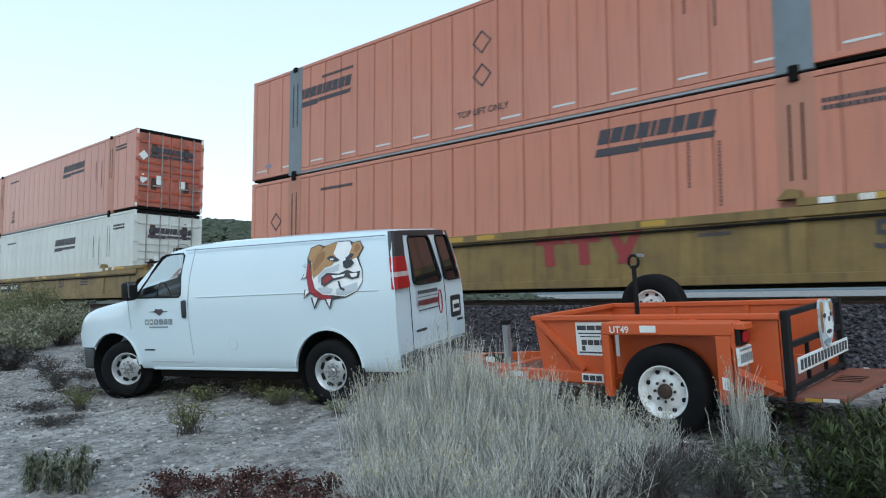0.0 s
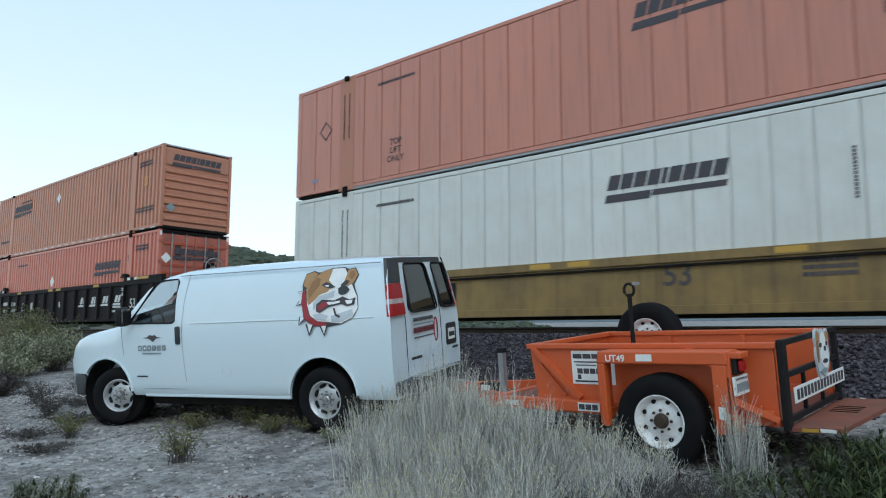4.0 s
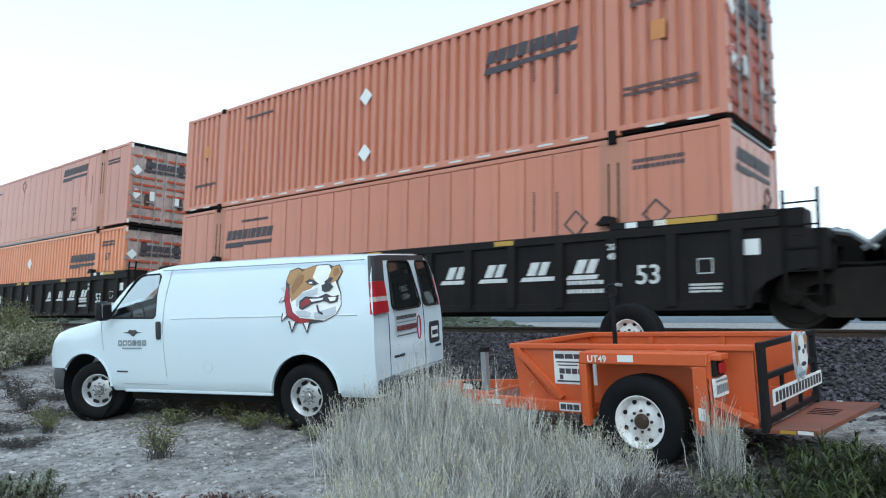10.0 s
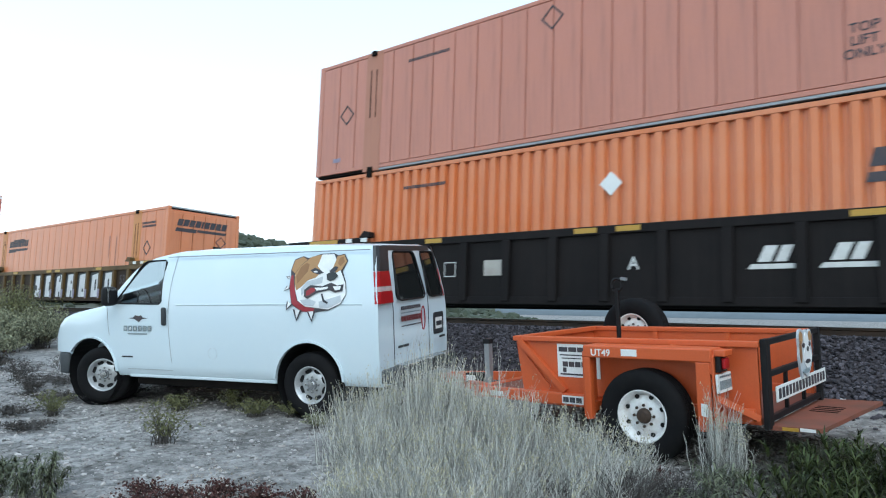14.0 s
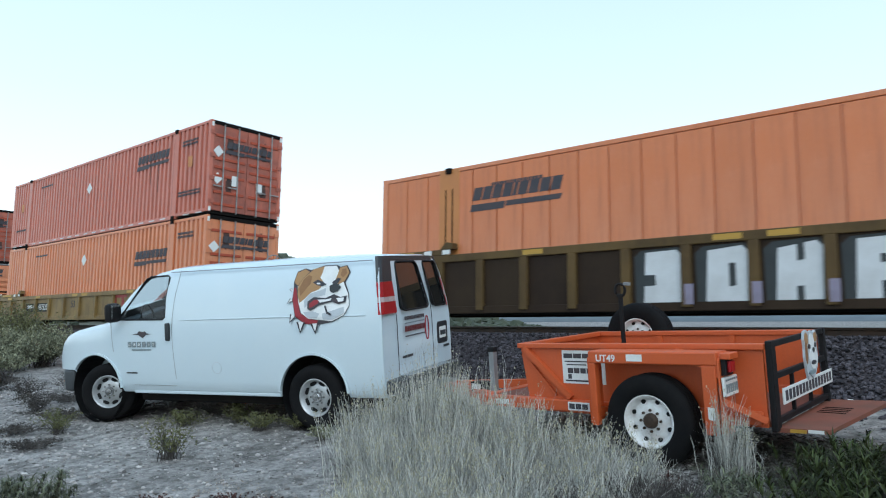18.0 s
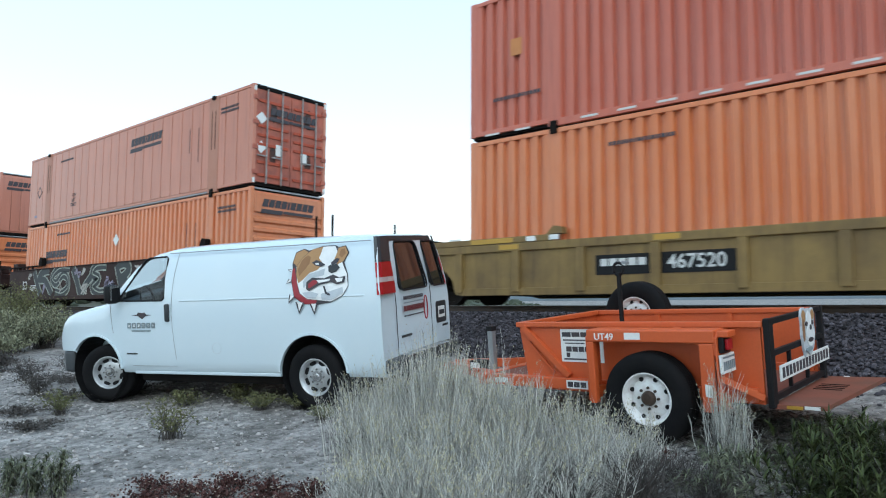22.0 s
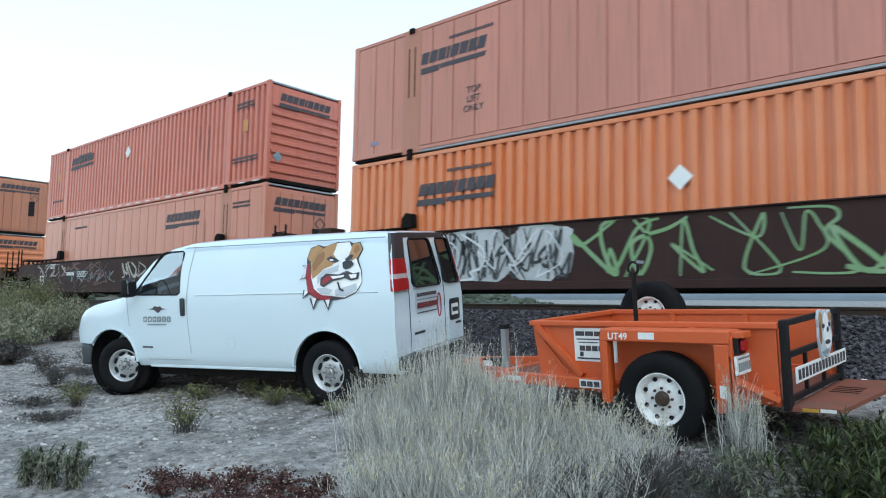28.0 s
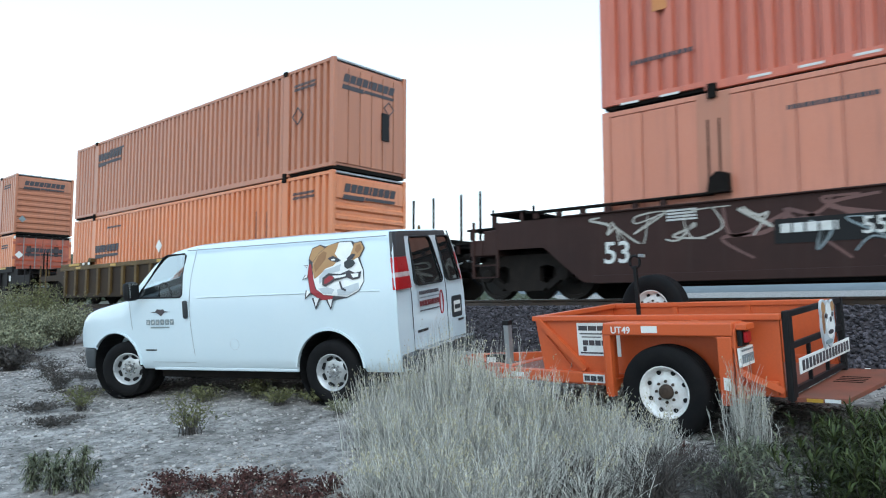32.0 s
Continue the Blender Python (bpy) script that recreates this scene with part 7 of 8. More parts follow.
    for i in range(15):
        part("sign_bar", box(B(), -0.066, -0.0622, 0.57 - i * 0.094 - 0.06, 0.57 - i * 0.094, 0.568, 0.652), MARK, sg)
    head = [(0.0, 1.02), (-0.03, 1.09), (-0.10, 1.10), (-0.16, 1.075), (-0.24, 1.085), (-0.30, 1.06), (-0.37, 1.08), (-0.41, 1.03), (-0.38, 0.95), (-0.40, 0.85), (-0.36, 0.75), (-0.29, 0.69), (-0.22, 0.66), (-0.14, 0.70), (-0.07, 0.66), (-0.03, 0.74), (0.0, 0.86), (-0.015, 0.94)]
    dg = part("gate_cutout", prism(B(), head, "x", -0.075, -0.055), DOGGREY, g, "painted cutout board of pale and brown shapes")
    for k, (cy, cz, ry, rz, m) in enumerate(((-0.07, 1.02, 0.055, 0.06, DOGTAN), (-0.34, 1.02, 0.05, 0.045, DOGTAN), (-0.05, 0.90, 0.035, 0.10, WOODTAN), (-0.22, 0.98, 0.07, 0.08, DOGWHITE), (-0.24, 0.84, 0.12, 0.10, DOGWHITE), (-0.25, 0.91, 0.035, 0.025, VANDARK), (-0.23, 0.80, 0.08, 0.02, MARK), (-0.13, 0.95, 0.03, 0.02, MARK), (-0.31, 0.95, 0.025, 0.02, MARK), (-0.16, 0.72, 0.10, 0.02, SPRAYBLUE))):
        part("cutout_patch", prism(B(), blob(cy, cz, ry, rz, 14, 0.25, k + 9), "x", -0.077 - 0.001 * k, -0.0755), m, dg)
    rp = part("rear_plate", prism(B(), [(-0.01, 0.74), (-0.40, 0.66), (-0.52, -0.92), (-0.01, -0.84)], "z", Z0 - 0.04, Z0 - 0.005), RAMP, tr, "worn deck lip behind the gate")
    for i in range(4):
        part("slot", box(B(), -0.33, -0.1, -0.12 - i * 0.09, -0.09 - i * 0.09, Z0 - 0.006, Z0 - 0.002), GRIME, rp)
    part("reflector", box(B(), -0.24, -0.12, 0.72, 0.725, Z0 - 0.035, Z0 - 0.008), YELLOWMARK, rp)
    part("reflector", box(B(), -0.36, -0.245, 0.695, 0.70, Z0 - 0.035, Z0 - 0.008), PAPER, rp)
    # stickers
    st = part("notice_board", box(B(), 1.46, 1.93, W + 0.001, W + 0.006, 0.665, 0.985), PAPER, tr, "white notice with dark writing bars")
    for x0, x1, z0, z1 in ((1.56, 1.61, 0.91, 0.955), (1.62, 1.70, 0.91, 0.955), (1.71, 1.80, 0.91, 0.955), (1.81, 1.91, 0.91, 0.955), (1.60, 1.90, 0.872, 0.884), (1.66, 1.88, 0.842, 0.852), (1.60, 1.66, 0.765, 0.815), (1.67, 1.73, 0.765, 0.815), (1.74, 1.80, 0.765, 0.815), (1.81, 1.87, 0.765, 0.815), (1.62, 1.9, 0.685, 0.70), (1.83, 1.87, 0.71, 0.755)):
        part("notice_bar", box(B(), x0, x1, W + 0.0065, W + 0.009, z0, z1), MARK, st)
    lt = part("lettering", text_mesh("UT49", 0.085, PAPER), PAPER, tr, "white painted fleet number")
    lt.location, lt.rotation_euler = (1.285, 1.086, 0.945), (0, 0, radians(180))
    part("sticker", box(B(), 0.93, 1.08, 1.0835, 1.086, 0.925, 0.985), PAPER, tr, "small pale sticker")
    mk = part("maker_mark", box(B(), 1.62, 1.86, W + 0.061, W + 0.064, 0.415, 0.495), PAPER, tr, "white maker's mark plate")
    for i in range(3):
        part("maker_block", box(B(), 1.64 + i * 0.072, 1.70 + i * 0.072, W + 0.0645, W + 0.067, 0.43, 0.48), MARK, mk)
    part("sticker", box(B(), 2.58, 2.75, W + 0.061, W + 0.064, 0.43, 0.48), PAPER, tr, "small pale sticker")
    part("sticker", prism(B(), [(0.325, 0.56), (0.385, 0.57), (0.385, 0.47), (0.33, 0.46)], "y", 1.0805, 1.083), PAPER, tr, "pale warning sticker")
    # spare wheel and its crank post
    sp = tyre_part(tr, 1.99, -1.0, 0.985, 0.39, 0.22, 1, RIMWHITE, 0.21, 8, "spare_wheel", "spare tyre on a white wheel", 56)
    part("spare_bracket", box(B(), 1.94, 2.04, -0.98, -0.78, 0.85, 1.0), TRAILER, tr)
    cp = part("crank_post", box(B(), 1.815, 1.855, -0.32, -0.28, Z0 + 0.05, 1.5, 0.006), BLACK, tr, "black upright crank post")
    n = 14
    part("crank_loop", tube(B(), [(1.835 + 0.06 * math.cos(2 * math.pi * i / n), -0.3, 1.54 + 0.07 * math.sin(2 * math.pi * i / n)) for i in range(n + 1)], 0.016, 6), BLACK, cp)
    part("crank_grip", bar(B(), (1.78, -0.3, 1.61), (1.70, -0.27, 1.60), 0.03, 0.03), GALV, cp)
    return tr


build_trailer()


# ---- plants ----
def blades(rng, spots, seg=4, jitter=0.02):
    """Thin three-sided stems: spots are (x, y, z, height, lean x, lean y, width)."""
    verts, faces = [], []
    for x, y, z, h, lx, ly, w in spots:
        base = len(verts)
        a0 = rng.uniform(0, 6.28)
        for i in range(seg + 1):
            t = i / seg
            cx, cy = x + lx * t ** 1.6 + rng.gauss(0, jitter) * t, y + ly * t ** 1.6 + rng.gauss(0, jitter) * t
            r = w * (1 - 0.75 * t)
            for k in range(3):
                a = a0 + 2.0944 * k
                verts.append((cx + r * math.cos(a), cy + r * math.sin(a), z + h * t * (1 - 0.12 * (lx * lx + ly * ly) / (h * h + 1e-6))))
        for i in range(seg):
            for k in range(3):
                j = (k + 1) % 3
                faces.append((base + i * 3 + k, base + i * 3 + j, base + i * 3 + 3 + j, base + i * 3 + 3 + k))
    return verts, faces


def leaves(rng, spots, fold=0.25):
    """Small folded leaves: spots are (place, direction, length, width)."""
    verts, faces = [], []
    for p, d, ln, w in spots:
        d = Vector(d).normalized()
        side = d.cross(Vector((rng.gauss(0, 1), rng.gauss(0, 1), rng.gauss(0, 1)))).normalized()
        up = side.cross(d)
        b = len(verts)
        p = Vector(p)
        verts += [p, p + d * ln * 0.5 + side * w + up * w * fold, p + d * ln, p + d * ln * 0.5 - side * w + up * w * fold]
        faces += [(b, b + 1, b + 2), (b, b + 2, b + 3)]
    return verts, faces


def rabbitbrush(x, y, r, h, n, seed, label="dry grey rabbitbrush with pale straw stems and seed heads"):
    rng = random.Random(seed)
    z0 = ground_z(x, y)
    ob = thing("rabbitbrush", label, "shrub", pose(x, y, z0), group="dry brush in the foreground")
    stems, heads, twigs = [], [], []
    for _ in range(n):
        a, q = rng.uniform(0, 6.28), abs(rng.gauss(0, 0.5))
        bx, by = 0.6 * r * q * math.cos(a), 0.6 * r * q * math.sin(a)
        hh = h * (rng.uniform(0.45, 1.0) if rng.random() < 0.85 else rng.uniform(1.0, 1.3)) * (1 - 0.2 * min(1, q))
        sp = r * rng.uniform(0.03, 0.48)
        lx, ly = sp * math.cos(a) + rng.gauss(0, 0.03), sp * math.sin(a) + rng.gauss(0, 0.03)
        stems.append((bx, by, -0.03, hh, lx, ly, rng.uniform(0.0026, 0.0055)))
        for _ in range(2):
            t = rng.uniform(0.45, 0.8)
            sx, sy = bx + lx * t ** 1.6, by + ly * t ** 1.6
            stems.append((sx, sy, hh * t, hh * rng.uniform(0.18, 0.36), rng.gauss(0, 0.05), rng.gauss(0, 0.05), 0.0022))
        if hh > 0.78 * h and rng.random() < 0.7:
            for _ in range(9):
                u = rng.uniform(0.78, 1.0)
                tip = (bx + lx * u ** 1.6 + rng.gauss(0, 0.008), by + ly * u ** 1.6 + rng.gauss(0, 0.008), hh * u * 0.99)
                heads.append((tip, (rng.gauss(0, 0.5), rng.gauss(0, 0.5), 1), 0.016, 0.004))
    for _ in range(int(n * 0.35)):
        a = rng.uniform(0, 6.28)
        twigs.append((rng.gauss(0, r * 0.2), rng.gauss(0, r * 0.2), -0.03, h * rng.uniform(0.2, 0.5), r * 0.5 * math.cos(a), r * 0.5 * math.sin(a), 0.0045))
    tagged(part("straw", raw_mesh("straw", *blades(rng, stems, 4, 0.012), STRAW), STRAW, ob, "pale straw stems"), kind="stuff")
    tagged(part("seed", raw_mesh("seed", *leaves(rng, heads), SEED), SEED, ob, "yellowish seed heads"), kind="stuff")
    tagged(part("brush", raw_mesh("brush", *blades(rng, twigs), TWIG), TWIG, ob, "dark inner twigs"), kind="stuff")
    return ob


def leafy(name, label, x, y, r, h, n_stem, n_leaf, seed, leaf_mat, twig_mat, ln=0.05, w=0.008, droop=0.0, upright=0.6, per=None):
    """An open shrub: branching twigs with leaves along their outer half."""
    rng = random.Random(seed)
    ob = thing(name, label, "shrub", pose(x, y, ground_z(x, y)), group="shrubs on the sand")
    stems, lv = [], []
    for _ in range(n_stem):
        a = rng.uniform(0, 6.28)
        sp = r * rng.uniform(0.15, 1.0)
        hh = h * rng.uniform(0.55, 1.0) * (1 - 0.3 * (sp / r) ** 2)
        bx, by = rng.gauss(0, r * 0.12), rng.gauss(0, r * 0.12)
        lx, ly = sp * math.cos(a), sp * math.sin(a)
        stems.append((bx, by, -0.02, hh, lx, ly, 0.004 + 0.004 * h))
        for _ in range(max(1, n_leaf // n_stem)):
            t = rng.uniform(0.3, 1.03)
            px, py, pz = bx + lx * t ** 1.6 + rng.gauss(0, 0.04 * r), by + ly * t ** 1.6 + rng.gauss(0, 0.04 * r), hh * t + rng.gauss(0, 0.03 * h)
            a2 = rng.uniform(0, 6.28)
            lv.append(((px, py, max(0.0, pz)), (math.cos(a2), math.sin(a2), upright + rng.gauss(0, 0.4) - droop), ln * rng.uniform(0.6, 1.3), w * rng.uniform(0.7, 1.3)))
    tagged(part("branchwork", raw_mesh("branchwork", *blades(rng, stems, 4, 0.03 * r), twig_mat), twig_mat, ob, "thin branches"), kind="stuff")
    tagged(part("foliage", raw_mesh("foliage", *leaves(rng, lv), leaf_mat), leaf_mat, ob, "small leaves"), kind="stuff")
    return ob


def arching(rng, spots, seg=3):
    """Narrow leaves that arch over: spots are (place, heading, rise, length, width, droop)."""
    verts, faces = [], []
    for p, a, rise, ln, w, droop in spots:
        side = Vector((-math.sin(a), math.cos(a), 0)) * w
        b = len(verts)
        p = Vector(p)
        e = rise
        for i in range(seg + 1):
            f = (0.5, 1.0, 0.75, 0.06)[i] if seg == 3 else 1 - i / seg
            verts += [p + side * f, p - side * f]
            p = p + Vector((math.cos(a) * math.cos(e), math.sin(a) * math.cos(e), math.sin(e))) * ln / seg
            e -= droop * rng.uniform(0.7, 1.3)
        for i in range(seg):
            faces.append((b + 2 * i, b + 2 * i + 1, b + 2 * i + 3, b + 2 * i + 2))
    return verts, faces


def stalky(name, label, x, y, stalks, h, spread, per, seed, mat, ln, width, rise, droop, low=0.35):
    """Upright stalks sleeved in narrow arching leaves, open between them."""
    rng = random.Random(seed)
    ob = thing(name, label, "shrub", pose(x, y, ground_z(x, y)), group="shrubs on the sand")
    stems, lv = [], []
    for _ in range(stalks):
        a, q = rng.uniform(0, 6.28), spread * rng.random() ** 0.7
        bx, by = 0.5 * q * math.cos(a), 0.5 * q * math.sin(a)
        lx, ly = 0.6 * q * math.cos(a) + rng.gauss(0, 0.03), 0.6 * q * math.sin(a) + rng.gauss(0, 0.03)
        hh = h * rng.uniform(0.55, 1.0)
        stems.append((bx, by, -0.02, hh, lx, ly, 0.006))
        for _ in range(per):
            k = low + (1 - low) * rng.random() ** 0.7
            lv.append(((bx + lx * k ** 1.6, by + ly * k ** 1.6, hh * k), rng.uniform(0, 6.28), rise * (0.4 + 0.7 * k) + rng.gauss(0, 0.2), ln * rng.uniform(0.6, 1.2), width * rng.uniform(0.7, 1.2), droop))
    tagged(part("stalk", raw_mesh("stalk", *blades(rng, stems), TWIG), TWIG, ob, "brown stalks"), kind="stuff")
    tagged(part("foliage", raw_mesh("foliage", *arching(rng, lv), mat), mat, ob, "narrow arching leaves"), kind="stuff")
    return ob


def build_plants():
    # large dry brush between the van and the trailer
    for k, (x, y, r, h, n) in enumerate(((-4.85, 4.45, 0.42, 0.62, 260), (-4.45, 4.5, 0.50, 0.78, 420), (-4.0, 4.55, 0.55, 0.95, 620), (-3.6, 4.7, 0.55, 0.84, 600), (-3.2, 4.7, 0.55, 0.66, 520), (-3.45, 4.1, 0.60, 0.62, 560), (-4.2, 4.95, 0.42, 0.8, 260),
                                         (-2.8, 4.9, 0.5, 0.56, 460), (-2.5, 4.6, 0.5, 0.46, 190), (-2.95, 4.1, 0.60, 0.52, 340), (-4.0, 4.0, 0.55, 0.58, 420), (-2.45, 4.15, 0.45, 0.38, 110), (-3.3, 3.55, 0.5, 0.46, 380), (-2.85, 3.6, 0.45, 0.40, 300), (-3.75, 3.45, 0.4, 0.4, 240))):
        rabbitbrush(x, y, r, h, n, 40 + k)
    rabbitbrush(-2.42, 5.15, 0.26, 0.44, 150, 73, "tuft of pale upright dry grass stems")
    rabbitbrush(-2.02, 5.75, 0.24, 0.60, 130, 71, "tuft of pale upright dry grass stems")
    rabbitbrush(-1.86, 5.7, 0.16, 0.5, 60, 72, "tuft of pale upright dry grass stems")
    # dark twiggy brush in front
    leafy("twiggy_bush", "dark grey leafless twiggy bush", -2.15, 4.55, 0.5, 0.42, 170, 300, 5, TWIG, TWIG, 0.02, 0.004)
    for k, (x, y, h) in enumerate(((-2.72, 4.45, 0.36), (-2.48, 4.25, 0.34), (-2.3, 4.8, 0.38), (-2.62, 4.85, 0.34), (-2.95, 4.2, 0.30), (-2.1, 5.1, 0.30))):
        leafy("twiggy_bush", "dark grey leafless twiggy bush", x, y, 0.36, h, 150, 260, 7 + k, TWIG, TWIG, 0.02, 0.004)
    leafy("twiggy_bush", "dark grey leafless twiggy bush", -1.75, 4.75, 0.4, 0.36, 120, 200, 6, TWIG, TWIG, 0.02, 0.004)
    # green shrubs at the end of the trailer
    for k, (x, y, h, n) in enumerate(((-1.2, 5.15, 0.60, 22), (-0.92, 5.2, 0.70, 26), (-1.4, 5.5, 0.46, 16), (-0.72, 5.4, 0.74, 24), (-1.05, 5.6, 0.55, 18), (-0.6, 5.0, 0.72, 24), (-0.95, 4.8, 0.55, 22), (-0.45, 5.35, 0.78, 22), (-0.2, 5.6, 0.72, 20), (-1.2, 4.75, 0.46, 16), (-0.65, 4.6, 0.5, 20), (-0.3, 4.95, 0.6, 20))):
        stalky("green_shrub", "green shrub of upright stalks with narrow leaves", x, y, int(n * 0.75), h * 0.84, 0.32, 44, 80 + k, GREEN, 0.12, 0.0055, 1.0, 0.45, 0.25)
    for k, (x, y, h) in enumerate(((-1.72, 4.98, 0.40), (-1.55, 4.75, 0.38), (-1.86, 5.25, 0.30), (-1.95, 4.75, 0.26), (-1.62, 5.3, 0.28), (-1.4, 4.5, 0.34))):
        stalky("leafy_clump", "grey green clump of stalks with drooping narrow leaves", x, y, 5, h, 0.24, 26, 60 + k, YUCCA, 0.12, 0.006, 0.6, 0.6)
    # low rusty plants in front
    for k, (x, y) in enumerate(((-5.55, 2.92), (-5.2, 3.0), (-4.85, 3.08), (-4.5, 3.16), (-4.2, 3.3), (-3.9, 3.38), (-5.0, 3.28), (-4.65, 3.36), (-4.35, 3.5), (-4.75, 2.9), (-4.4, 2.95), (-5.3, 2.75), (-4.05, 3.1))):
        leafy("rusty_plant", "low rusty red dry plant with small leaves", x, y, 0.24, 0.13, 40, 800, 20 + k, REDLEAF, TWIG, 0.022, 0.009)
    leafy("rusty_plant", "small rusty red plant among grey twigs", -2.35, 5.35, 0.12, 0.2, 16, 160, 39, REDLEAF, TWIG, 0.03, 0.01)
    stalky("leafy_clump", "grey green clump of stalks with drooping narrow leaves", -6.52, 2.16, 5, 0.34, 0.16, 95, 3, YUCCA, 0.12, 0.0065, 0.7, 0.75, 0.08)
    stalky("leafy_clump", "grey green clump of stalks with drooping narrow leaves", -6.30, 2.26, 5, 0.32, 0.14, 95, 4, YUCCA, 0.12, 0.0065, 0.7, 0.75, 0.08)
    stalky("leafy_clump", "grey green clump of stalks with drooping narrow leaves", -6.12, 2.36, 5, 0.38, 0.14, 95, 8, YUCCA, 0.12, 0.0065, 0.7, 0.75, 0.08)
    # small bushes on the sand; dark mats by the trailer are litter and added shade
    for k, (x, y, r, h, m, nm) in enumerate(((-7.1, 3.9, 0.42, 0.48, OLIVE, "sparse olive bush on the bare sand"), (-9.9, 3.85, 0.33, 0.36, OLIVE, "low olive bush on the sand"), (-7.55, 5.3, 0.3, 0.26, OLIVE, "weeds under the van"), (-7.1, 5.55, 0.25, 0.22, OLIVE, "weeds under the van"), (-6.25, 5.25, 0.2, 0.18, SAGE, "small weed beside the rear wheel"), (-8.8, 5.0, 0.35, 0.24, OLIVE, "weeds under the van"), (-8.2, 5.45, 0.25, 0.3, OLIVE, "weeds under the van"),
                                             (-12.2, 4.4, 0.45, 0.36, TWIG, "low grey twiggy bush"), (-14.0, 4.9, 0.5, 0.38, TWIG, "low grey twiggy bush"), (-11.6, 5.2, 0.4, 0.3, SAGE, "low grey green bush"), (-13.3, 5.7, 0.5, 0.4, TWIG, "low grey twiggy bush"), (-11.0, 4.3, 0.6, 0.16, TWIG, "low mat of grey dead brush"), (-12.6, 5.0, 0.7, 0.2, TWIG, "low mat of grey dead brush"), (-10.4, 3.5, 0.5, 0.14, TWIG, "low mat of grey dead brush"), (-11.4, 6.2, 0.7, 0.2, TWIG, "low mat of grey dead brush"), (-12.9, 6.6, 0.8, 0.3, TWIG, "low mat of grey dead brush"), (-14.6, 5.9, 0.8, 0.3, TWIG, "low mat of grey dead brush"), (-10.6, 5.1, 0.5, 0.14, TWIG, "low mat of grey dead brush"), (-9.2, 3.3, 0.45, 0.12, TWIG, "low mat of grey dead brush"), (-13.9, 7.4, 0.6, 0.25, TWIG, "low mat of grey dead brush"), (-1.6, 6.0, 0.5, 0.14, TWIG, "dark dead brush deepening the shade beside the trailer"), (-0.9, 6.3, 0.6, 0.18, TWIG, "dark dead brush deepening the shade beside the trailer"), (-0.3, 6.7, 0.6, 0.16, TWIG, "dark dead brush deepening the shade beside the trailer"), (0.2, 6.1, 0.6, 0.3, OLIVE, "low olive bush beside the trailer"), (-2.1, 6.5, 0.5, 0.12, TWIG, "dark dead brush deepening the shade under the trailer"), (-1.3, 6.9, 0.6, 0.12, TWIG, "dark dead brush deepening the shade under the trailer"))):
        leafy("small_bush", nm, x, y, r, h, 46, 800 if k < 7 else 1200, 100 + k, m, TWIG, 0.035, 0.008)
    # tall sage beyond the van's nose
    for k, (x, y, r, h, m) in enumerate(((-17.8, 5.5, 0.7, 0.9, SAGE), (-19.8, 6.4, 1.1, 1.4, SAGE), (-20.2, 7.4, 0.9, 1.4, SAGE), (-22.0, 7.4, 1.4, 1.9, OLIVE), (-24.5, 8.0, 1.6, 2.2, OLIVE), (-26.5, 7.0, 1.5, 2.0, SAGE), (-29, 8.5, 1.8, 2.2, SAGE), (-16.2, 4.9, 0.5, 0.6, TWIG))):
        leafy("sage_bush", "tall grey green sage bush with feathery tops", x, y, r, h * 0.82, 150, 6000, 140 + k, m, TWIG, 0.07, 0.016, upright=0.9)


build_plants()


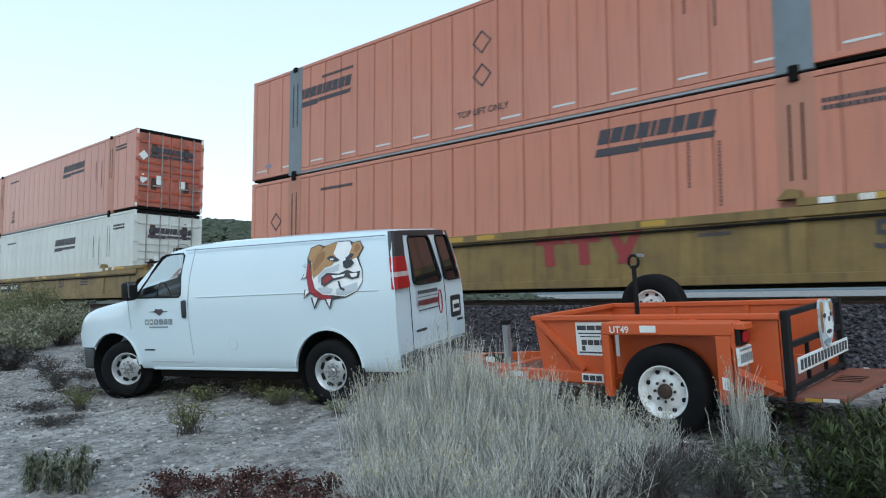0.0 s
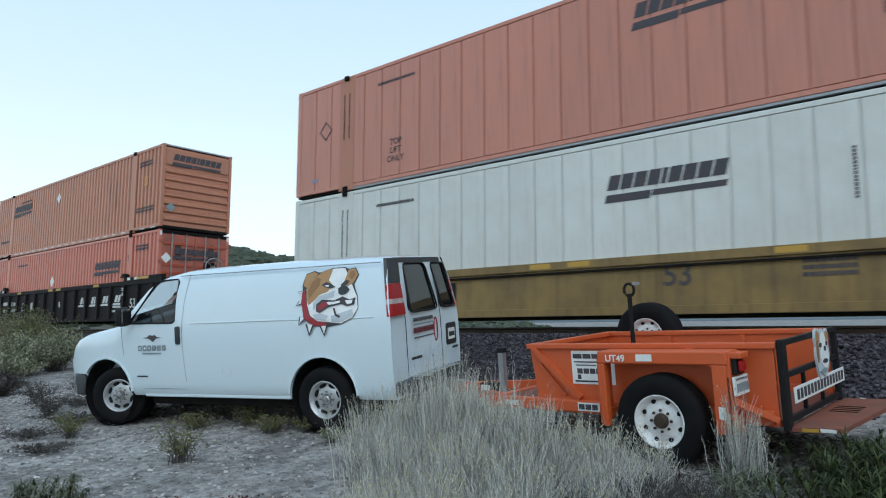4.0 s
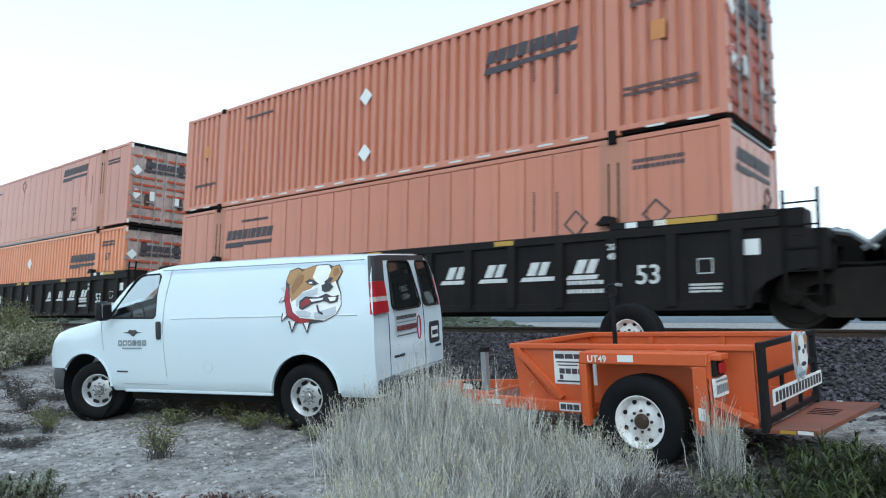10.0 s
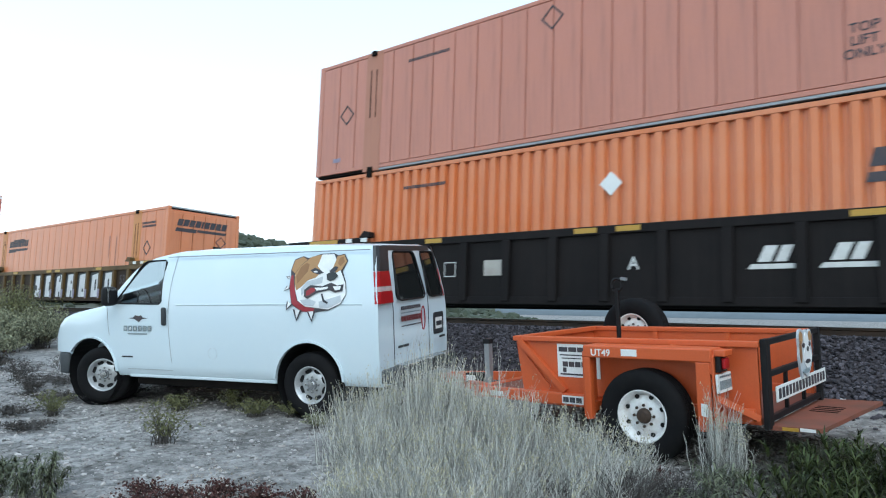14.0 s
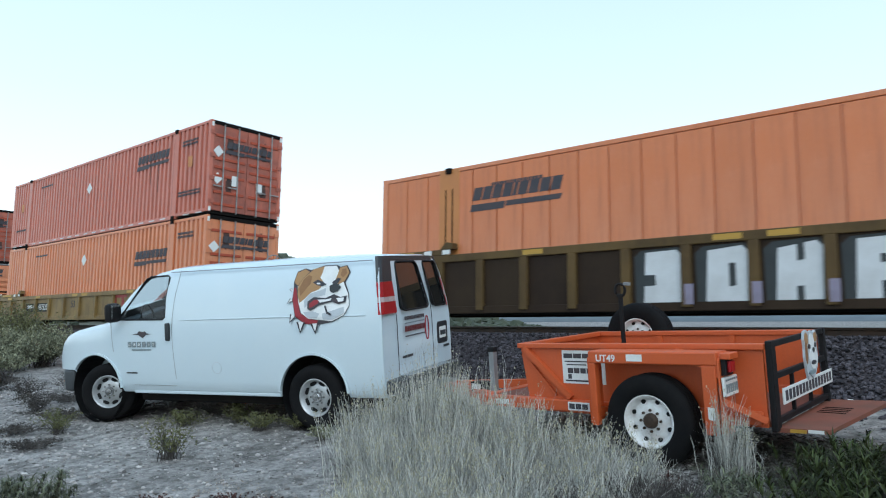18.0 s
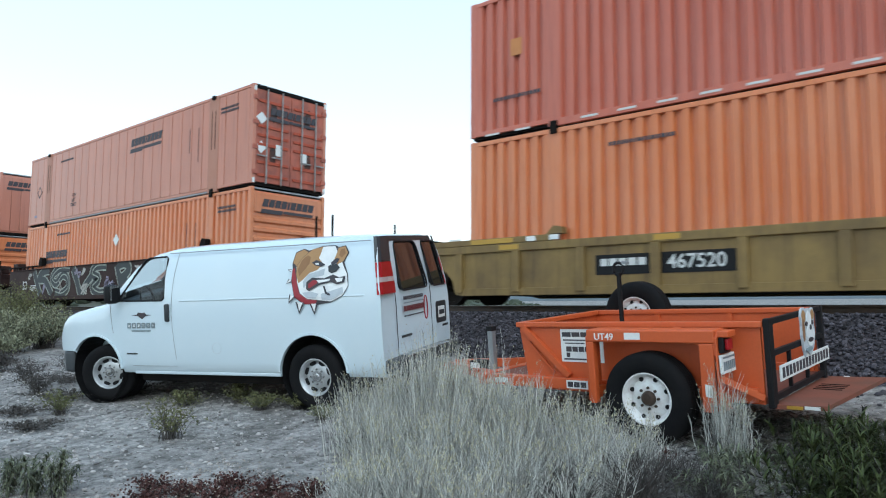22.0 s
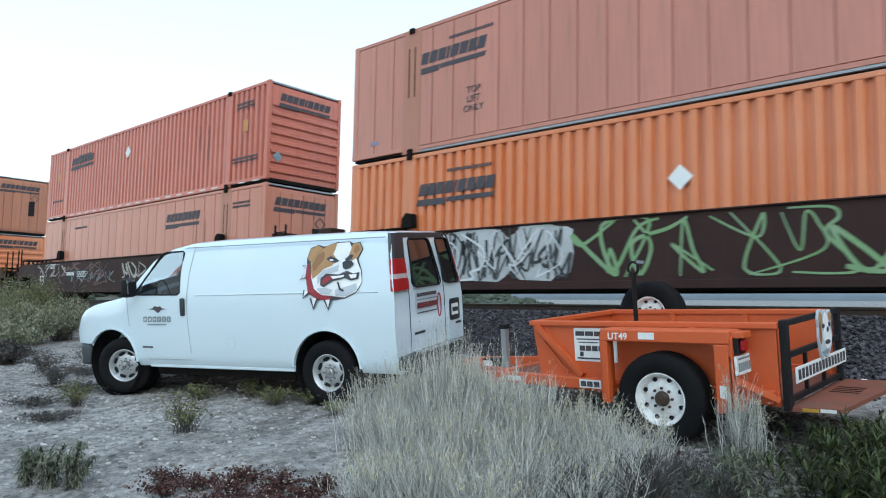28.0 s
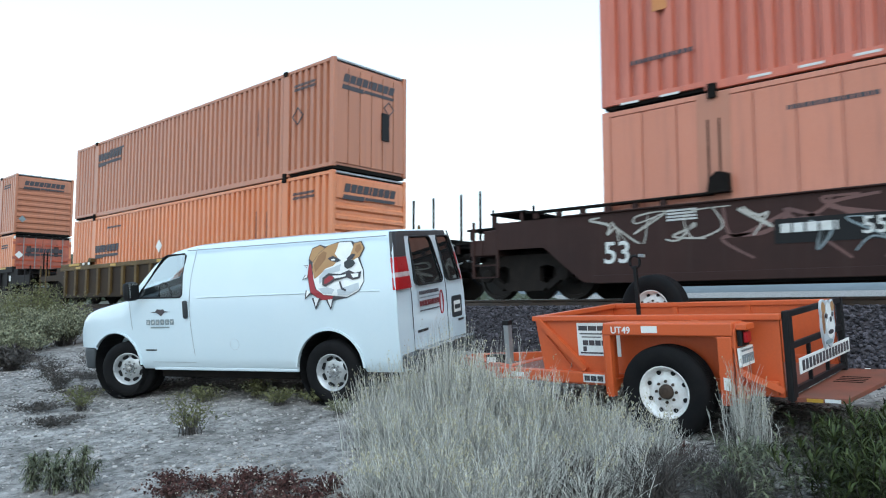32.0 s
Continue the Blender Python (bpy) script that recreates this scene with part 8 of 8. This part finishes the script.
def build_litter():
    rng = random.Random(9)
    spots = []
    for _ in range(24000):
        x, y = rng.uniform(-17, 1), rng.uniform(1.8, 8.6)
        spots.append((x, y, ground_z(x, y) + 0.002, 0.006 + 0.028 * rng.random() ** 3.5))
    tagged(new("pebbles", lumps("pebbles", spots, PEBBLE, 4)), "scattered grey pebbles and grit on the sand", "pebbles", kind="stuff")
    bits = []
    for _ in range(4200):
        x, y = rng.uniform(-18, 1), rng.uniform(1.8, 9.0)
        a = rng.uniform(0, 6.28)
        bits.append(((x, y, ground_z(x, y) + 0.008), (math.cos(a), math.sin(a), 0.15), rng.uniform(0.03, 0.09), 0.004))
    for _ in range(8000):
        x, y = rng.gauss(-1.0, 0.95), rng.uniform(3.8, 7.6)
        a = rng.uniform(0, 6.28)
        bits.append(((x, y, ground_z(x, y) + rng.uniform(0.005, 0.05)), (math.cos(a), math.sin(a), 0.25), rng.uniform(0.04, 0.14), 0.007))
    tagged(new("dry_litter", raw_mesh("dry_litter", *leaves(rng, bits), TWIG)), "dry twigs and leaf litter on the ground", "litter", kind="stuff")
    husks = []
    for _ in range(900):
        x, y = rng.uniform(-5.7, -3.7), rng.uniform(2.75, 3.65)
        a = rng.uniform(0, 6.28)
        husks.append(((x, y, ground_z(x, y) + rng.uniform(0.01, 0.13)), (math.cos(a), math.sin(a), rng.gauss(0.2, 0.5)), rng.uniform(0.012, 0.03), 0.006))
    tagged(new("dry_husks", raw_mesh("dry_husks", *leaves(rng, husks), HUSK)), "pale dry husks caught among the rusty plants", "litter", kind="stuff")
    for x, y, s in ((-2.0, 9.3, 0.11), (-1.9, 9.5, 0.07)):
        me = lumps("pale_rock", [(0, 0, 0.03, s)], DOGWHITE, 12)
        tagged(new("pale_rock", me), "pale broken rock lying on the ballast edge", "rock").location = (x, y, ground_z(x, y))


build_litter()


# ---- movement ----
def motions():
    """The train rolls along the track; its wheelsets turn."""
    for ob, x, y, z in MOVERS:
        walk(ob, [(t, pose(x + s, y, z)) for t, s in TRAIN_ROWS])
    ts = [r[0] for r in TRAIN_ROWS]
    ss = [r[1] for r in TRAIN_ROWS]
    steps = [(round(i * 0.1, 1), float(np.interp(i * 0.1, ts, ss))) for i in range(int(SECONDS * 10) + 1)]
    for ob, x in WHEELSETS:
        walk(ob, [(t, pose(x, 0, WHEEL_R, 0, math.degrees(s / WHEEL_R), 0)) for t, s in steps])


motions()
